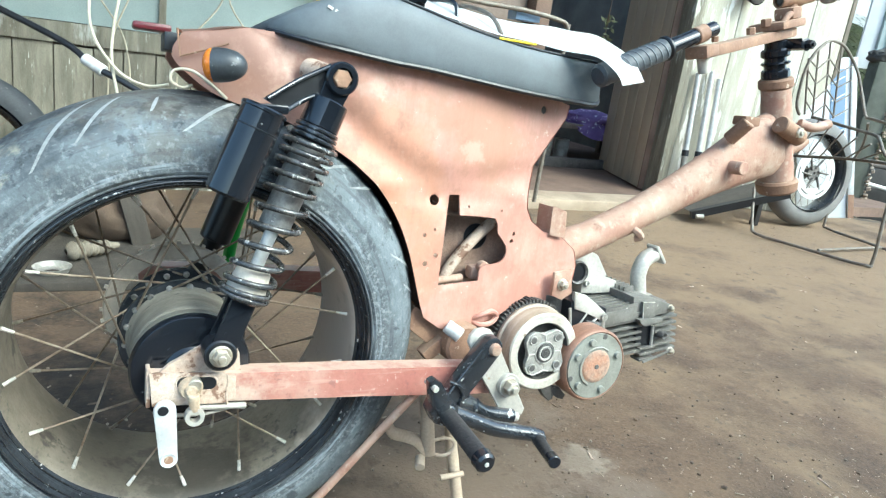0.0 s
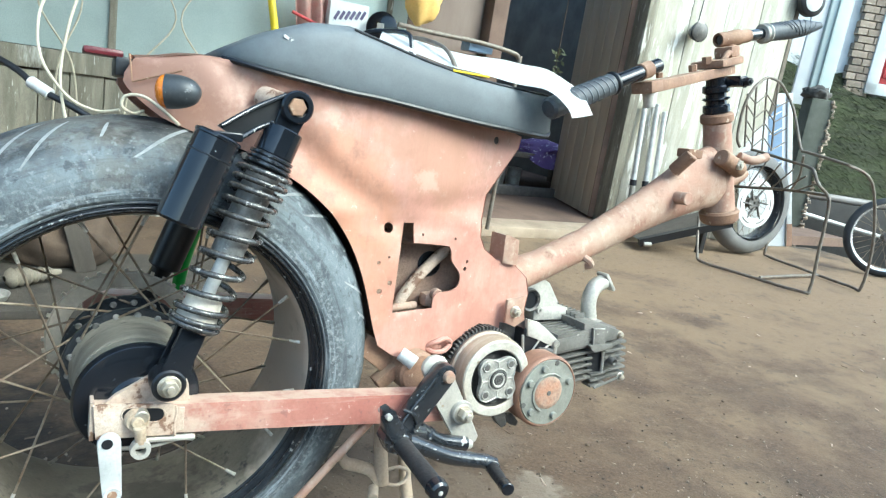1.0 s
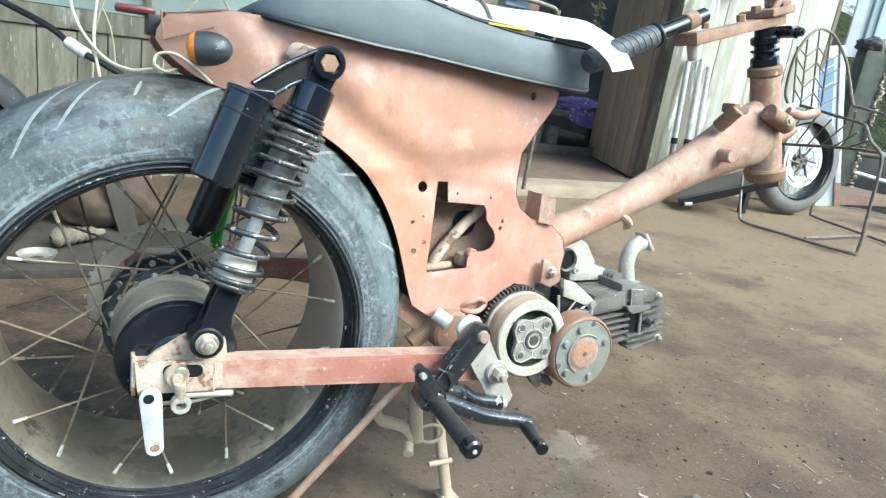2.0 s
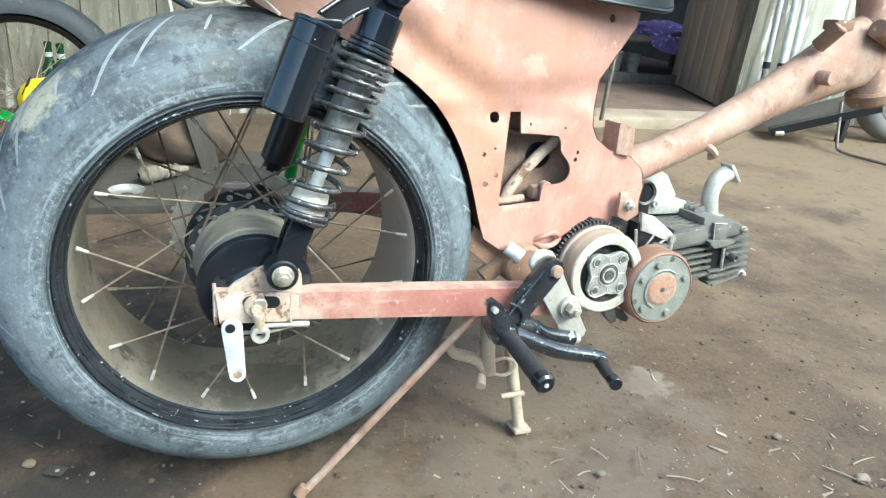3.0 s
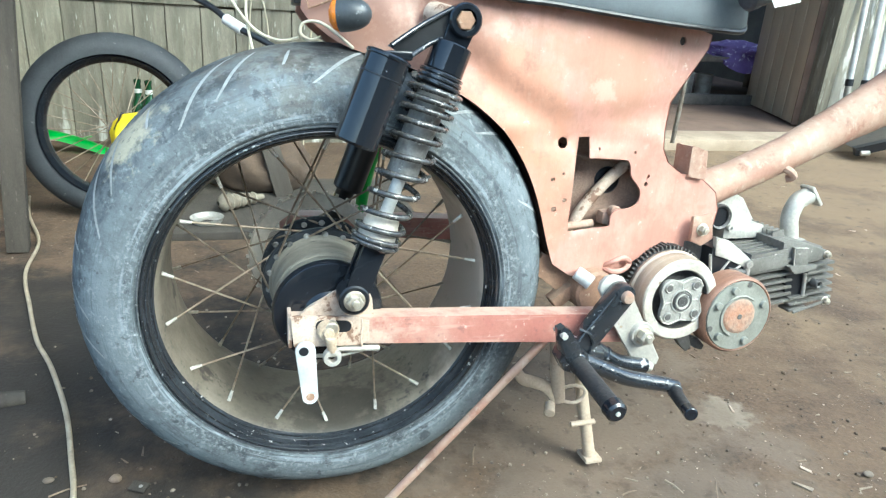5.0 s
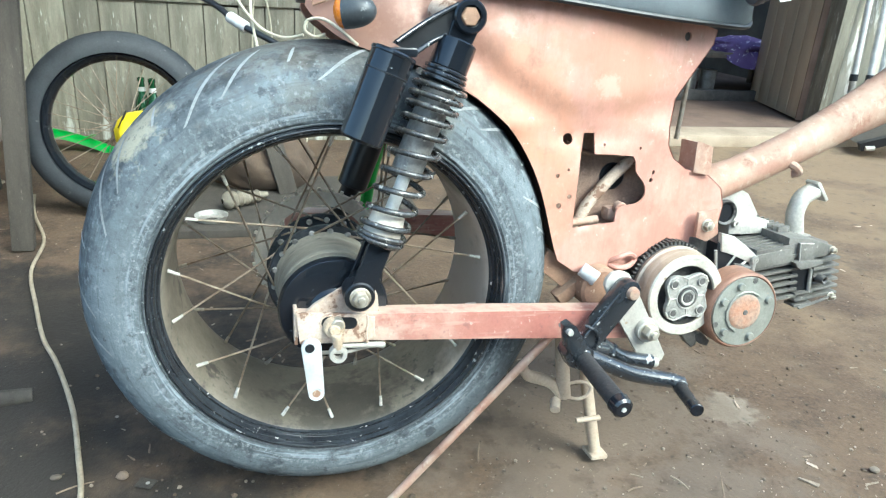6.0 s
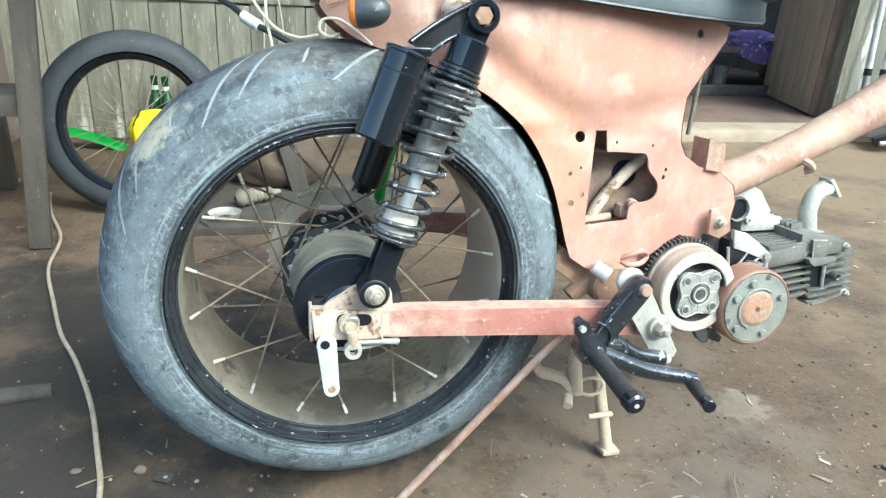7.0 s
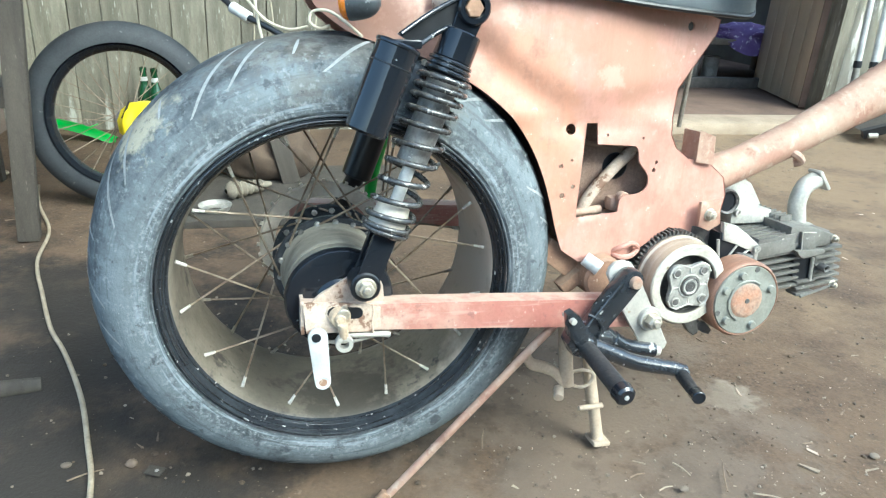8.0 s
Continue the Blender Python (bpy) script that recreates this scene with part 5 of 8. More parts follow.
def build_footrest():
    rest = bike
    holder = part("holder_plate", plate([(0.348, 0.346), (0.350, 0.356), (0.358, 0.364), (0.370, 0.366), (0.382, 0.362), (0.390, 0.352), (0.394, 0.340), (0.4545, 0.238), (0.451, 0.229), (0.441, 0.2265), (0.416, 0.232), (0.408, 0.246), (0.372, 0.300)], -0.164, -0.157, 0.002), ZINC, rest, "dull zinc footrest plate")
    washer = part("bolt_washer", lathe([(0.004, -0.1705), (0.0165, -0.1705), (0.0175, -0.169), (0.0175, -0.164)], 28, (0.419, 0, 0.279)), ZINC, holder, "worn pale washer")
    part("big_bolt", hex_bolt(0.418, -0.168, 0.279, 0.0098, 0.017), BOLT, washer, "large plated bolt")
    arm = part("arm", plate(capsule_outline((0.373, 0.344), (0.318, 0.270), 0.0165, 0.0150), -0.189, -0.166, 0.006), CHIPPED_GLINT_BLACK, rest, "black enamel footrest arm")
    part("arm_bolt", rod((0.375, -0.188, 0.3435), (0.375, -0.1955, 0.3435), 0.0092, 0.0080, 12), RUST_ORANGE, arm, "rusty bolt head")
    part("arm_rib", tube(curve_through([(0.356, -0.1895, 0.345), (0.338, -0.190, 0.322), (0.318, -0.190, 0.296), (0.304, -0.190, 0.276)], 5), 0.0022, 8), CHIPPED_GLINT_BLACK, arm)
    part("weld_bead", tube(curve_through([(0.312, -0.188, 0.302), (0.322, -0.193, 0.298), (0.330, -0.193, 0.288), (0.333, -0.190, 0.276), (0.330, -0.186, 0.268)], 5), 0.0024, 8), CHIPPED_GLINT_BLACK, arm)
    part("knuckle", tube(curve_through([(0.322, -0.180, 0.268), (0.336, -0.176, 0.262), (0.350, -0.172, 0.258)], 4), lambda s: 0.0165 - 0.003 * s, 14), CHIPPED_GLINT_BLACK, rest)
    part("short_bar", tube(curve_through([(0.346, -0.170, 0.268), (0.364, -0.168, 0.254), (0.384, -0.168, 0.242), (0.412, -0.168, 0.2345), (0.430, -0.168, 0.231)], 5), 0.0105, 16), CHIPPED_GLINT_BLACK, rest)
    part("bar_ring", rod((0.362, -0.1685, 0.2555), (0.368, -0.1685, 0.2515), 0.0118, seg=18), CHIPPED_GLINT_BLACK, rest)
    part("bar_tip", rod((0.428, -0.168, 0.2315), (0.440, -0.168, 0.2285), 0.0078, 0.0065), ZINC, rest, "pale worn bar tip")
    part("cross_bar", tube(curve_through([(0.304, -0.198, 0.268), (0.326, -0.199, 0.258), (0.352, -0.200, 0.246), (0.380, -0.201, 0.234), (0.412, -0.202, 0.2255), (0.440, -0.204, 0.2195), (0.458, -0.206, 0.2135)], 5), lambda s: 0.0122 - 0.0018 * s, 18, flat=0.9), CHIPPED_GLINT_BLACK, rest, "bent black cross tube")
    peg = part("peg", rod((0.452, -0.206, 0.2125), (0.4365, -0.262, 0.2135), 0.0092, 0.0080, 18), PEG_RUBBER, rest, "short black foot peg")
    part("peg_root", rod((0.4545, -0.202, 0.2125), (0.450, -0.216, 0.2130), 0.0108, 0.0104, 18), CHIPPED_GLINT_BLACK, peg)
    part("peg_cap", rod((0.4375, -0.260, 0.2135), (0.4335, -0.276, 0.2138), 0.0092, 0.0088, 18), BLACK_GLOSS, peg)
    # hinge: a forged block with a lug that stands up, then the long peg
    part("hinge_lug", plate([(0.271, 0.314), (0.279, 0.318), (0.288, 0.312), (0.306, 0.284), (0.302, 0.272), (0.290, 0.266), (0.276, 0.284)], -0.213, -0.195, 0.004), CHIPPED_GLINT_BLACK, rest)
    part("hinge_block", plate([(0.284, 0.292), (0.300, 0.296), (0.318, 0.276), (0.322, 0.258), (0.306, 0.246), (0.286, 0.254), (0.276, 0.272)], -0.209, -0.183, 0.005), CHIPPED_GLINT_BLACK, rest)
    part("hinge_pin", rod((0.277, -0.219, 0.307), (0.277, -0.190, 0.307), 0.0042, seg=12), ZINC, rest)
    a, b = Vector((0.303, -0.204, 0.2655)), Vector((0.303, -0.310, 0.2520))
    d = (b - a).normalized()
    peg = part("peg", rod(a, b, 0.0112, 0.0118, 24), PEG_RUBBER, rest, "long black rubber foot peg")
    part("peg_collar", rod(a - d * 0.003, a + d * 0.006, 0.0136, 0.0132, 24), CHIPPED_GLINT_BLACK, peg, "scraped steel peg collar")
    part("peg_cap", rod(b - d * 0.012, b + d * 0.005, 0.0138, 0.0130, 24, bevel=0.003), BLACK_GLOSS, peg)
    part("peg_stud", rod(b + d * 0.004, b + d * 0.0065, 0.0030, seg=10), ALLOY_BRIGHT, peg)


build_footrest()


def build_engine():
    engine = bike
    case = [(0.425, 0.26), (0.43, 0.37), (0.47, 0.395), (0.56, 0.375), (0.60, 0.362), (0.632, 0.345), (0.64, 0.32), (0.675, 0.27), (0.62, 0.235), (0.50, 0.225)]
    part("crankcase", plate(case, -0.055, 0.09, 0.006), DARK_ENGINE, engine, "oily black crankcase")
    # clutch
    c = (0.507, 0, 0.306)
    bm = lathe([(0.02, -0.05), (0.066, -0.05), (0.066, -0.082), (0.02, -0.082)], 64, c)
    for k in range(64):
        a = k / 64 * math.tau
        m = Matrix.Translation((c[0] + 0.0675 * math.cos(a), -0.066, c[2] + 0.0675 * math.sin(a))) @ pose(0, 0, 0, 0, -math.degrees(a), 0)
        box(-0.004, -0.013, -0.0014, 0.004, 0.013, 0.0014, 0.0, m=m, bm=bm)
    basket = []
    for k in range(96):
        a = k / 96 * math.tau
        r = 0.0800 if k % 12 < 8 else 0.0735
        basket.append((c[0] - 0.006 + r * math.cos(a), c[2] + 0.004 + r * math.sin(a)))
    part("clutch_basket", plate(basket, -0.050, -0.036, 0.0015), DARK_ENGINE, engine, "black notched clutch basket rim")
    part("primary_gear", bm, DARK_ENGINE, engine, "dark toothed primary gear")
    part("clutch_drum", lathe([(0.05, -0.081), (0.0655, -0.082), (0.067, -0.085), (0.067, -0.089), (0.0645, -0.092), (0.0645, -0.112), (0.062, -0.118), (0.0585, -0.1195), (0.0470, -0.1195), (0.0455, -0.117), (0.0455, -0.095), (0.02, -0.095)], 72, c), CLUTCH_TAN, engine, "oil-stained clutch drum")
    part("drum_face", lathe([(0.0615, -0.1195), (0.0595, -0.1212), (0.0475, -0.1212), (0.0460, -0.1195)], 72, c), RING_FACE, engine, "cream-stained ring face of the clutch")
    part("drum_floor", lathe([(0.004, -0.100), (0.0445, -0.100), (0.0452, -0.1185)], 48, c), DARK_ENGINE, engine)
    star = []
    for k in range(48):
        a = k / 48 * math.tau
        r = 0.0290 + 0.0135 * abs(math.cos(2 * (a - 0.85))) ** 1.8
        star.append((c[0] + r * math.cos(a), c[2] + r * math.sin(a)))
    star_ob = part("release_plate", plate(star, -0.1235, -0.116, 0.0015), ALLOY, engine, "grey four-lobed release plate")
    for k in range(4):
        a = 0.85 + k * math.pi / 2
        p = (c[0] + 0.0315 * math.cos(a), c[2] + 0.0315 * math.sin(a))
        part("spring_cup", lathe([(0.003, -0.1245), (0.0062, -0.1262), (0.0075, -0.1245), (0.0075, -0.1225)], 18, (p[0], 0, p[1])), ALLOY, star_ob)
        part("cup_hole", rod((p[0], -0.1235, p[1]), (p[0], -0.1258, p[1]), 0.0052, seg=14), DARK_ENGINE, star_ob)
        q = [(c[0] + rr * math.cos(a + w), c[2] + rr * math.sin(a + w)) for rr, w in ((0.0392, -0.26), (0.0415, 0.0), (0.0392, 0.26), (0.0325, 0.52), (0.0283, 0.785), (0.0325, 1.05))]
        part("plate_edge", tube([(x, -0.1237, z) for x, z in q], 0.0012, 6), ALLOY_BRIGHT, star_ob)
        w = a + math.pi / 4
        part("plate_rib", tube([(c[0] + rr * math.cos(w), -0.1238, c[2] + rr * math.sin(w)) for rr in (0.0165, 0.0275)], 0.0011, 6), ALLOY_BRIGHT, star_ob)
    part("plate_ring", lathe([(0.0158, -0.1232), (0.0166, -0.1252), (0.0178, -0.1252), (0.0186, -0.1232)], 36, c), ALLOY_BRIGHT, star_ob)
    part("bearing", lathe([(0.004, -0.127), (0.0075, -0.1275), (0.0085, -0.1255), (0.011, -0.1255), (0.0125, -0.127), (0.0145, -0.1265), (0.015, -0.123)], 32, c), DARK_ENGINE, star_ob)
    part("bearing_race", lathe([(0.0085, -0.1262), (0.0110, -0.1272), (0.0118, -0.1262)], 32, c), ALLOY_BRIGHT, star_ob)
    part("bearing_nut", rod((c[0], -0.124, c[2]), (c[0], -0.1275, c[2]), 0.0042, seg=6), DARK_ENGINE, star_ob)
    # oil separator on the crank end
    c = (0.603, 0, 0.280)
    rotor = part("rotor", lathe([(0.01, -0.088), (0.057, -0.088), (0.0605, -0.092), (0.0605, -0.126), (0.0585, -0.130), (0.0565, -0.1315), (0.054, -0.129), (0.02, -0.129)], 72, c), CLUTCH_BROWN, engine, "rust-browned oil rotor")
    part("rotor_cover", lathe([(0.0005, -0.1335), (0.030, -0.1335), (0.037, -0.1325), (0.0535, -0.1325), (0.0545, -0.130)], 64, c), COVER, rotor, "greenish grey rotor cover")
    part("rust_patch", lathe([(0.0005, -0.1352), (0.020, -0.1350), (0.0262, -0.1344), (0.0275, -0.1333)], 40, c), RUST_ORANGE, rotor, "orange rusted cover centre")
    part("oil_hole", rod((c[0], -0.135, c[2]), (c[0], -0.1362, c[2]), 0.0042), DARK_ENGINE, rotor)
    for k, a in enumerate((0.4, 1.9, 2.7, 3.9, 5.1)):
        p = (c[0] + 0.043 * math.cos(a), c[2] + 0.043 * math.sin(a))
        part("cover_screw", rod((p[0], -0.131, p[1]), (p[0], -0.1375, p[1]), 0.0062, 0.0055, seg=12), COVER, rotor)
    for a in (1.35, 3.5):
        p = (c[0] + 0.0500 * math.cos(a), c[2] + 0.0500 * math.sin(a))
        part("cover_notch", rod((p[0], -0.1315, p[1]), (p[0], -0.1330, p[1]), 0.0048, seg=16), DARK_ENGINE, rotor)
    rib = []
    for k in range(9):
        a = 0.9 + k / 8 * 3.4
        rib.append((c[0] + 0.032 * math.cos(a), -0.1338, c[2] + 0.032 * math.sin(a)))
    part("cover_rib", tube(rib, 0.0018, 6), COVER, rotor)
    # brackets under the clutch
    bm = plate([(0.508, 0.268), (0.532, 0.266), (0.540, 0.246), (0.548, 0.222), (0.540, 0.216), (0.528, 0.226), (0.514, 0.246)], -0.108, -0.094, 0.003)
    plate([(0.544, 0.240), (0.560, 0.236), (0.574, 0.222), (0.570, 0.214), (0.558, 0.218), (0.546, 0.226)], -0.104, -0.096, 0.002, bm=bm)
    part("kick_pawl", bm, DARK_ENGINE, engine)
    part("lower_tube", rod((0.44, -0.07, 0.252), (0.56, -0.07, 0.246), 0.016), ARM_PAINT, engine)
    # ribbed casting behind the rotor; a black plate stands in for its shaded opening
    bm = plate([(0.580, 0.322), (0.580, 0.372), (0.605, 0.378), (0.655, 0.358), (0.652, 0.326), (0.62, 0.312)], -0.080, -0.052, 0.003)
    cast = part("side_casting", bm, BLACK_PLASTIC, engine, "casting with pale ribs, its shaded opening drawn as a black plate")
    part("casting_post", rod((0.577, -0.081, 0.362), (0.583, -0.081, 0.326), 0.0026, seg=8), ALLOY, cast)
    part("casting_post", rod((0.646, -0.082, 0.346), (0.649, -0.082, 0.308), 0.0052, 0.0046, seg=12), ALLOY, cast)
    part("casting_rib", rod((0.598, -0.081, 0.330), (0.614, -0.081, 0.352), 0.0017, seg=6), ALLOY_BRIGHT, cast)
    part("casting_rib", rod((0.612, -0.081, 0.325), (0.638, -0.081, 0.344), 0.0019, seg=6), ALLOY_BRIGHT, cast)
    part("casting_shaft", rod((0.612, -0.082, 0.334), (0.642, -0.082, 0.330), 0.0060, seg=14), DARK_ENGINE, cast)
    arm_outline = [(0.582, 0.389), (0.606, 0.383), (0.630, 0.367), (0.650, 0.352), (0.655, 0.344), (0.650, 0.337), (0.641, 0.339), (0.612, 0.352), (0.586, 0.360)]
    mount = part("mount_arm", plate(arm_outline, -0.083, -0.074, 0.0015), ZINC, engine, "pale engine mount arm")
    part("arm_eye", lathe([(0.0028, -0.089), (0.0058, -0.089), (0.0066, -0.086)], 20, (0.646, 0, 0.345)), ALLOY, mount)
    # carburettor-side casting, pale
    bm = plate([(0.63, 0.385), (0.632, 0.435), (0.655, 0.448), (0.690, 0.430), (0.715, 0.395), (0.70, 0.375)], 0.0, 0.05, 0.006)
    case_top = part("breather_case", bm, ALLOY_BRIGHT, engine, "pale alloy breather case")
    part("case_hole", rod((0.631, -0.02, 0.405), (0.631, 0.02, 0.405), 0.0165, seg=24), BLACK_PLASTIC, case_top)
    part("case_ring", lathe([(0.0155, -0.002), (0.0190, -0.005), (0.0215, 0), (0.0190, 0.005), (0.0155, 0.002)], 28, (0.631, -0.02, 0.405)), DARK_ENGINE, case_top, "dark rubber ring of the breather port")
    part("case_eye", lathe([(0.0025, -0.012), (0.0055, -0.012), (0.0068, -0.008), (0.0068, 0.0)], 18, (0.664, 0, 0.383)), ALLOY_BRIGHT, case_top)
    part("case_foot", box(0.655, -0.006, 0.362, 0.735, 0.046, 0.386, 0.006), ALLOY_BRIGHT, case_top)
    # cylinder: fins run along its axis
    slope = pose(0.648, 0, 0.302, 0, -7.0, 0)
    barrel = part("cylinder", box(0.0, -0.056, -0.038, 0.115, 0.056, 0.040, 0.008, m=slope), DARK_ENGINE, engine, "finned cylinder in grimy grey alloy")
    for k in range(12):
        y = -0.070 + 0.0122 * k
        part("fin", box(-0.012, y - 0.0023, 0.036, 0.088, y + 0.0023, 0.050, 0.0006, m=slope), FIN, barrel)
    for k in range(7):
        z = -0.040 + 0.0118 * k
        for s in (-1, 1):
            part("fin", box(0.002, s * 0.060 - 0.012, z - 0.0023, 0.100, s * 0.060 + 0.012, z + 0.0023, 0.0008, m=slope), FIN, barrel)
    part("side_rail", plate([(0.640, 0.345), (0.722, 0.356), (0.735, 0.334), (0.655, 0.325)], -0.0745, -0.061, 0.002), HEAD_ALLOY, barrel, "smooth pale upper edge of the cylinder")
    part("base_flange", box(-0.020, -0.060, -0.042, -0.013, 0.060, 0.050, 0.003, m=slope), FIN, barrel)
    head = part("cylinder_head", box(0.104, -0.056, -0.044, 0.172, 0.050, 0.038, 0.006, m=slope), FIN, engine, "grimy cylinder head")
    for k in range(6):
        z = -0.050 + 0.0122 * k
        for s in (-1, 1):
            part("fin", box(0.134, s * 0.054 - 0.014, z - 0.0024, 0.184 + 0.001 * (k % 2), s * 0.054 + 0.014, z + 0.0024, 0.0009, m=slope), FIN, head)
    for k in range(3):
        z = -0.058 + 0.0105 * k
        part("fin", box(0.096, -0.074, z - 0.0022, 0.131, -0.050, z + 0.0022, 0.0008, m=slope), FIN, head)
    for k in range(7):
        y = -0.030 + 0.012 * k
        part("fin", box(0.090, y - 0.0022, 0.040, 0.112, y + 0.0022, 0.068, 0.0008, m=slope), FIN, head)
    part("rocker_box", plate([(0.722, 0.336), (0.720, 0.373), (0.760, 0.371), (0.809, 0.357), (0.815, 0.347), (0.806, 0.340), (0.770, 0.337)], -0.070, 0.040, 0.003), HEAD_ALLOY, head, "pale smooth rocker box")
    web = part("rocker_web", plate([(0.737, 0.365), (0.763, 0.364), (0.769, 0.334), (0.741, 0.335)], -0.0765, -0.069, 0.002), HEAD_ALLOY, head)
    part("web_edge", tube([(0.741, -0.0765, 0.336), (0.737, -0.0765, 0.365), (0.763, -0.0765, 0.364)], 0.0012, 6), ALLOY_BRIGHT, web)
    part("head_ledge", plate([(0.726, 0.336), (0.782, 0.336), (0.783, 0.330), (0.760, 0.327), (0.745, 0.322), (0.738, 0.324), (0.735, 0.329)], -0.082, -0.052, 0.0015), HEAD_ALLOY, head)
    # Flat black plate paints the shade of the head's cavity.
    part("head_recess", plate([(0.738, 0.317), (0.776, 0.318), (0.778, 0.282), (0.742, 0.282)], -0.068, -0.055), BLACK_PLASTIC, head, "black plate drawn as the shaded recess in the head")
    part("recess_post", rod((0.771, -0.072, 0.320), (0.774, -0.072, 0.280), 0.0030, seg=8), ALLOY, head)
    part("spark_hole", lathe([(0.0025, -0.080), (0.0055, -0.082), (0.0072, -0.079), (0.0072, -0.065)], 18, (0.794, 0, 0.302)), DARK_ENGINE, head)
    part("lower_bar", rod((0.757, -0.076, 0.254), (0.819, -0.076, 0.271), 0.0024, seg=8), FIN, head)
    part("bar_bolt", hex_bolt(0.819, -0.074, 0.271, 0.0052, 0.008), BOLT, head)
    part("head_bolt", hex_bolt(0.808, -0.070, 0.350, 0.0048, 0.007), BOLT, head)
    pipe = part("inlet_pipe", tube(curve_through([(0.800, 0.0, 0.335), (0.792, 0.0, 0.368), (0.787, 0.0, 0.396), (0.796, 0.0, 0.422), (0.818, 0.0, 0.434)], 6), 0.0145, 18), ALLOY_BRIGHT, engine, "bent bright alloy inlet pipe")
    m = Matrix.Translation((0.823, 0, 0.434)) @ pose(0, 0, 0, 0, 52, 0)
    part("inlet_flange", box(-0.020, -0.015, -0.0035, 0.020, 0.015, 0.0035, 0.003, m=m), ALLOY_BRIGHT, pipe)
    part("pipe_foot", box(0.764, -0.020, 0.340, 0.812, 0.016, 0.362, 0.004), ALLOY, pipe)


build_engine()


def build_stand():
    stand = bike
    leg = part("leg", tube([(0.386, -0.045, 0.240), (0.408, -0.042, 0.12), (0.434, -0.040, 0.008)], lambda s: 0.0125, 14, flat=0.75), STAND_TAN, stand, "dusty rusted stand leg")
    part("foot", box(0.420, -0.058, 0.000, 0.450, -0.022, 0.008, 0.003), STAND_TAN, leg)
    part("stop", rod((0.384, -0.058, 0.079), (0.426, -0.058, 0.080), 0.0045), STAND_TAN, leg)
    leg = part("leg", tube([(0.330, -0.085, 0.262), (0.338, -0.085, 0.19), (0.346, -0.083, 0.140)], 0.0105, 12), STAND_TAN, stand, "dusty rusted stand leg")
    part("leg_pin", rod((0.325, -0.10, 0.128), (0.333, -0.082, 0.135), 0.0078), STAND_TAN, leg)
    part("spring_wire", tube(curve_through([(0.346, -0.085, 0.142), (0.366, -0.09, 0.137), (0.382, -0.09, 0.143), (0.385, -0.088, 0.156), (0.370, -0.085, 0.163), (0.352, -0.083, 0.160)], 6), 0.0028, 8), STAND_TAN, stand)
    part("tread_lever", tube(curve_through([(0.272, -0.085, 0.200), (0.283, -0.083, 0.182), (0.305, -0.08, 0.172), (0.325, -0.08, 0.162), (0.343, -0.082, 0.142)], 6), 0.0095, 12, flat=0.6), STAND_TAN, stand)


build_stand()


def build_tail():
    lamp = bike
    a, b = Vector((0.010, -0.118, 0.676)), Vector((0.051, -0.135, 0.679))
    d = (b - a).normalized()
    part("lamp_shell", tube([a + d * (0.036 * k / 12) for k in range(13)], lambda s: 0.0185 * math.sqrt(max(1 - (s * 0.985) ** 2.6, 0.0)) + 0.0006, 24), SHELL, lamp, "dusty black lamp shell")
    part("lens", tube([a - d * (0.012 * k / 8) for k in range(9)], lambda s: 0.0178 * math.sqrt(max(1 - (s * 0.98) ** 2.2, 0.0)) + 0.0006, 24), LENS, lamp, "orange lens")
    part("stalk", rod((0.026, -0.115, 0.681), (0.032, -0.06, 0.690), 0.007), BLACK_PLASTIC, lamp)
    part("tail_lamp", box(-0.070, -0.012, 0.712, -0.026, 0.02, 0.721, 0.004), MAROON, bike, "dark maroon tail lamp stub")
    part("tail_bracket", box(-0.036, -0.028, 0.690, -0.012, 0.028, 0.712, 0.003), BLACK_PLASTIC, bike)
    part("tail_seam", tube([(-0.024, -0.058, 0.715), (-0.020, -0.058, 0.684), (0.030, -0.084, 0.703)], 0.0014, 6), RUST, bike)
    part("loose_wire", tube(curve_through([(0.030, -0.085, 0.640), (0.012, -0.08, 0.655), (-0.008, -0.07, 0.668), (-0.026, -0.06, 0.667), (-0.030, -0.06, 0.655), (-0.018, -0.055, 0.648), (-0.005, -0.05, 0.652)], 6), 0.0019, 8), WIRE, bike, "loose cream wire")
    part("loose_wire", tube(curve_through([(-0.030, -0.03, 0.650), (-0.055, -0.02, 0.646), (-0.085, -0.01, 0.66), (-0.112, 0.0, 0.70), (-0.115, 0.02, 0.75), (-0.10, 0.03, 0.80), (-0.095, 0.05, 0.86)], 6), 0.0018, 8), WIRE, bike, "loose cream wire")
    part("loose_wire", tube(curve_through([(-0.085, -0.01, 0.63), (-0.092, 0.0, 0.68), (-0.085, 0.01, 0.74), (-0.07, 0.02, 0.80), (-0.06, 0.03, 0.86)], 6), 0.0018, 8), WIRE, bike, "loose cream wire")


build_tail()

# ---- things beside the motorcycle ----
rod_bm = rod((0.058, -0.105, 0.004), (0.295, -0.112, 0.285), 0.0060, 0.0058, 12)
prop = thing("prop_rod", "rusty thin rod leaning under the swingarm", "rod")
part("shaft", rod_bm, DUSTY_PRIMER, prop)
part("foot", rod((0.052, -0.107, 0.002), (0.062, -0.1045, 0.016), 0.0095, 0.008), RUST, prop)
strap = thing("green_strap", "bright green plastic strap hanging behind the shock", "strap")
part("band", tube(curve_through([(0.098, 0.185, 0.520), (0.106, 0.212, 0.485), (0.094, 0.214, 0.442), (0.085, 0.212, 0.398), (0.081, 0.212, 0.362)], 6), lambda s: 0.017 - 0.006 * s, 10, flat=0.8), GREEN, strap)
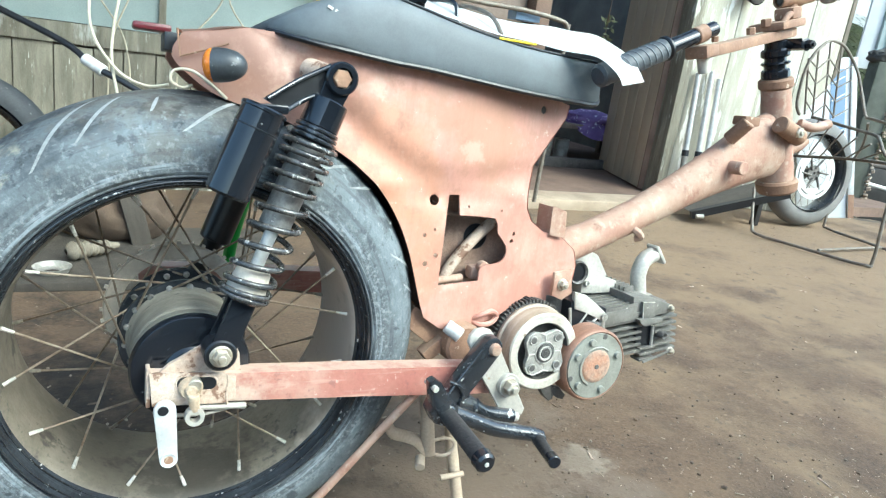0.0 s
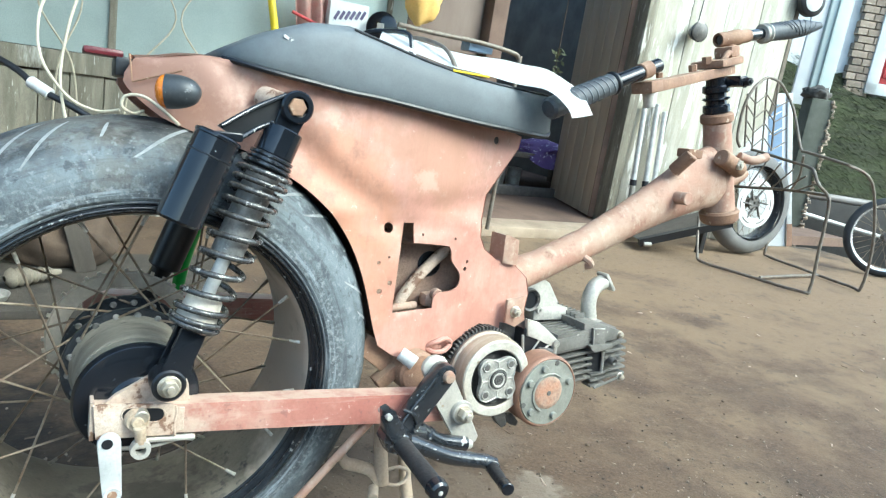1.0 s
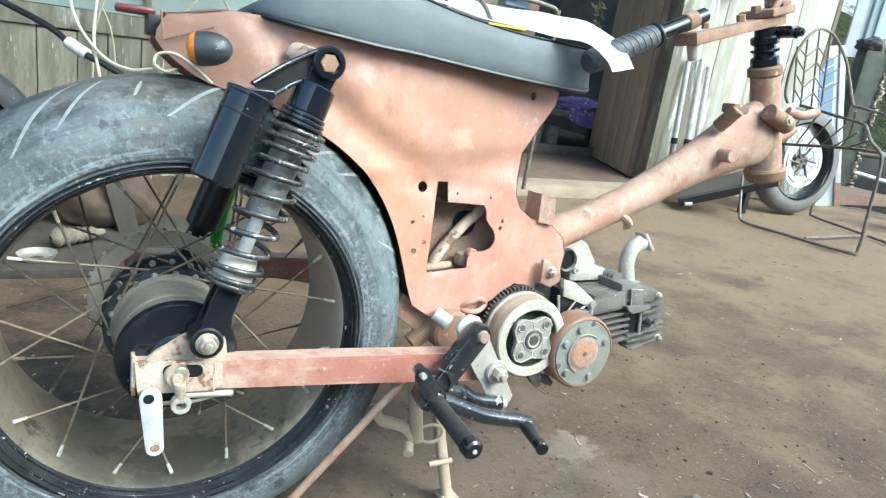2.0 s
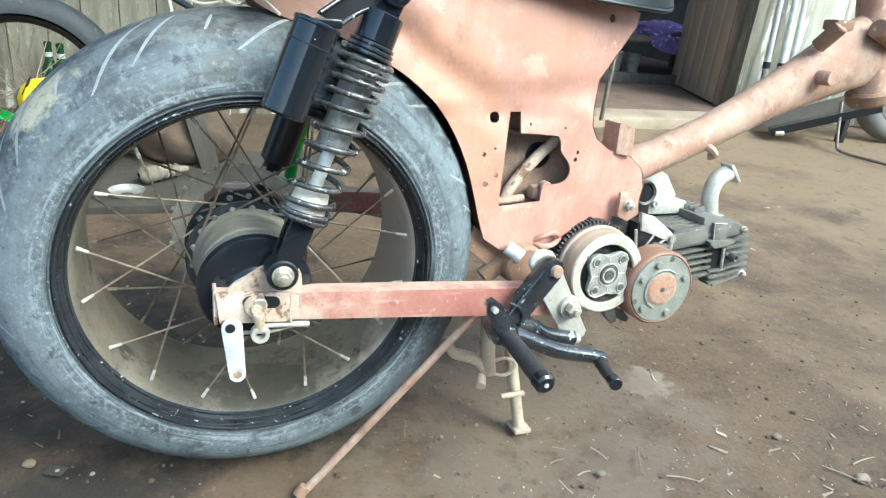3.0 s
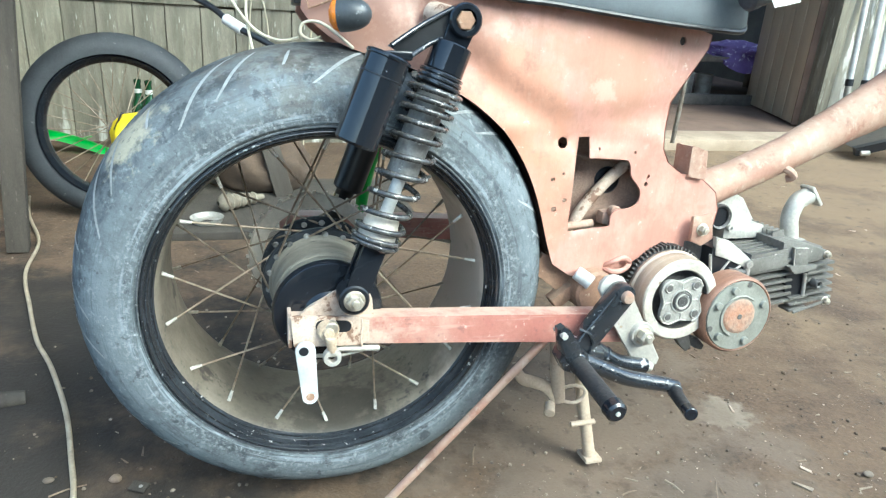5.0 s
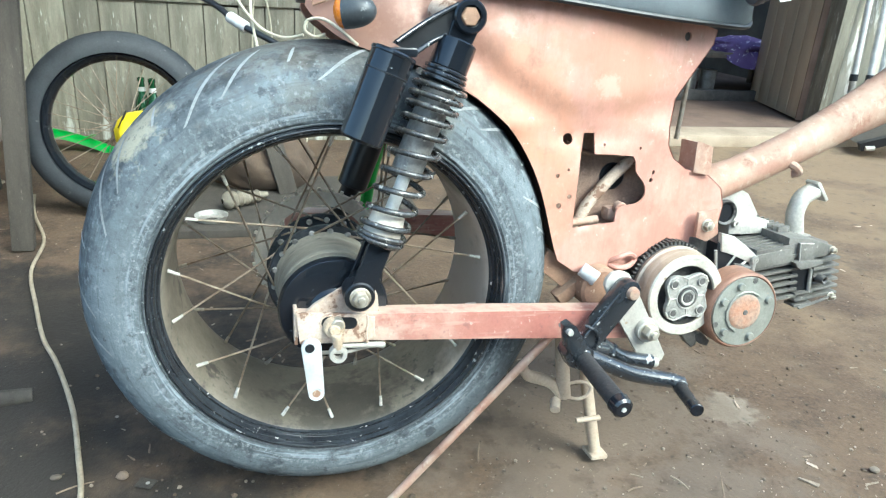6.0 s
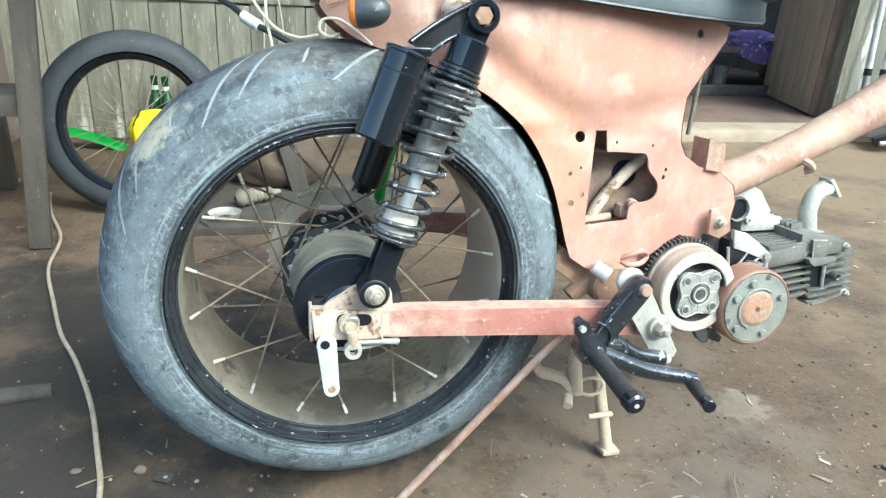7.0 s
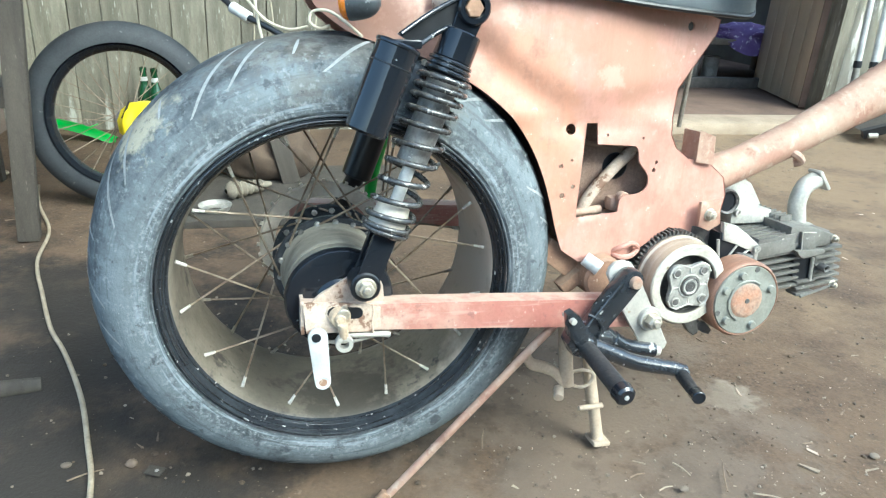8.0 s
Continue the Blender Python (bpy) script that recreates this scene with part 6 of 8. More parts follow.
part("loose_fold", tube(curve_through([(0.106, 0.214, 0.476), (0.086, 0.218, 0.452), (0.074, 0.218, 0.426), (0.077, 0.216, 0.402)], 6), lambda s: 0.010 - 0.005 * s, 8, flat=0.3), GREEN, strap)
paper = bmesh.new()
grid = []
far_edge = curve_through([(0.331, 0.03, 0.811), (0.423, 0.03, 0.804), (0.494, 0.02, 0.801), (0.545, -0.010, 0.797), (0.572, -0.060, 0.788), (0.582, -0.130, 0.757), (0.580, -0.172, 0.720)], 5)
near_edge = curve_through([(0.296, -0.03, 0.789), (0.368, -0.085, 0.764), (0.431, -0.108, 0.757), (0.478, -0.118, 0.752), (0.505, -0.155, 0.744), (0.528, -0.172, 0.726), (0.539, -0.176, 0.711)], 5)
for i, (p, q) in enumerate(zip(far_edge, near_edge)):
    row = []
    for j in range(8):
        v = j / 7
        c = p.lerp(q, v)
        c.z += 0.006 * math.sin(v * math.pi) * (1 - smoothstep(22, 30, i)) + 0.003 * noise.noise((c.x * 16, c.y * 16, 2))
        row.append(paper.verts.new(c))
    grid.append(row)
for a, b in zip(grid, grid[1:]):
    for j in range(7):
        paper.faces.new((a[j], a[j + 1], b[j + 1], b[j]))
bmesh.ops.solidify(paper, geom=list(paper.faces), thickness=0.0012)
sheet = thing("paper_sheet", "crumpled white paper sheet draped over the seat", "paper", LEAN)
part("sheet", paper, PAPER, sheet, smooth=60)
part("edge_strip", box(0.37, -0.118, 0.7525, 0.43, -0.108, 0.7555, 0.001), YELLOW, sheet, "yellow printed edge")

# ---- the shed: walls, doorway, added unseen roof ----
def board(name, x0, y0, z0, x1, y1, z1, material, parent, bevel=0.003, m=None, label=""):
    return part(name, box(x0, y0, z0, x1, y1, z1, bevel, m), material, parent, label)


rnd = random.Random(11)
wall_left = part("wall_left", box(-1.8, 2.34, 0, 1.86, 2.42, 2.6), BEAM)
tagged(wall_left, "shed wall of grey planks below faded green board", "wall", kind="structure")
mesh_plank = {}
x = -1.31
while x < 1.80:
    w_plank = rnd.choice((0.11, 0.125, 0.14))
    key = w_plank
    if key not in mesh_plank:
        me = bpy.data.meshes.new("plank")
        bm = box(0, -0.011, 0, w_plank - 0.004, 0.011, 0.575, 0.0025)
        bm.to_mesh(me)
        bm.free()
        me.materials.append(PLANK)
        mesh_plank[key] = me
    ob = new("plank", mesh_plank[key])
    ob.parent = wall_left
    ob.location = (x, 2.327 + rnd.uniform(-0.003, 0.003), rnd.uniform(-0.01, 0.002))
    x += w_plank
board("rail", -1.31, 2.300, 0.575, 1.84, 2.338, 0.655, PLANK, wall_left, label="grey weathered rail")
board("upper_board", -1.31, 2.322, 0.657, 1.42, 2.338, 2.5, PANEL_GREEN, wall_left, label="faded sea-green upper board")
board("upper_board", 1.424, 2.322, 0.657, 1.84, 2.338, 2.5, PANEL_BROWN, wall_left, label="brown upper board")
for x in (-0.9, 0.10, 1.30):
    board("batten", x, 2.306, 0.657, x + 0.028, 2.321, 2.5, PLANK, wall_left)
door_1 = thing("door_1", "open doorway with a brown boarded door swung inwards", "door")
tagged(door_1, kind="structure")
board("jamb", 1.862, 2.25, 0.0, 1.955, 2.42, 2.3, CONCRETE, door_1, label="pale timber door jamb")
board("jamb", 3.205, 2.54, 0.0, 3.285, 2.66, 2.3, PLANK, door_1, label="grey timber door jamb")
hinge = Matrix.Translation((3.20, 2.67, 0.055)) @ pose(0, 0, 0, 0, 0, 70)
leaf = part("door_leaf", box(0, -0.012, 0, 0.90, 0.012, 2.0, 0.002, m=hinge), DOOR_WOOD, door_1, "brown-grey boarded door leaf")
for k in range(5):
    part("door_board", box(0.006 + 0.179 * k, 0.0125, 0.004, 0.006 + 0.179 * k + 0.172, 0.024, 1.996, 0.003, m=hinge), DOOR_WOOD, leaf)
    part("door_board", box(0.006 + 0.179 * k, -0.024, 0.004, 0.006 + 0.179 * k + 0.172, -0.0125, 1.996, 0.003, m=hinge), DOOR_WOOD, leaf)
part("edge_strip", box(-0.012, -0.03, 0.0, -0.001, 0.03, 2.0, 0.002, m=hinge), CONCRETE, leaf, "pale strip along the door edge")
step = tagged(part("door_step", box(1.80, 2.20, -0.03, 3.24, 2.44, 0.055, 0.012), STEP_STONE), "low pale concrete step below the doorway", "step", kind="structure")
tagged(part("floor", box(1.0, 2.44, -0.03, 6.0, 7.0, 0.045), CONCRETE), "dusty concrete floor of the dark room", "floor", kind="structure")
base = Matrix.Translation((3.29, 2.575, 0)) @ pose(0, 0, 0, 0, 0, -12)
wall_right = tagged(part("wall_right", box(0, 0.012, 0, 1.10, 0.08, 2.6, m=base), BEAM), "flaking whitewashed board wall beside the doorway", "wall", kind="structure")
for k in range(4):
    board("board", 0.276 * k, -0.006 - 0.002 * (k % 2), 0.0, 0.276 * k + 0.272, 0.011, 2.55, WHITEWASH, wall_right, m=base)
board("corner_strip", 1.102, -0.012, 0, 1.135, 0.08, 2.6, BEAM, wall_right, m=base)
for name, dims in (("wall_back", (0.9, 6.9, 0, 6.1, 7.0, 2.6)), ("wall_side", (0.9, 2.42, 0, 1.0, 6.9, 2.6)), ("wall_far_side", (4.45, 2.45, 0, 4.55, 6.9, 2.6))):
    tagged(part(name, box(*dims), DARK_WALL), "dark wall inside the shed room", "wall", kind="structure")
tagged(part("lintel", box(1.86, 2.40, 2.3, 3.30, 2.62, 2.6), BEAM), "timber lintel over the doorway", "lintel", kind="structure")
# Roof out of view, added for shading; its front edge sets how far.
ceiling = bmesh.new()
rows = []
for i in range(121):
    x = -1.8 + 4.9 * i / 120
    rows.append([ceiling.verts.new((x, y, 2.62 + 0.02 * math.sin(x * 50) - 0.05 * (y - 2.4) * (1 if y < 2.4 else 0) * -1)) for y in (0.35 if x < 1.9 else 2.15, 2.4, 7.1)])
for a, b in zip(rows, rows[1:]):
    for k in range(2):
        ceiling.faces.new((a[k], a[k + 1], b[k + 1], b[k]))
bmesh.ops.solidify(ceiling, geom=list(ceiling.faces), thickness=0.004)
tagged(part("ceiling", ceiling, ROOF_TIN), "unseen corrugated tin roof added to shade the shed front", "roof", kind="structure")
# Wall out of view, added to block sky light from the left.
tagged(part("wall_end", box(-1.20, 0.55, 0, -1.10, 2.30, 2.6), PANEL_BROWN), "unseen end wall added to shade the left side", "wall", kind="structure")

# Unseen fence, added to darken reflections and hold back low sky light.
tagged(part("wall_opposite", box(-0.6, -3.3, 0, 6.5, -3.2, 2.2), BEAM), "unseen dark timber fence added to darken reflections", "fence", kind="structure")

# ---- left side: bench, spare wheel, oddments ----
bench = thing("bench", "weathered timber bench with splayed legs, coloured darker for shade", "bench")
m = Matrix.Translation((-0.69, 1.02, 0)) @ pose(0, 0, 0, 0, 4.5, 8)
part("leg", box(-0.026, -0.022, 0, 0.026, 0.022, 0.72, 0.004, m=m), DARKENED_WOOD, bench)
part("rail", box(-1.06, 1.02, 0.345, -0.68, 1.06, 0.398, 0.004), DARKENED_WOOD, bench)
part("leg", box(-1.09, 1.0, 0, -1.045, 1.05, 0.72, 0.004), DARKENED_WOOD, bench)
part("top", box(-1.09, 0.92, 0.72, -0.55, 1.35, 0.755, 0.005), DARKENED_WOOD, bench)
part("shelf", box(-1.04, 1.06, 0.36, -0.72, 1.32, 0.38, 0.003), DARKENED_WOOD, bench)
panel = thing("blue_panel", "faded blue painted board leaning behind the bench", "panel")
part("sheet", box(-1.09, 1.55, 0.42, -0.90, 1.58, 1.45, 0.004), BLUE, panel)
# Board added only to make the panel's lower part dark.
part("lower_board", box(-1.09, 1.545, 0.0, -0.90, 1.585, 0.418, 0.004), DARKENED_WOOD, panel, "dark board added over the panel's lower part")
cable = thing("power_cable", "dirty cream power cable snaking over the dirt", "cable")
line = [(-1.08, 1.62), (-0.98, 1.66), (-0.91, 1.63), (-0.96, 1.56), (-1.06, 1.50)]
part("loop", tube(curve_through([(x, y, 0.008) for x, y in line], 6), 0.0048, 8), CABLE, cable)
line = [(-0.78, 1.48), (-0.73, 1.28), (-0.655, 1.07), (-0.63, 0.85), (-0.57, 0.65), (-0.52, 0.50), (-0.47, 0.39), (-0.41, 0.23), (-0.375, 0.10), (-0.352, 0.0), (-0.34, -0.14), (-0.35, -0.35)]
part("run", tube(curve_through([(x, y, 0.006 + 0.003 * math.sin(i * 2.1)) for i, (x, y) in enumerate(line)], 7), 0.0044, 10), CABLE, cable)


def spoked_wheel(name, label, m, R, sec, rim_mat, tyre_mat, spokes=28, hub_r=0.035, disc=None):
    """A loose wheel round the local y axis."""
    w = thing(name, label, "wheel", m)
    prof = [(R - 1.75 * sec + 0.55 * sec, -0.55 * sec)]
    for k in range(15):
        a = -math.pi / 2 * 1.15 + k / 14 * math.pi * 1.15
        prof.append((R - sec + sec * math.cos(a), 0.92 * sec * math.sin(a)))
    prof.append((R - 1.75 * sec + 0.55 * sec, 0.55 * sec))
    tyre = part("tyre", lathe(prof, 80), tyre_mat, w)
    r = R - 1.55 * sec
    part("rim", lathe([(r + 0.010, -0.6 * sec), (r + 0.016, -0.66 * sec), (r + 0.010, -0.72 * sec), (r + 0.002, -0.5 * sec), (r - 0.006, -0.25 * sec), (r - 0.006, 0.25 * sec), (r + 0.002, 0.5 * sec), (r + 0.010, 0.72 * sec), (r + 0.016, 0.66 * sec)], 80), rim_mat, w)
    part("hub", lathe([(0.008, -0.045), (hub_r, -0.045), (hub_r, -0.038), (hub_r * 0.6, -0.034), (hub_r * 0.6, 0.034), (hub_r, 0.038), (hub_r, 0.045), (0.008, 0.045)], 32), DARK_ENGINE, w)
    for k in range(spokes):
        a = k / spokes * math.tau
        s = 1 if k % 2 else -1
        t = a + s * radians(40) * (1 if (k // 2) % 2 else -1)
        part("spoke", rod((hub_r * 0.9 * math.cos(t), s * 0.040, hub_r * 0.9 * math.sin(t)), ((r - 0.004) * math.cos(a), 0, (r - 0.004) * math.sin(a)), 0.0014, seg=6), SPOKE, w)
    if disc:
        bm = lathe([(disc * 0.60, -0.056), (disc, -0.056), (disc, -0.052), (disc * 0.60, -0.052), (disc * 0.60, -0.056)], 60)
        d = part("brake_disc", bm, WHITE_STEEL, w, "bright slotted brake disc")
        for k in range(6):
            a = k / 6 * math.tau
            part("disc_slot", tube([(disc * 0.83 * math.cos(a + b * 0.09), -0.0565, disc * 0.83 * math.sin(a + b * 0.09)) for b in range(-3, 4)], 0.005, 6, flat=0.5), DARK_ENGINE, d)
            part("disc_arm", rod((disc * 0.70 * math.cos(a), -0.053, disc * 0.70 * math.sin(a)), (0.03 * math.cos(a + 0.4), -0.05, 0.03 * math.sin(a + 0.4)), 0.007, seg=8), DARK_ENGINE, d)
    return w


spoked_wheel("spare_wheel", "spare motorcycle wheel with black rim leaning against the wall", Matrix.Translation((-0.472, 1.33, 0.262)) @ pose(0, 0, 0, -8, 0, 4), 0.272, 0.050, BLACK_GLOSS, RUBBER_OLD, 32, 0.022)
for x, y in ((-0.535, 2.20), (-0.490, 2.17), (-0.395, 2.24)):
    bottle = thing("glass_bottle", "dark green glass bottle standing by the wall", "bottle", Matrix.Translation((x, y, 0)), "green bottles")
    bm = bmesh.new()
    prof = [(0.001, 0.003), (0.028, 0.0), (0.031, 0.004), (0.031, 0.16), (0.027, 0.185), (0.015, 0.215), (0.0125, 0.265), (0.0145, 0.268), (0.0145, 0.280), (0.009, 0.282)]
    lathe([(r, z) for r, z in prof], 28, bm=bm)
    bmesh.ops.transform(bm, matrix=Matrix.Rotation(radians(90), 4, "X"), verts=bm.verts)
    part("glass", bm, GLASS_GREEN, bottle)
    part("label", rod((0, 0, 0.225), (0, 0, 0.245), 0.0148, 0.0140, 20), WHITE_STEEL, bottle, "white neck label")
toy = thing("plastic_toy", "bright yellow and white plastic toy hung on the wheel hub", "toy", Matrix.Translation((-0.402, 1.235, 0.150)) @ pose(0, 0, 0, -8) @ Matrix.Scale(0.84, 4))
bm = bmesh.new()
rings = []
for z, r in ((0.0, 0.055), (0.02, 0.068), (0.07, 0.070), (0.09, 0.066)):
    rings.append([bm.verts.new((r * math.cos(k / 40 * math.tau), r * math.sin(k / 40 * math.tau), z)) for k in range(40)])
for p, q in zip(rings, rings[1:]):
    for i in range(40):
        bm.faces.new((p[i], p[(i + 1) % 40], q[(i + 1) % 40], q[i]))
bm.faces.new(rings[0][::-1])
part("base", bm, WHITE_STEEL, toy, "white plastic base")
bm = bmesh.new()
rings = []
for z, r in ((0.085, 0.074), (0.10, 0.088), (0.14, 0.092), (0.175, 0.078), (0.20, 0.05), (0.207, 0.01)):
    rings.append([bm.verts.new(((r * (1 + 0.06 * math.cos(k * 2 * math.pi / 8))) * math.cos(k / 64 * math.tau), (r * (1 + 0.06 * math.cos(k * 2 * math.pi / 8))) * math.sin(k / 64 * math.tau), z)) for k in range(64)])
for p, q in zip(rings, rings[1:]):
    for i in range(64):
        bm.faces.new((p[i], p[(i + 1) % 64], q[(i + 1) % 64], q[i]))
bm.faces.new(rings[-1])
bm.faces.new(rings[0][::-1])
part("dome", bm, YELLOW, toy, "yellow scalloped dome")
for k in range(9):
    a = math.tau * k / 9 + 0.3
    z = 0.135 + 0.035 * (k % 2)
    part("dark_fleck", rod((0.089 * math.cos(a), 0.089 * math.sin(a), z - 0.02), (0.070 * math.cos(a + 0.2), 0.070 * math.sin(a + 0.2), z + 0.035), 0.005, 0.003, 6), BLACK_PLASTIC, toy)
fender = thing("green_mudguard", "bright green plastic mudguard lying on the dirt", "mudguard", Matrix.Translation((-0.84, 2.12, 0.005)))
bm = bmesh.new()
rows = []
for k in range(25):
    t = k / 24
    x = -0.17 + 0.36 * t
    z = 0.055 + 0.045 * math.sin(math.pi * (0.25 + 0.75 * t)) - 0.05 * t
    rows.append([bm.verts.new((x, 0.045 * math.sin(a), z + 0.03 * math.cos(a) - 0.03)) for a in [-1.4 + 2.8 * j / 8 for j in range(9)]])
for a, b in zip(rows, rows[1:]):
    for j in range(8):
        bm.faces.new((a[j], a[j + 1], b[j + 1], b[j]))
bmesh.ops.solidify(bm, geom=list(bm.faces), thickness=0.003)
part("shell", bm, GREEN, fender)
for x in (-0.10, 0.0, 0.10):
    part("rib", rod((x, -0.03, 0.06 - 0.1 * abs(x)), (x + 0.02, 0.03, 0.06 - 0.1 * abs(x)), 0.004, seg=6), GREEN, fender)
boot = thing("rubber_bellows", "grey ribbed rubber bellows lying on a board", "part", Matrix.Translation((-0.135, 1.27, 0.050)) @ pose(0, 0, 0, 0, 0, -62) @ Matrix.Scale(0.70, 4))
bm = bmesh.new()
lathe([(0.012, -0.10)] + [(0.034 + 0.009 * (k % 2) - 0.0012 * k, -0.085 + 0.014 * k) for k in range(12)] + [(0.016, 0.09), (0.012, 0.12)], 28, bm=bm)
part("bellows", bm, GRIME_TAN, boot)
dish = thing("metal_dish", "small bright metal dish lying on a board", "dish", Matrix.Translation((-0.226, 1.15, 0.022)))
bm = bmesh.new()
lathe([(0.02, 0.002), (0.038, 0.004), (0.046, 0.016), (0.049, 0.016), (0.041, 0.0), (0.02, -0.001)], 32, bm=bm)
bmesh.ops.transform(bm, matrix=Matrix.Rotation(radians(90), 4, "X"), verts=bm.verts)
part("bowl", bm, ALLOY, dish)
slab = thing("timber_board", "dark timber board lying on the dirt with oddments on it", "board")
part("board", box(-0.42, 1.06, -0.004, 0.42, 1.62, 0.020, 0.003), DARKENED_WOOD, slab)
sack = thing("brown_sack", "brown crumpled sack on the board", "sack", Matrix.Translation((-0.05, 1.50, 0.0)))
bm = bmesh.new()
bmesh.ops.create_icosphere(bm, subdivisions=4, radius=1.0)
for v in bm.verts:
    n = noise.noise(v.co * 1.7) * 0.22 + noise.noise(v.co * 4.0) * 0.09
    v.co = Vector((v.co.x * 0.17, v.co.y * 0.09, max(v.co.z * 0.105 + 0.10, 0.02))) * (1 + n)
part("bag", bm, surface("brown_sackcloth", (0.085, 0.057, 0.036), (0.048, 0.033, 0.022), 0.9, scale=9, grain=0.12, bump=0.3), sack, smooth=80)
post = thing("timber_post", "short leaning timber offcut on the board", "timber", Matrix.Translation((0.01, 1.42, 0.018)) @ pose(0, 0, 0, -6, -14, 10))
part("offcut", box(-0.03, -0.02, 0, 0.03, 0.02, 0.20, 0.004), DARKENED_WOOD, post)
lead = thing("black_hose", "black hose with a pale joint hanging behind the wheel", "hose")
part("hose", tube(curve_through([(-0.70, 1.10, 0.762), (-0.50, 0.98, 0.764), (-0.20, 0.74, 0.665), (-0.12, 0.66, 0.618), (-0.06, 0.62, 0.592), (0.02, 0.58, 0.55)], 6), 0.0065, 10), BLACK_PLASTIC, lead)
part("joint", rod((-0.135, 0.675, 0.628), (-0.10, 0.648, 0.609), 0.0115), WHITE_STEEL, lead)

# ---- things along the shed wall ----
sign = thing("white_box", "white cardboard box with slanted dark lettering bars", "box")
part("carton", box(0.965, 2.17, 0.66, 1.15, 2.29, 1.055, 0.004), WHITE_BOARD, sign)
INK = surface("violet_ink", (0.10, 0.085, 0.16), (0.07, 0.06, 0.12), 0.6, scale=20)
for k in range(6):
    part("lettering_bar", box(-0.0065, -0.002, -0.021, 0.0065, 0.001, 0.021, 0.0, m=Matrix.Translation((0.998 + 0.025 * k, 2.167, 0.990 + 0.004 * k)) @ pose(0, 0, 0, 0, 26, 0)), INK, sign)
mirror = thing("round_mirror", "round black mirror shell standing on the rail", "mirror", Matrix.Translation((1.193, 2.10, 0.968)) @ pose(0, 0, 0, 0, 0, -38))
part("shell", lathe([(0.002, -0.012), (0.062, -0.012), (0.073, -0.006), (0.073, 0.004), (0.055, 0.018), (0.002, 0.024)], 32), BLACK_GLOSS, mirror)
part("clip", box(-0.02, -0.02, -0.012, 0.012, -0.012, 0.02, 0.002), ALLOY_BRIGHT, mirror)
part("stem", tube([(-0.03, 0, 0.05), (-0.05, 0, -0.05), (-0.052, 0, -0.30)], 0.004, 8), BLACK_GLOSS, mirror)
bag = thing("plastic_bag", "amber plastic bag hanging on the wall", "bag", Matrix.Translation((1.43, 2.20, 1.17)))
bm = bmesh.new()
bmesh.ops.create_icosphere(bm, subdivisions=4, radius=1.0)
for v in bm.verts:
    n = noise.noise(v.co * 2.2 + Vector((3, 1, 0))) * 0.16 + noise.noise(v.co * 6.0) * 0.05
    v.co = Vector((v.co.x * 0.092, v.co.y * 0.06, v.co.z * 0.145)) * (1 + n)
part("bag_body", bm, AMBER_BAG, bag, smooth=60)
stick = thing("yellow_pole", "bright yellow pole leaning on the wall", "pole")
part("pole", rod((0.90, 2.10, 0.02), (0.68, 2.28, 1.25), 0.017), YELLOW, stick)
rag = thing("pink_rag", "pink rag with red hem hung on the rail", "cloth")
bm = bmesh.new()
rows = []
for i in range(13):
    rows.append([bm.verts.new((0.80 + 0.014 * i + 0.004 * j, 2.20 + 0.02 * math.sin(i * 1.3) + 0.01 * noise.noise((i, j, 3)), 1.12 - 0.028 * j - 0.006 * i)) for j in range(9)])
for a, b in zip(rows, rows[1:]):
    for j in range(8):
        bm.faces.new((a[j], a[j + 1], b[j + 1], b[j]))
bmesh.ops.solidify(bm, geom=list(bm.faces), thickness=0.003)
part("rag_cloth", bm, surface("pink_cloth", (0.60, 0.45, 0.40), (0.56, 0.30, 0.26), 0.9, scale=12, grain=0.08), rag, smooth=80)
part("hem", rod((0.795, 2.16, 0.966), (0.975, 2.16, 0.915), 0.007), RED_PAINT, rag)
rack2 = thing("tube_rail", "grey tube rail with a pale blue box on it", "rail")
part("tube", tube(curve_through([(1.30, 2.16, 1.005), (1.50, 2.15, 1.00), (1.72, 2.14, 1.00), (1.92, 2.13, 0.985), (1.985, 2.13, 0.96), (1.99, 2.13, 0.88), (1.98, 2.14, 0.05)], 6), 0.012, 10), RACK_STEEL, rack2)
part("box", box(1.70, 2.16, 0.955, 1.84, 2.245, 1.0, 0.004), BLUE, rack2)
part("white_bundle", box(1.22, 2.12, 0.66, 1.40, 2.25, 0.90, 0.02), WHITE_BOARD, rack2)
# leads hanging from above on the left
for k, (x, dx) in enumerate(((-0.10, 0.05), (-0.03, -0.03), (0.42, 0.06), (0.28, -0.06))):
    lead = thing("hanging_wire", "cream wire hanging down the wall", "wire", group="hanging wires")
    part("wire", tube(curve_through([(x, 2.325, 1.5), (x + dx, 2.26, 1.1), (x - dx, 2.23, 0.85), (x + dx * 1.4, 2.22, 0.62), (x + dx * 2, 2.24, 0.35), (x + dx * 2.4, 2.26, 0.0)], 7), 0.0038, 7), WIRE, lead)
# inside the room
table = thing("low_table", "dark low table with clutter inside the doorway", "table")
part("top", box(2.6, 3.55, 0.33, 4.3, 4.5, 0.37, 0.006), BEAM, table)
part("rail", box(2.5, 3.40, 0.045, 4.3, 3.46, 0.12, 0.006), DARK_ENGINE, table)
for x in (2.65, 4.2):
    for y in (3.58, 4.42):
        part("leg", box(x, y, 0.045, x + 0.06, y + 0.06, 0.33, 0.004), BEAM, table)
cloth = thing("spotted_cloth", "purple cloth with pale spots heaped on the table", "cloth")
bm = bmesh.new()
bmesh.ops.create_icosphere(bm, subdivisions=4, radius=1.0)
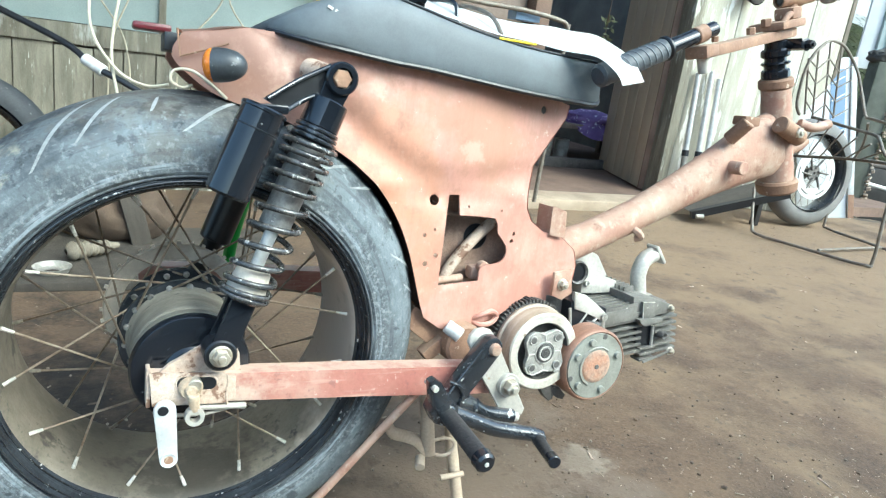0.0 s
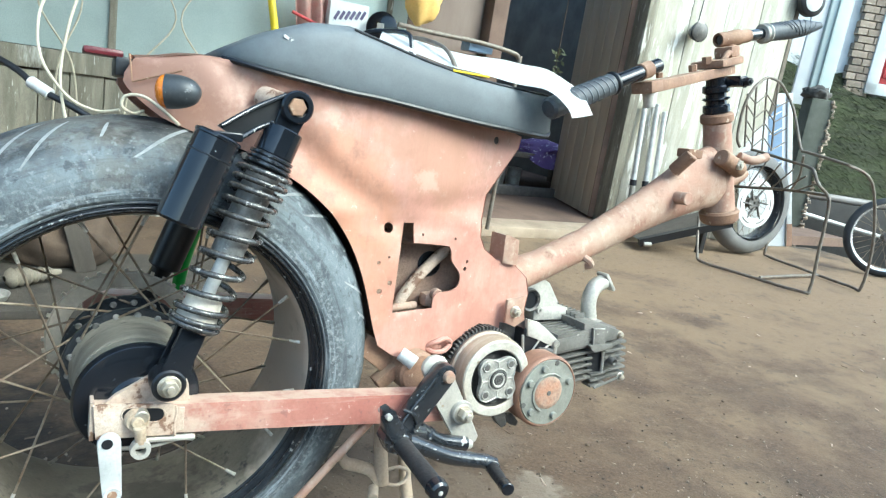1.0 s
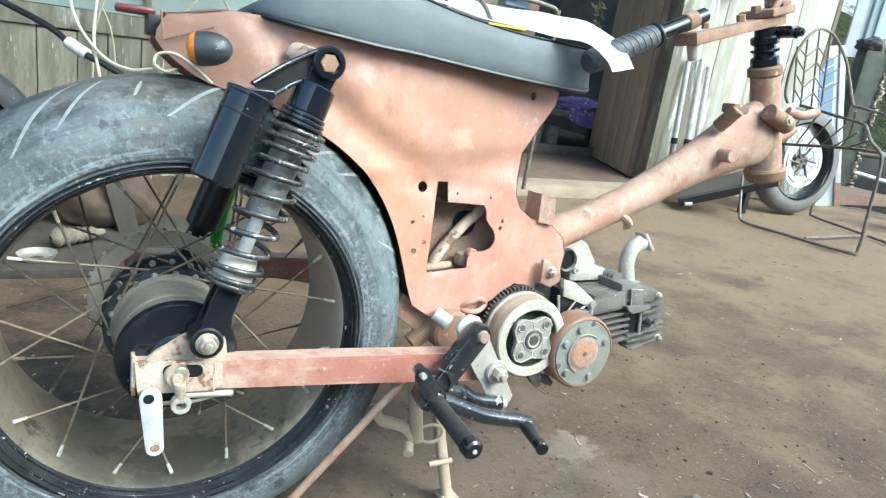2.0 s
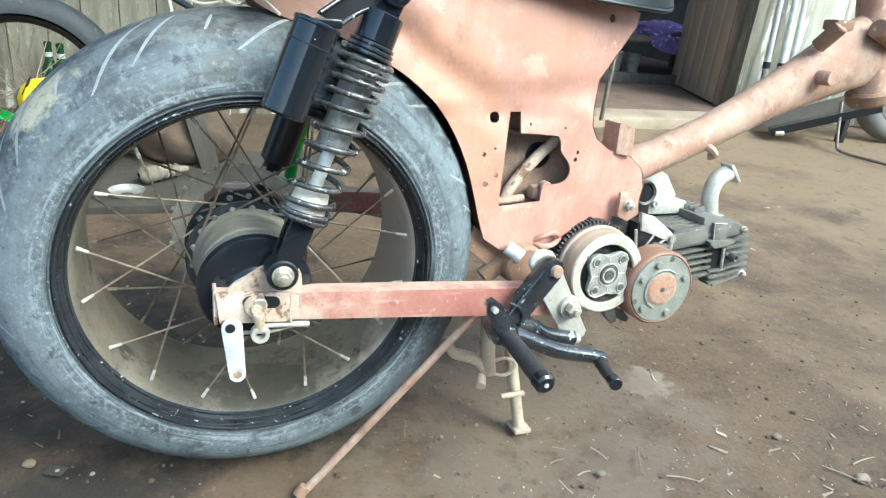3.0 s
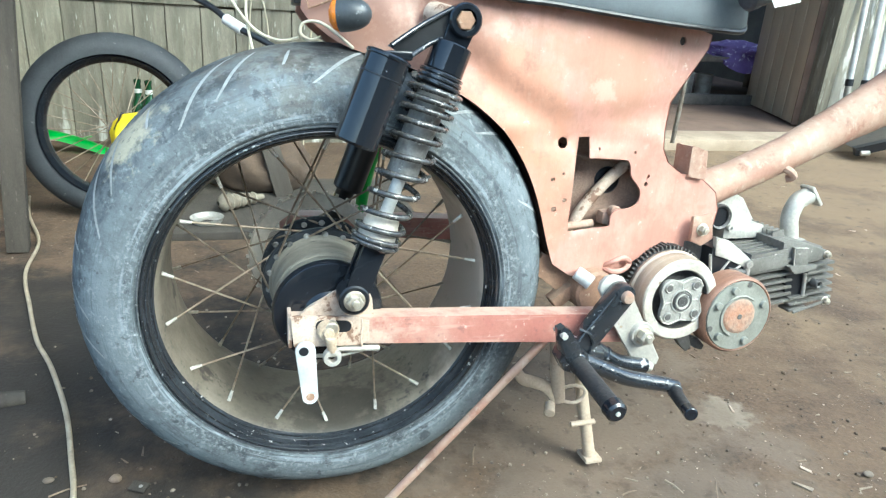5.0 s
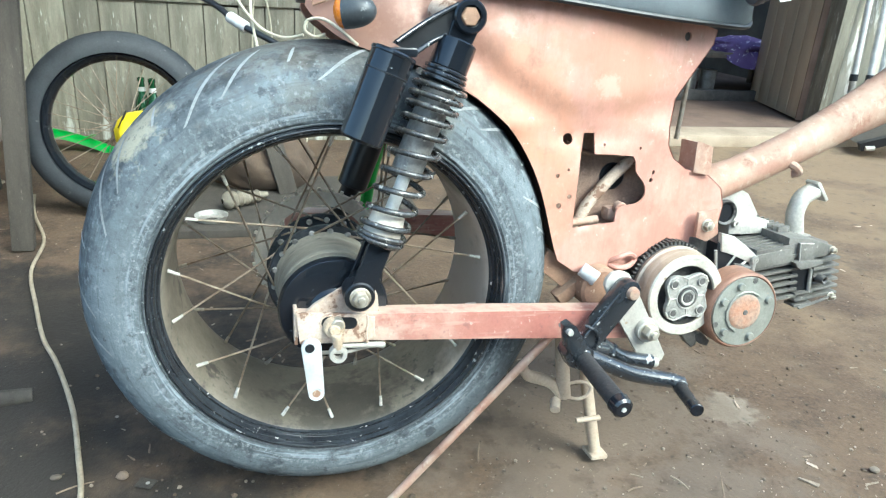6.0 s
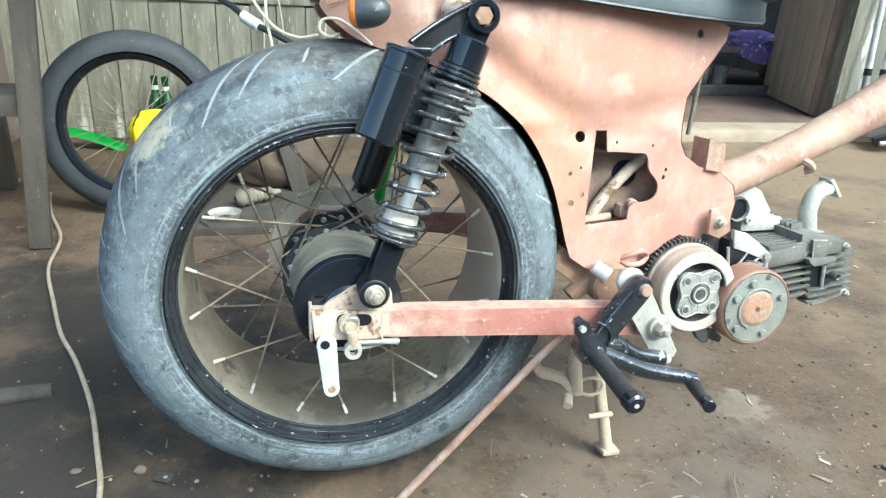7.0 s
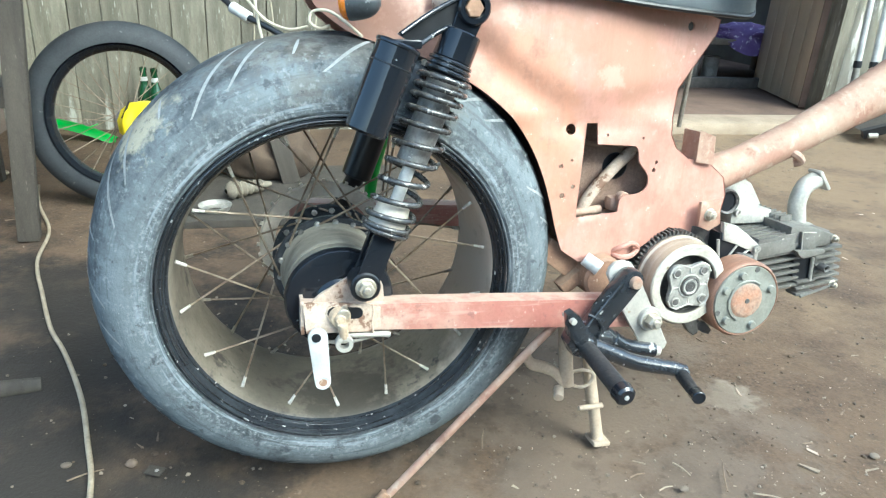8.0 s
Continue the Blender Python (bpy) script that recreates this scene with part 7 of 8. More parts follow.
for v in bm.verts:
    n = noise.noise(v.co * 2.0 + Vector((1, 5, 0))) * 0.25 + noise.noise(v.co * 5.0) * 0.12
    v.co = Vector((3.45 + v.co.x * 0.24 * (1 + n), 3.72 + v.co.y * 0.2 * (1 + n), max(0.372, 0.40 + v.co.z * 0.08 * (1 + n)))) if v.co.z > -0.3 or v.co.y > 0 else Vector((3.45 + v.co.x * 0.24 * (1 + n), 3.52 + 0.02 * n, 0.40 + v.co.z * 0.14))
part("fabric", bm, CLOTH, cloth, smooth=80)
for k, (x, y, z, r) in enumerate(((3.05, 3.7, 0.13, 0.07), (3.3, 3.8, 0.11, 0.06), (2.85, 3.9, 0.12, 0.075))):
    tin = thing("paint_tin", "grimy grey tin stored below the table", "tin", Matrix.Translation((x, y, 0.045)), "tins below the table")
    part("can", rod((0, 0, 0), (0, 0, z + 0.06), r, seg=24), ALLOY, tin)
    part("rim", rod((0, 0, z + 0.055), (0, 0, z + 0.066), r * 1.04, seg=24), ALLOY_BRIGHT, tin)
coat = thing("dark_coat", "dark clothes hanging in the room", "clothes")
bm = bmesh.new()
rows = []
for i in range(25):
    rows.append([bm.verts.new((2.15 + 0.05 * i, 4.6 + 0.06 * math.sin(i * 1.1) + 0.03 * math.sin(i * 2.7 + j), 0.75 + 0.1 * j + 0.05 * math.sin(i * 0.9) * (j == 0))) for j in range(14)])
for a, b in zip(rows, rows[1:]):
    for j in range(13):
        bm.faces.new((a[j], a[j + 1], b[j + 1], b[j]))
bmesh.ops.solidify(bm, geom=list(bm.faces), thickness=0.006)
part("hanging_bar", rod((1.0, 4.6, 2.06), (4.45, 4.6, 2.06), 0.015), RACK_STEEL, coat)
part("garment", bm, surface("dark_green_cloth", (0.02, 0.035, 0.03), (0.012, 0.015, 0.016), 0.9, scale=4, grain=0.08), coat, smooth=80)
plant = thing("dried_sprig", "dried pale green sprig hanging in the room", "plant")
for k in range(26):
    a = rnd.uniform(0, math.tau)
    p = Vector((3.06 + rnd.uniform(-0.05, 0.05), 3.2 + rnd.uniform(-0.04, 0.04), 1.05 + rnd.uniform(-0.10, 0.10)))
    part("leaf", plate([(0, 0), (0.02, 0.012), (0.05, 0), (0.02, -0.012)], -0.0006, 0.0006, m=Matrix.Translation(p) @ pose(0, 0, 0, rnd.uniform(-60, 60), rnd.uniform(0, 360), rnd.uniform(-60, 60))), surface("dry_leaf", (0.32, 0.33, 0.17), None, 0.8, scale=20) if k == 0 else bpy.data.materials["dry_leaf"], plant)
part("stalk", rod((3.06, 3.2, 0.95), (3.07, 3.2, 2.3), 0.004), TWIG, plant)

# ---- right side: fork tubes, lamp, rack, wheels ----
for k, (x, y, top) in enumerate(((3.360, 2.505, 0.86), (3.455, 2.485, 0.88), (3.520, 2.47, 0.84))):
    fork = thing("fork_tube", "bright fork tube standing against the whitewashed wall", "tube", group="fork tubes")
    a, b = Vector((x - 0.02, y - 0.05, 0.0)), Vector((x - 0.02, y + 0.025, top))
    d = (b - a).normalized()
    part("slider", rod(a, a + d * 0.33, 0.019), ALLOY, fork)
    part("dust_seal", rod(a + d * 0.325, a + d * 0.365, 0.023), BLACK_PLASTIC, fork)
    part("stanchion", rod(a + d * 0.36, b, 0.0175), WHITE_STEEL, fork)
lamp = thing("round_lamp", "small round dark metal lamp fixed to the wall", "lamp", Matrix.Translation((3.57, 2.46, 1.375)) @ pose(0, 0, 0, 0, 0, -12))
part("bowl", lathe([(0.002, -0.07), (0.035, -0.068), (0.058, -0.055), (0.062, -0.045), (0.05, 0.0), (0.03, 0.03), (0.002, 0.04)], 32), DARK_ENGINE, lamp)
part("ring", lathe([(0.058, -0.05), (0.066, -0.047), (0.064, -0.04)], 32), BLACK_GLOSS, lamp)
part("wire", tube([(0.0, -0.01, 0.05), (0.01, -0.02, 0.35)], 0.004, 6), BLACK_PLASTIC, lamp)
dial = thing("round_dial", "round black dial with a white face on the wall", "dial", Matrix.Translation((4.42, 2.28, 1.735)) @ pose(0, 0, 0, 0, 0, -12))
part("case", lathe([(0.002, -0.03), (0.092, -0.03), (0.105, -0.02), (0.105, 0.02), (0.002, 0.03)], 36), BLACK_PLASTIC, dial)
part("face", lathe([(0.001, -0.0335), (0.066, -0.0335), (0.070, -0.031)], 36), WHITE_BOARD, dial)
part("hanger", rod((0, 0, 0.09), (0, 0.02, 0.5), 0.004), BLACK_PLASTIC, dial)
sheet2 = thing("leaning_sheet", "white panel with a blue stripe leaning at the corner", "panel", Matrix.Translation((4.195, 2.19, 0.004)) @ pose(0, 0, 0, -13.5, -8.5, -32))
part("sheet", box(0, 0, 0.0, 0.33, 0.02, 1.10, 0.004), WHITE_BOARD, sheet2)
part("stripe", box(0.205, -0.004, 0.50, 0.300, -0.001, 1.02, 0.0), BLUE, sheet2)
for k in range(4):
    part("stripe_mark", rod((0.21, -0.004, 0.56 + 0.12 * k), (0.295, -0.004, 0.61 + 0.12 * k), 0.005, seg=6), WHITE_BOARD, sheet2, "white slanted mark across the stripe")
part("edge_post", box(0.333, -0.014, 0.0, 0.370, 0.02, 1.10, 0.003), WHITE_STEEL, sheet2)
part("rusty_foot", box(0.3325, -0.0155, 0.0, 0.3705, -0.0142, 0.16, 0.0), RUST, sheet2)
spoked_wheel("disc_wheel", "motorcycle wheel with bright slotted brake disc", Matrix.Translation((3.94, 2.01, 0.343)) @ pose(0, 0, 0, -6, 0, -6), 0.342, 0.075, BLACK_RIM, TYRE_GREY, 28, 0.05, 0.164)
spoked_wheel("bare_wheel", "slim motorcycle wheel with bright rim and black tyre", Matrix.Translation((4.74, 1.50, 0.262)) @ pose(0, 0, 0, -6, 0, -48), 0.265, 0.032, CHROME, RUBBER_OLD, 32)
rackm = thing("carrier_rack", "rusty grey steel rod carrier rack standing on the dirt", "rack")


def rack_rod(points, r=0.008, steps=6, name="rod"):
    part(name, tube(curve_through(points, steps), r, 8), RACK_STEEL, rackm)


# near loop: foot, post and the rail back to the arch
rack_rod([(3.30, 1.86, 0.25), (3.235, 1.76, 0.06), (3.22, 1.70, 0.014), (3.27, 1.48, 0.012), (3.355, 1.16, 0.012), (3.378, 1.127, 0.04), (3.375, 1.135, 0.25), (3.372, 1.147, 0.47), (3.360, 1.165, 0.532), (3.318, 1.20, 0.577), (3.341, 1.25, 0.627), (3.365, 1.30, 0.652), (3.448, 1.50, 0.667), (3.531, 1.74, 0.687), (3.54, 1.80, 0.690)], 0.0085, 5)
# far loop: foot and the bent stay up to the lattice
rack_rod([(4.064, 1.80, 0.702), (4.20, 1.88, 0.56), (4.238, 1.95, 0.422), (4.154, 1.93, 0.24), (4.084, 1.90, 0.05), (4.082, 1.87, 0.014), (4.03, 1.60, 0.012), (3.96, 1.24, 0.012), (3.95, 1.17, 0.03), (3.93, 1.17, 0.30), (3.80, 1.20, 0.62), (3.645, 1.26, 0.693)], 0.0085, 5)
rack_rod([(3.345, 1.40, 0.014), (3.66, 1.43, 0.014), (3.99, 1.455, 0.014)], 0.008, name="floor_rod")
rack_rod([(3.355, 1.17, 0.529), (3.445, 1.45, 0.508), (3.511, 1.78, 0.465), (3.52, 1.86, 0.46)], 0.0085, name="side_rail")
# arch, its right leg running out as a rail
rack_rod([(3.431, 1.80, 0.695), (3.386, 1.80, 0.756), (3.378, 1.80, 0.915), (3.42, 1.80, 1.03), (3.493, 1.80, 1.097), (3.546, 1.80, 1.114), (3.646, 1.80, 1.099), (3.754, 1.80, 1.035), (3.775, 1.76, 0.966), (3.784, 1.70, 0.841), (3.741, 1.62, 0.739), (3.706, 1.56, 0.728), (3.645, 1.38, 0.711), (3.64, 1.26, 0.695)], 0.0085, 5, "arch")
uprights = [((3.382, 1.00), (3.474, 0.70)), ((3.441, 1.062), (3.547, 0.69)), ((3.524, 1.105), (3.642, 0.69)), ((3.627, 1.098), (3.728, 0.70))]
for (x0, z0), (x1, z1) in uprights:
    rack_rod([(x0, 1.80, z0), (x1, 1.80, z1)], 0.0055, 2, "upright")


def on_upright(k, z):
    (x0, z0), (x1, z1) = uprights[k]
    return Vector((x0 + (x1 - x0) * (z0 - z) / (z0 - z1), 1.796, z))


for k in range(4):
    z = 0.955 - 0.082 * k
    for mid, side in ((1, 0), (1, 2), (3, 2)):
        rack_rod([on_upright(mid, z), on_upright(side, min(z + 0.062, 0.995 if side == 0 else 1.09))], 0.0040, 2, "lattice_rod")
    rack_rod([on_upright(3, z), on_upright(3, z) + Vector((0.105, 0.0, 0.055))], 0.0040, 2, "lattice_rod")
for k in range(6):
    t = k / 5
    rack_rod([(3.53 - 0.17 * t, 1.74 - 0.52 * t, 0.685 - 0.10 * t), (3.505 - 0.09 * t, 1.80 - 0.42 * t, 0.468 + 0.045 * t)], 0.0045, 2, "lattice_rod")
base_pl = thing("grey_ramp", "grey sheet ramp with a black steel edge propped on a block", "ramp")
part("steel_edge", tube([(2.99, 1.99, 0.046), (3.22, 1.868, 0.147), (3.45, 1.74, 0.250)], 0.031, 4), BLACK_PLASTIC, base_pl, "black steel edge")
part("edge_bolt", rod((2.995, 1.955, 0.044), (3.035, 1.935, 0.050), 0.013, seg=10), ZINC, base_pl)
sheet_bm = bmesh.new()
q = [sheet_bm.verts.new(p) for p in ((3.00, 2.00, 0.055), (3.45, 1.76, 0.272), (3.56, 2.02, 0.272), (3.12, 2.25, 0.055))]
sheet_bm.faces.new(q)
bmesh.ops.solidify(sheet_bm, geom=list(sheet_bm.faces), thickness=0.012)
part("sheet", sheet_bm, surface("dusty_grey_sheet", (0.17, 0.15, 0.125), (0.12, 0.105, 0.088), 0.7, scale=6, grain=0.08, bump=0.1), base_pl, "grey dusty sheet")
part("prop_block", box(3.505, 1.96, -0.01, 3.545, 2.00, 0.256, 0.006), BLACK_PLASTIC, base_pl)

# ---- beyond the shed: ditch rail, mossy bank, neighbour's house ----
bank = bmesh.new()
rows = []
for i in range(70):
    s = i / 69
    row = []
    for j in range(36):
        v = j / 35
        x = 6.4 + 9.0 * s + 1.1 * v
        y = 4.6 - 3.6 * s + 1.3 * v
        z = -0.25 + 2.35 * v + 0.05 * math.sin(v * 60) + 0.10 * noise.noise((x * 2.2, y * 2.2, v * 4)) + 0.04 * noise.noise((x * 9, y * 9, v * 18))
        row.append(bank.verts.new((x, y, z)))
    row.append(bank.verts.new((x + 1.5, y + 1.5, 2.05)))
    rows.append(row)
for a, b in zip(rows, rows[1:]):
    for j in range(36):
        bank.faces.new((a[j], a[j + 1], b[j + 1], b[j]))
tagged(part("bank", bank, MOSS, smooth=60), "mossy green earth bank beyond the ditch", "bank", kind="structure")
verts, faces = [], []
for k in range(11000):
    u, v = rnd.random() * 0.45, rnd.random()
    x, y, z = 6.4 + 9.0 * u + 1.1 * v, 4.6 - 3.6 * u + 1.3 * v, -0.25 + 2.35 * v
    h, a = rnd.uniform(0.012, 0.04), rnd.uniform(-1.6, 1.6)
    o = len(verts)
    verts += [(x - 0.003, y - 0.03, z), (x + 0.003, y - 0.03, z + 0.002), (x + 0.010 * a + 0.003, y - 0.07, z - h * 0.3), (x + 0.03 * a, y - 0.10, z - h)]
    faces += [(o, o + 1, o + 2), (o + 1, o + 3, o + 2)]
me = bpy.data.meshes.new("bank_grass")
me.from_pydata(verts, [], faces)
tagged(link("bank_grass", me, surface("bank_grass_blades", (0.030, 0.040, 0.010), (0.048, 0.052, 0.017), 0.8, scale=6, grain=0.2), smooth=0), "drooping dark green grass on the bank", "grass", kind="stuff")
rail = thing("ditch_rail", "pale rail and dark pipe laid along the ditch", "rail")
part("pale_rail", rod((5.72, 3.20, 0.222), (7.4, 2.30, -0.035), 0.020, seg=10), WHITE_STEEL, rail)
# Black sheet added to fill the dark strip behind the pale rail.
part("ditch_board", box(0, 0, -0.30, 1.95, 0.05, 0.30, 0.006, m=Matrix.Translation((5.70, 3.31, 0)) @ pose(0, 0, 0, 0, 0, -28.2)), surface("black_fill_sheet", (0.016, 0.015, 0.014), (0.030, 0.028, 0.025), 0.7, scale=5, grain=0.12, bump=0.3), rail, "black sheet added to fill the dark strip along the ditch")
part("dark_pipe", rod((5.72, 3.34, 0.335), (7.4, 2.44, 0.335), 0.036, seg=12), ROOF_TIN, rail)
for x, y in ((5.80, 3.20), (7.30, 2.42)):
    part("support", box(x, y, -0.3, x + 0.07, y + 0.07, 0.32, 0.004), BEAM, rail)
pillar = thing("concrete_pillar", "weathered grey concrete pillar at the yard edge", "pillar", Matrix.Translation((5.74, 2.94, -0.3)) @ pose(0, 0, 0, 0, 0, -30))
part("shaft", box(0, 0, 0, 0.20, 0.18, 1.50, 0.015), surface("mossy_grey_concrete", (0.105, 0.112, 0.092), (0.066, 0.073, 0.056), 0.9, scale=5, grain=0.12, bump=0.4), pillar)
edge_bm = bmesh.new()
edge_rnd = random.Random(31)
for k in range(46):
    z = 0.10 + 1.38 * k / 45
    lump = Matrix.Translation((0.200 + edge_rnd.uniform(-0.012, 0.022), edge_rnd.uniform(-0.016, 0.010), z)) @ pose(0, 0, 0, edge_rnd.uniform(-30, 30), edge_rnd.uniform(-30, 30), edge_rnd.uniform(0, 90))
    w, h = edge_rnd.uniform(0.010, 0.026), edge_rnd.uniform(0.008, 0.017)
    box(-w, -w * 0.7, -h, w, w * 0.7, h, 0.004, m=lump, bm=edge_bm)
part("broken_edge", edge_bm, BRICK, pillar, "ragged broken brick edge of the pillar")
bundle = thing("dark_bundle", "dark crumpled bundle lying on the pillar", "bundle", Matrix.Translation((5.86, 3.00, 1.198)))
bm = bmesh.new()
bmesh.ops.create_icosphere(bm, subdivisions=4, radius=1.0)
for v in bm.verts:
    n = noise.noise(v.co * 1.9) * 0.3 + noise.noise(v.co * 5.0) * 0.14
    v.co = Vector((v.co.x * 0.115, v.co.y * 0.11, max(v.co.z, -0.55) * 0.075 + 0.041)) * (1 + n)
part("cover", bm, surface("dark_tarp", (0.040, 0.040, 0.036), (0.085, 0.080, 0.070), 0.75, scale=9, grain=0.12, bump=0.3), bundle, smooth=80)
downpipe = thing("pale_sheet_post", "pale sheet metal post standing by the wall", "post", Matrix.Translation((6.05, 3.35, 0)) @ pose(0, 0, 0, 0, 0, -30))
part("post", box(0.14, 0, -0.3, 0.34, 0.06, 3.4, 0.01), surface("pale_sea_green_sheet", (0.47, 0.54, 0.51), (0.38, 0.44, 0.42), 0.5, scale=2, grain=0.04, bump=0.06), downpipe)
part("white_board", box(0.0, 0.03, 1.16, 0.135, 0.06, 3.4, 0.004), WHITE_BOARD, downpipe, "white board beside the post")
part("fold", box(0.20, -0.02, -0.3, 0.22, 0.0, 3.4, 0.004), PANEL_GREEN, downpipe)
house = thing("neighbour_house", "white neighbour house with brick corner and red shutter", "house", Matrix.Translation((8.90, 5.05, 0.0)) @ pose(0, 0, 0, 0, 0, -30))
part("wall", box(-3.5, 0.10, 0.2, 6.0, 0.3, 4.5), WHITE_BOARD, house, "white rendered wall")
brick_me = {}
for r in range(34):
    for c in range(2):
        L = 0.21 if (r + c) % 2 else 0.13
        if L not in brick_me:
            me = bpy.data.meshes.new("brick")
            bm = box(0, 0, 0, L, 0.1, 0.085, 0.006)
            bm.to_mesh(me)
            bm.free()
            me.materials.append(BRICK)
            brick_me[L] = me
        ob = new("brick", brick_me[L])
        ob.parent = house
        ob.location = (0.40 + 0.03 * (r % 3 == 1) + (0 if c == 0 else (0.14 if L == 0.21 else 0.22)), 0.0, 1.0 + 0.097 * r)
part("shutter", box(0.86, 0.02, 1.78, 2.2, 0.09, 3.6, 0.01), RED_PAINT, house, "red painted shutter")
for x0, x1, z0, z1 in ((0.69, 0.855, 1.62, 3.75), (0.69, 2.4, 1.62, 1.775), (2.205, 2.4, 1.78, 3.75)):
    part("window_frame", box(x0, -0.02, z0, x1, 0.095, z1, 0.01), WHITE_BOARD, house, "white window frame")
for k in range(12):
    part("slat", box(0.90, 0.0, 1.86 + 0.14 * k, 2.16, 0.018, 1.86 + 0.14 * k + 0.11, 0.004), RED_PAINT, house)
part("roof", box(-3.8, -0.6, 4.5, 6.3, 3.0, 4.62, 0.01), ROOF_TIN, house, "grey roof")

# ---- litter on the dirt ----
def scatter(name, label, category, count, material, make, region, seed):
    r = random.Random(seed)
    verts, faces = [], []
    k = 0
    while k < count:
        x, y = region(r)
        k += 1
        v, f = make(r)
        base_z = height(x, y) - 0.004
        o = len(verts)
        verts += [(x + a, y + b, base_z + c) for a, b, c in v]
        faces += [tuple(o + i for i in q) for q in f]
    me = bpy.data.meshes.new(name)
    me.from_pydata(verts, [], faces)
    me.update()
    tagged(link(name, me, material, smooth=0), label, category, kind="stuff")


def pebble(r):
    s = 0.0007 + 0.0034 * r.random() ** 5
    a = r.uniform(0, math.tau)
    v = []
    for z, w in ((0.0, 0.8), (0.5, 1.0), (1.0, 0.5)):
        for k in range(5):
            q = a + k / 5 * math.tau
            v.append((s * w * math.cos(q) * r.uniform(0.7, 1.2), s * w * math.sin(q) * r.uniform(0.7, 1.2), s * z * 1.1))
    f = [(i * 5 + k, i * 5 + (k + 1) % 5, (i + 1) * 5 + (k + 1) % 5, (i + 1) * 5 + k) for i in range(2) for k in range(5)]
    return v, f + [tuple(range(10, 15))]


def chip(r):
    L, W, H = r.uniform(0.003, 0.012), r.uniform(0.001, 0.003), r.uniform(0.001, 0.0025)
    a = r.uniform(0, math.tau)
    c, s = math.cos(a), math.sin(a)
    v = []
    for z in (0.0005, H):
        for x, y in ((-L, -W), (L * 0.9, -W * 0.4), (L, W * 0.6), (-L * 0.9, W)):
            v.append((x * c - y * s, x * s + y * c, z + 0.002 * (x / L) * (r.random() - 0.3)))
    return v, [(4, 5, 6, 7), (0, 1, 5, 4), (1, 2, 6, 5), (2, 3, 7, 6), (3, 0, 4, 7)]


def near_bike(r):
    return 0.15 + abs(r.gauss(0, 0.75)) * (1 if r.random() < 0.8 else -0.7), r.gauss(0.02, 0.30)


def wide(r):
    return r.uniform(-1.2, 4.5), r.uniform(-0.6, 2.1)


scatter("pebbles", "small pale pebbles and grit on the dirt", "pebbles", 1900, STONE, pebble, near_bike, 1)
scatter("grit", "scattered grit over the yard", "grit", 1800, STONE, pebble, wide, 2)
TWIG_PALE = surface("pale_straw", (0.36, 0.30, 0.22), (0.24, 0.19, 0.135), 0.85, scale=40, grain=0.1)
SOIL = surface("dark_soil_crumb", (0.070, 0.050, 0.034), (0.13, 0.092, 0.060), 0.95, scale=60, grain=0.15)


def crumb(r):
    v, f = pebble(r)
    k = 0.35 + 1.3 * r.random() ** 3
    return [(x * k, y * k, z * k * 0.8) for x, y, z in v], f


scatter("soil_crumbs", "dark soil crumbs strewn over the dirt", "soil", 2300, SOIL, crumb, lambda r: (r.uniform(-0.4, 1.6), r.uniform(-0.35, 0.5)), 6)
scatter("wood_chips", "pale wood chips and straw on the dirt", "chips", 34, TWIG_PALE, chip, near_bike, 3)
scatter("straw_litter", "pale straw, grains and chips strewn over the dirt", "litter", 95, TWIG_PALE, lambda r: ([(x * q, y * q, z * q) for q in (0.35 + 1.1 * r.random() ** 2,) for x, y, z in chip(r)[0]], chip(r)[1]), lambda r: (0.35 + 1.1 * r.random() ** 0.7, r.gauss(-0.26, 0.08)), 12)
scatter("pale_grains", "pale grains strewn over the dirt", "grains", 520, FLAKED, lambda r: ([(x * 0.65, y * 0.65, z * 0.6) for x, y, z in pebble(r)[0]], pebble(r)[1]), lambda r: (r.uniform(0.30, 1.4), r.gauss(-0.18, 0.10)), 13)
scatter("pale_chips", "pale flat stone chips over the yard", "chips", 36, FLAKED, lambda r: ([(x * 1.0, y * 1.8, z * 1.3) for x, y, z in chip(r)[0]], chip(r)[1]), lambda r: (r.uniform(0.75, 3.4), r.uniform(-0.3, 1.7)), 9)
scatter("dead_leaves", "dark leaf and twig bits on the dirt", "leaf bits", 420, TWIG, chip, wide, 4)
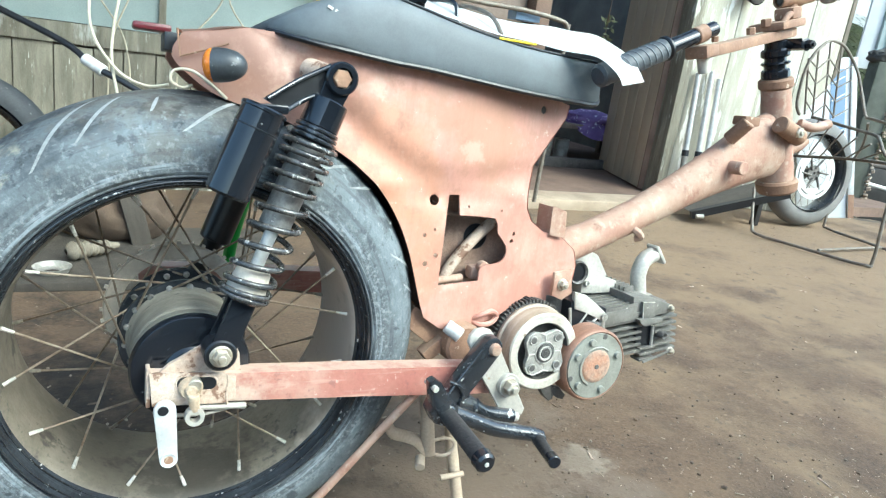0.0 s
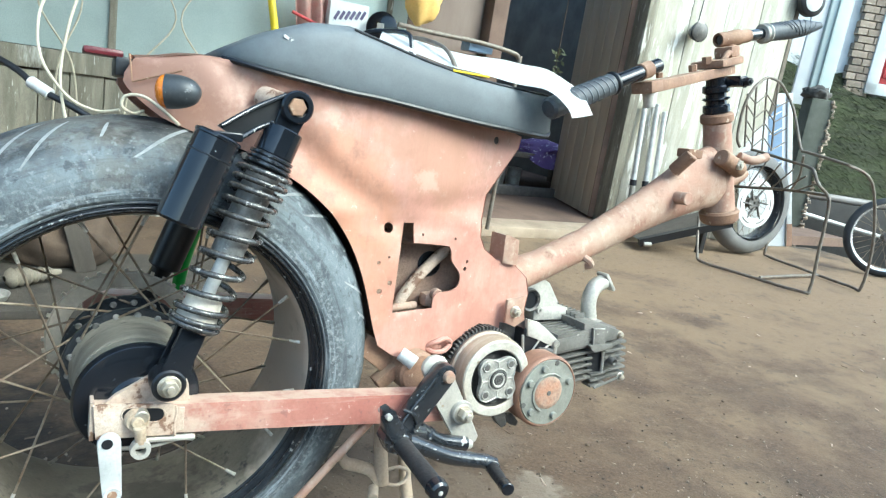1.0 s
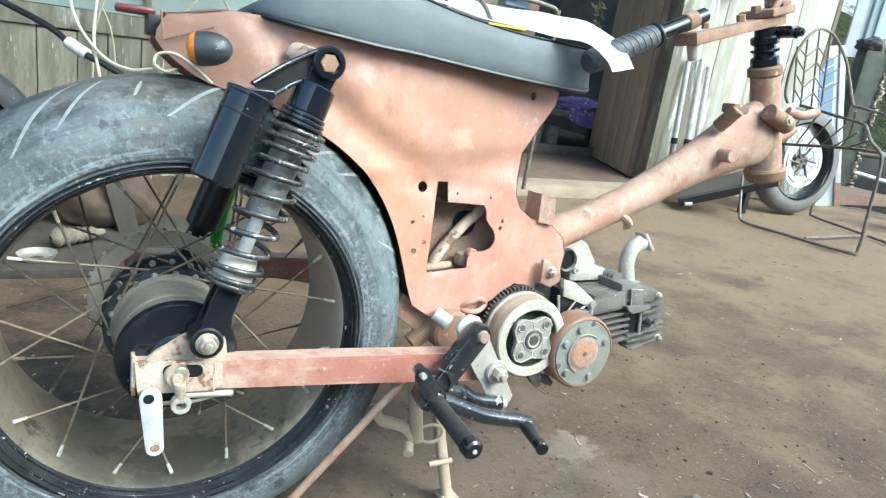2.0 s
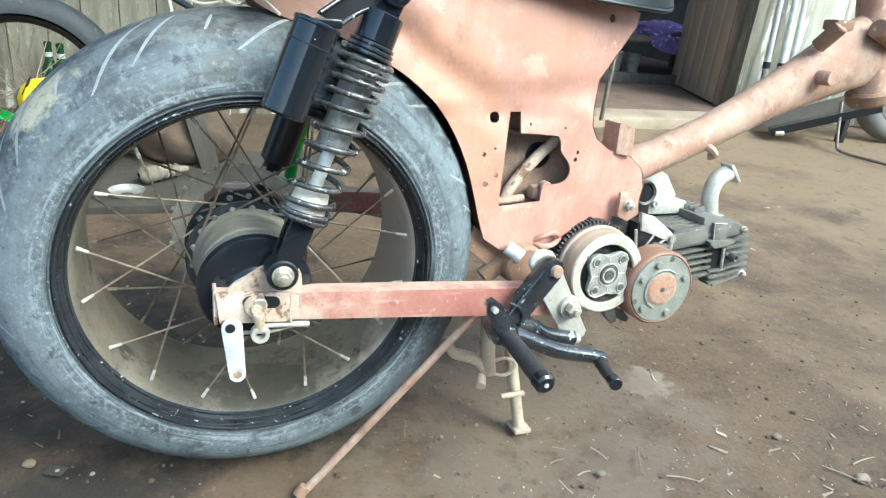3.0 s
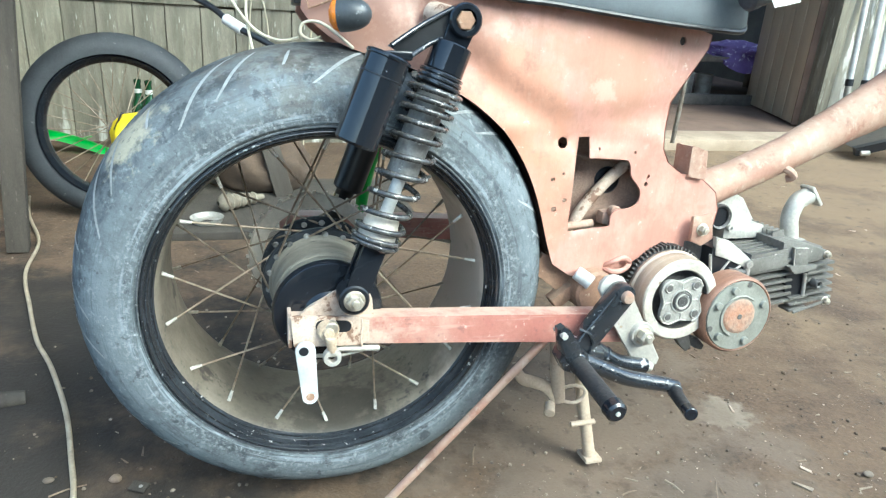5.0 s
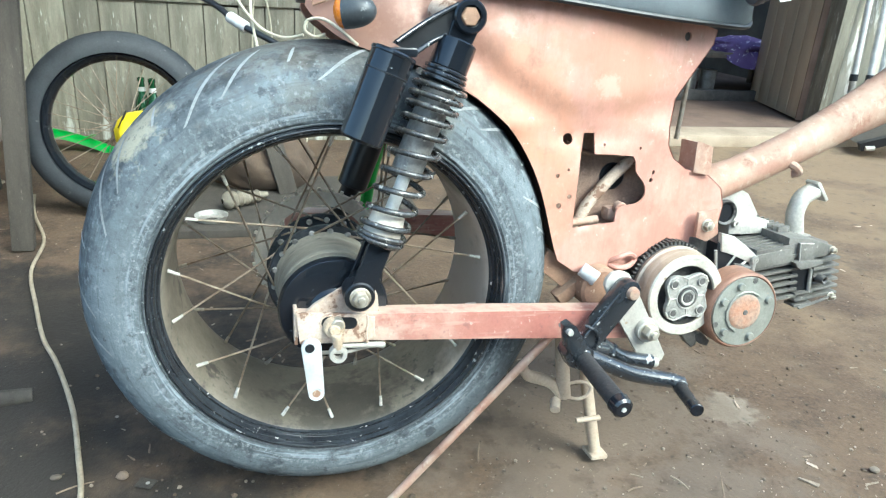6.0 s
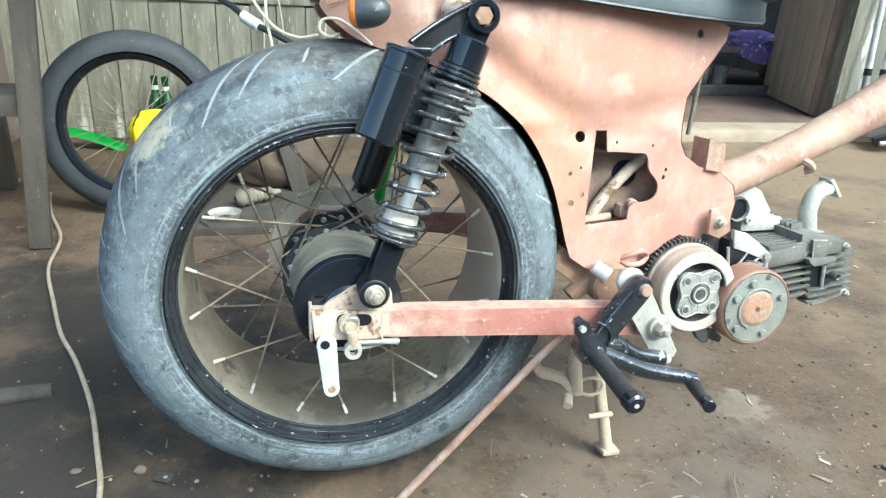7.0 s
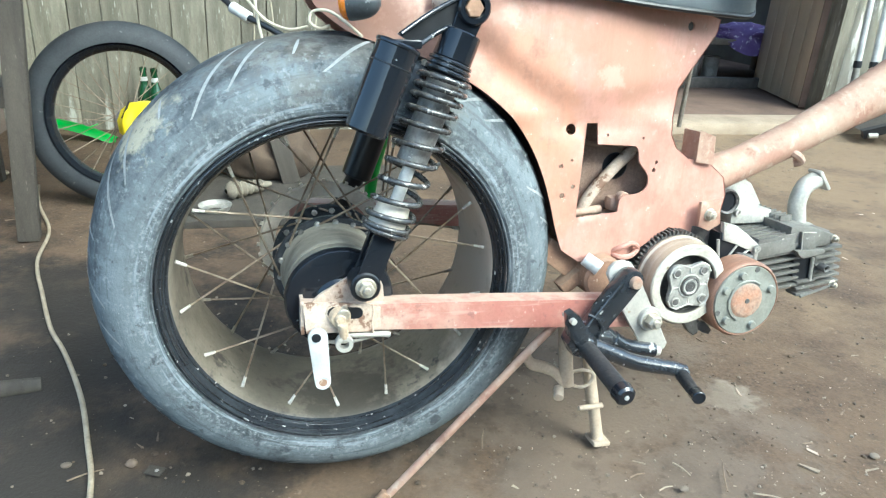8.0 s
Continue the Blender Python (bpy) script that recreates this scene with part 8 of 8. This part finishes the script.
for i, (x, y, L, a) in enumerate(((0.245, 0.0, 0.05, 70), (-0.365, 0.03, 0.05, 20), (0.46, -0.13, 0.03, 10), (0.60, -0.16, 0.07, 60), (0.08, -0.16, 0.09, 35), (0.30, -0.2, 0.06, 100), (0.49, -0.165, 0.026, 10), (0.445, -0.185, 0.032, 100), (0.645, -0.215, 0.055, -28), (0.93, -0.275, 0.07, -55), (1.00, -0.255, 0.06, 5), (0.54, -0.13, 0.035, -70))):
    twig = thing("twig", "thin dry twig lying on the dirt", "twig", Matrix.Translation((x, y, 0.002)) @ pose(0, 0, 0, 0, 0, a), "twigs on the dirt")
    part("stem", tube(curve_through([(-L / 2, 0, 0.001), (0, 0.0015, 0.002), (L / 2, 0, 0.001)], 4), lambda s: 0.0015 - 0.0006 * s, 7), TWIG if i < 4 else TWIG_PALE, twig)
log = thing("old_log", "dark old timber piece half sunk in the dirt", "timber", Matrix.Translation((-0.60, 0.27, -0.004)) @ pose(0, 0, 0, 0, 0, 12))
part("wood", tube(curve_through([(-0.14, 0, 0.006), (-0.05, 0.005, 0.012), (0.05, 0, 0.011), (0.115, 0, 0.006)], 5), lambda s: 0.018 - 0.005 * s, 12, flat=0.6), DARKENED_WOOD, log)
washer = thing("bent_washer", "small bent metal plate lying on the dirt", "plate", Matrix.Translation((-0.268, 0.02, 0.003)) @ pose(0, 0, 0, 4, 0, -25))
part("plate", box(-0.013, -0.009, 0, 0.013, 0.009, 0.002, 0.0006), DARKENED_WOOD, washer)
part("hole", rod((0.003, 0, 0.0018), (0.003, 0, 0.0026), 0.0032, seg=10), ALLOY, washer)
for x, y, r, seed in ((-0.396, 0.060, 0.0065, 1), (-0.305, 0.045, 0.008, 2), (0.10, -0.14, 0.007, 3), (0.52, -0.17, 0.006, 4), (0.955, -0.290, 0.011, 5), (0.895, -0.165, 0.007, 6)):
    bm = bmesh.new()
    bmesh.ops.create_icosphere(bm, subdivisions=2, radius=r)
    for v in bm.verts:
        v.co = Vector((v.co.x * 1.3, v.co.y, v.co.z * 0.55)) * (1 + 0.35 * noise.noise(v.co * 90 + Vector((seed, 0, 0))))
    stone = thing("small_stone", "small dirty stone lying on the dirt", "stone", Matrix.Translation((x, y, r * 0.35)), "stones on the dirt")
    part("stone_body", bm, TWIG if seed == 2 else STONE, stone, smooth=30)
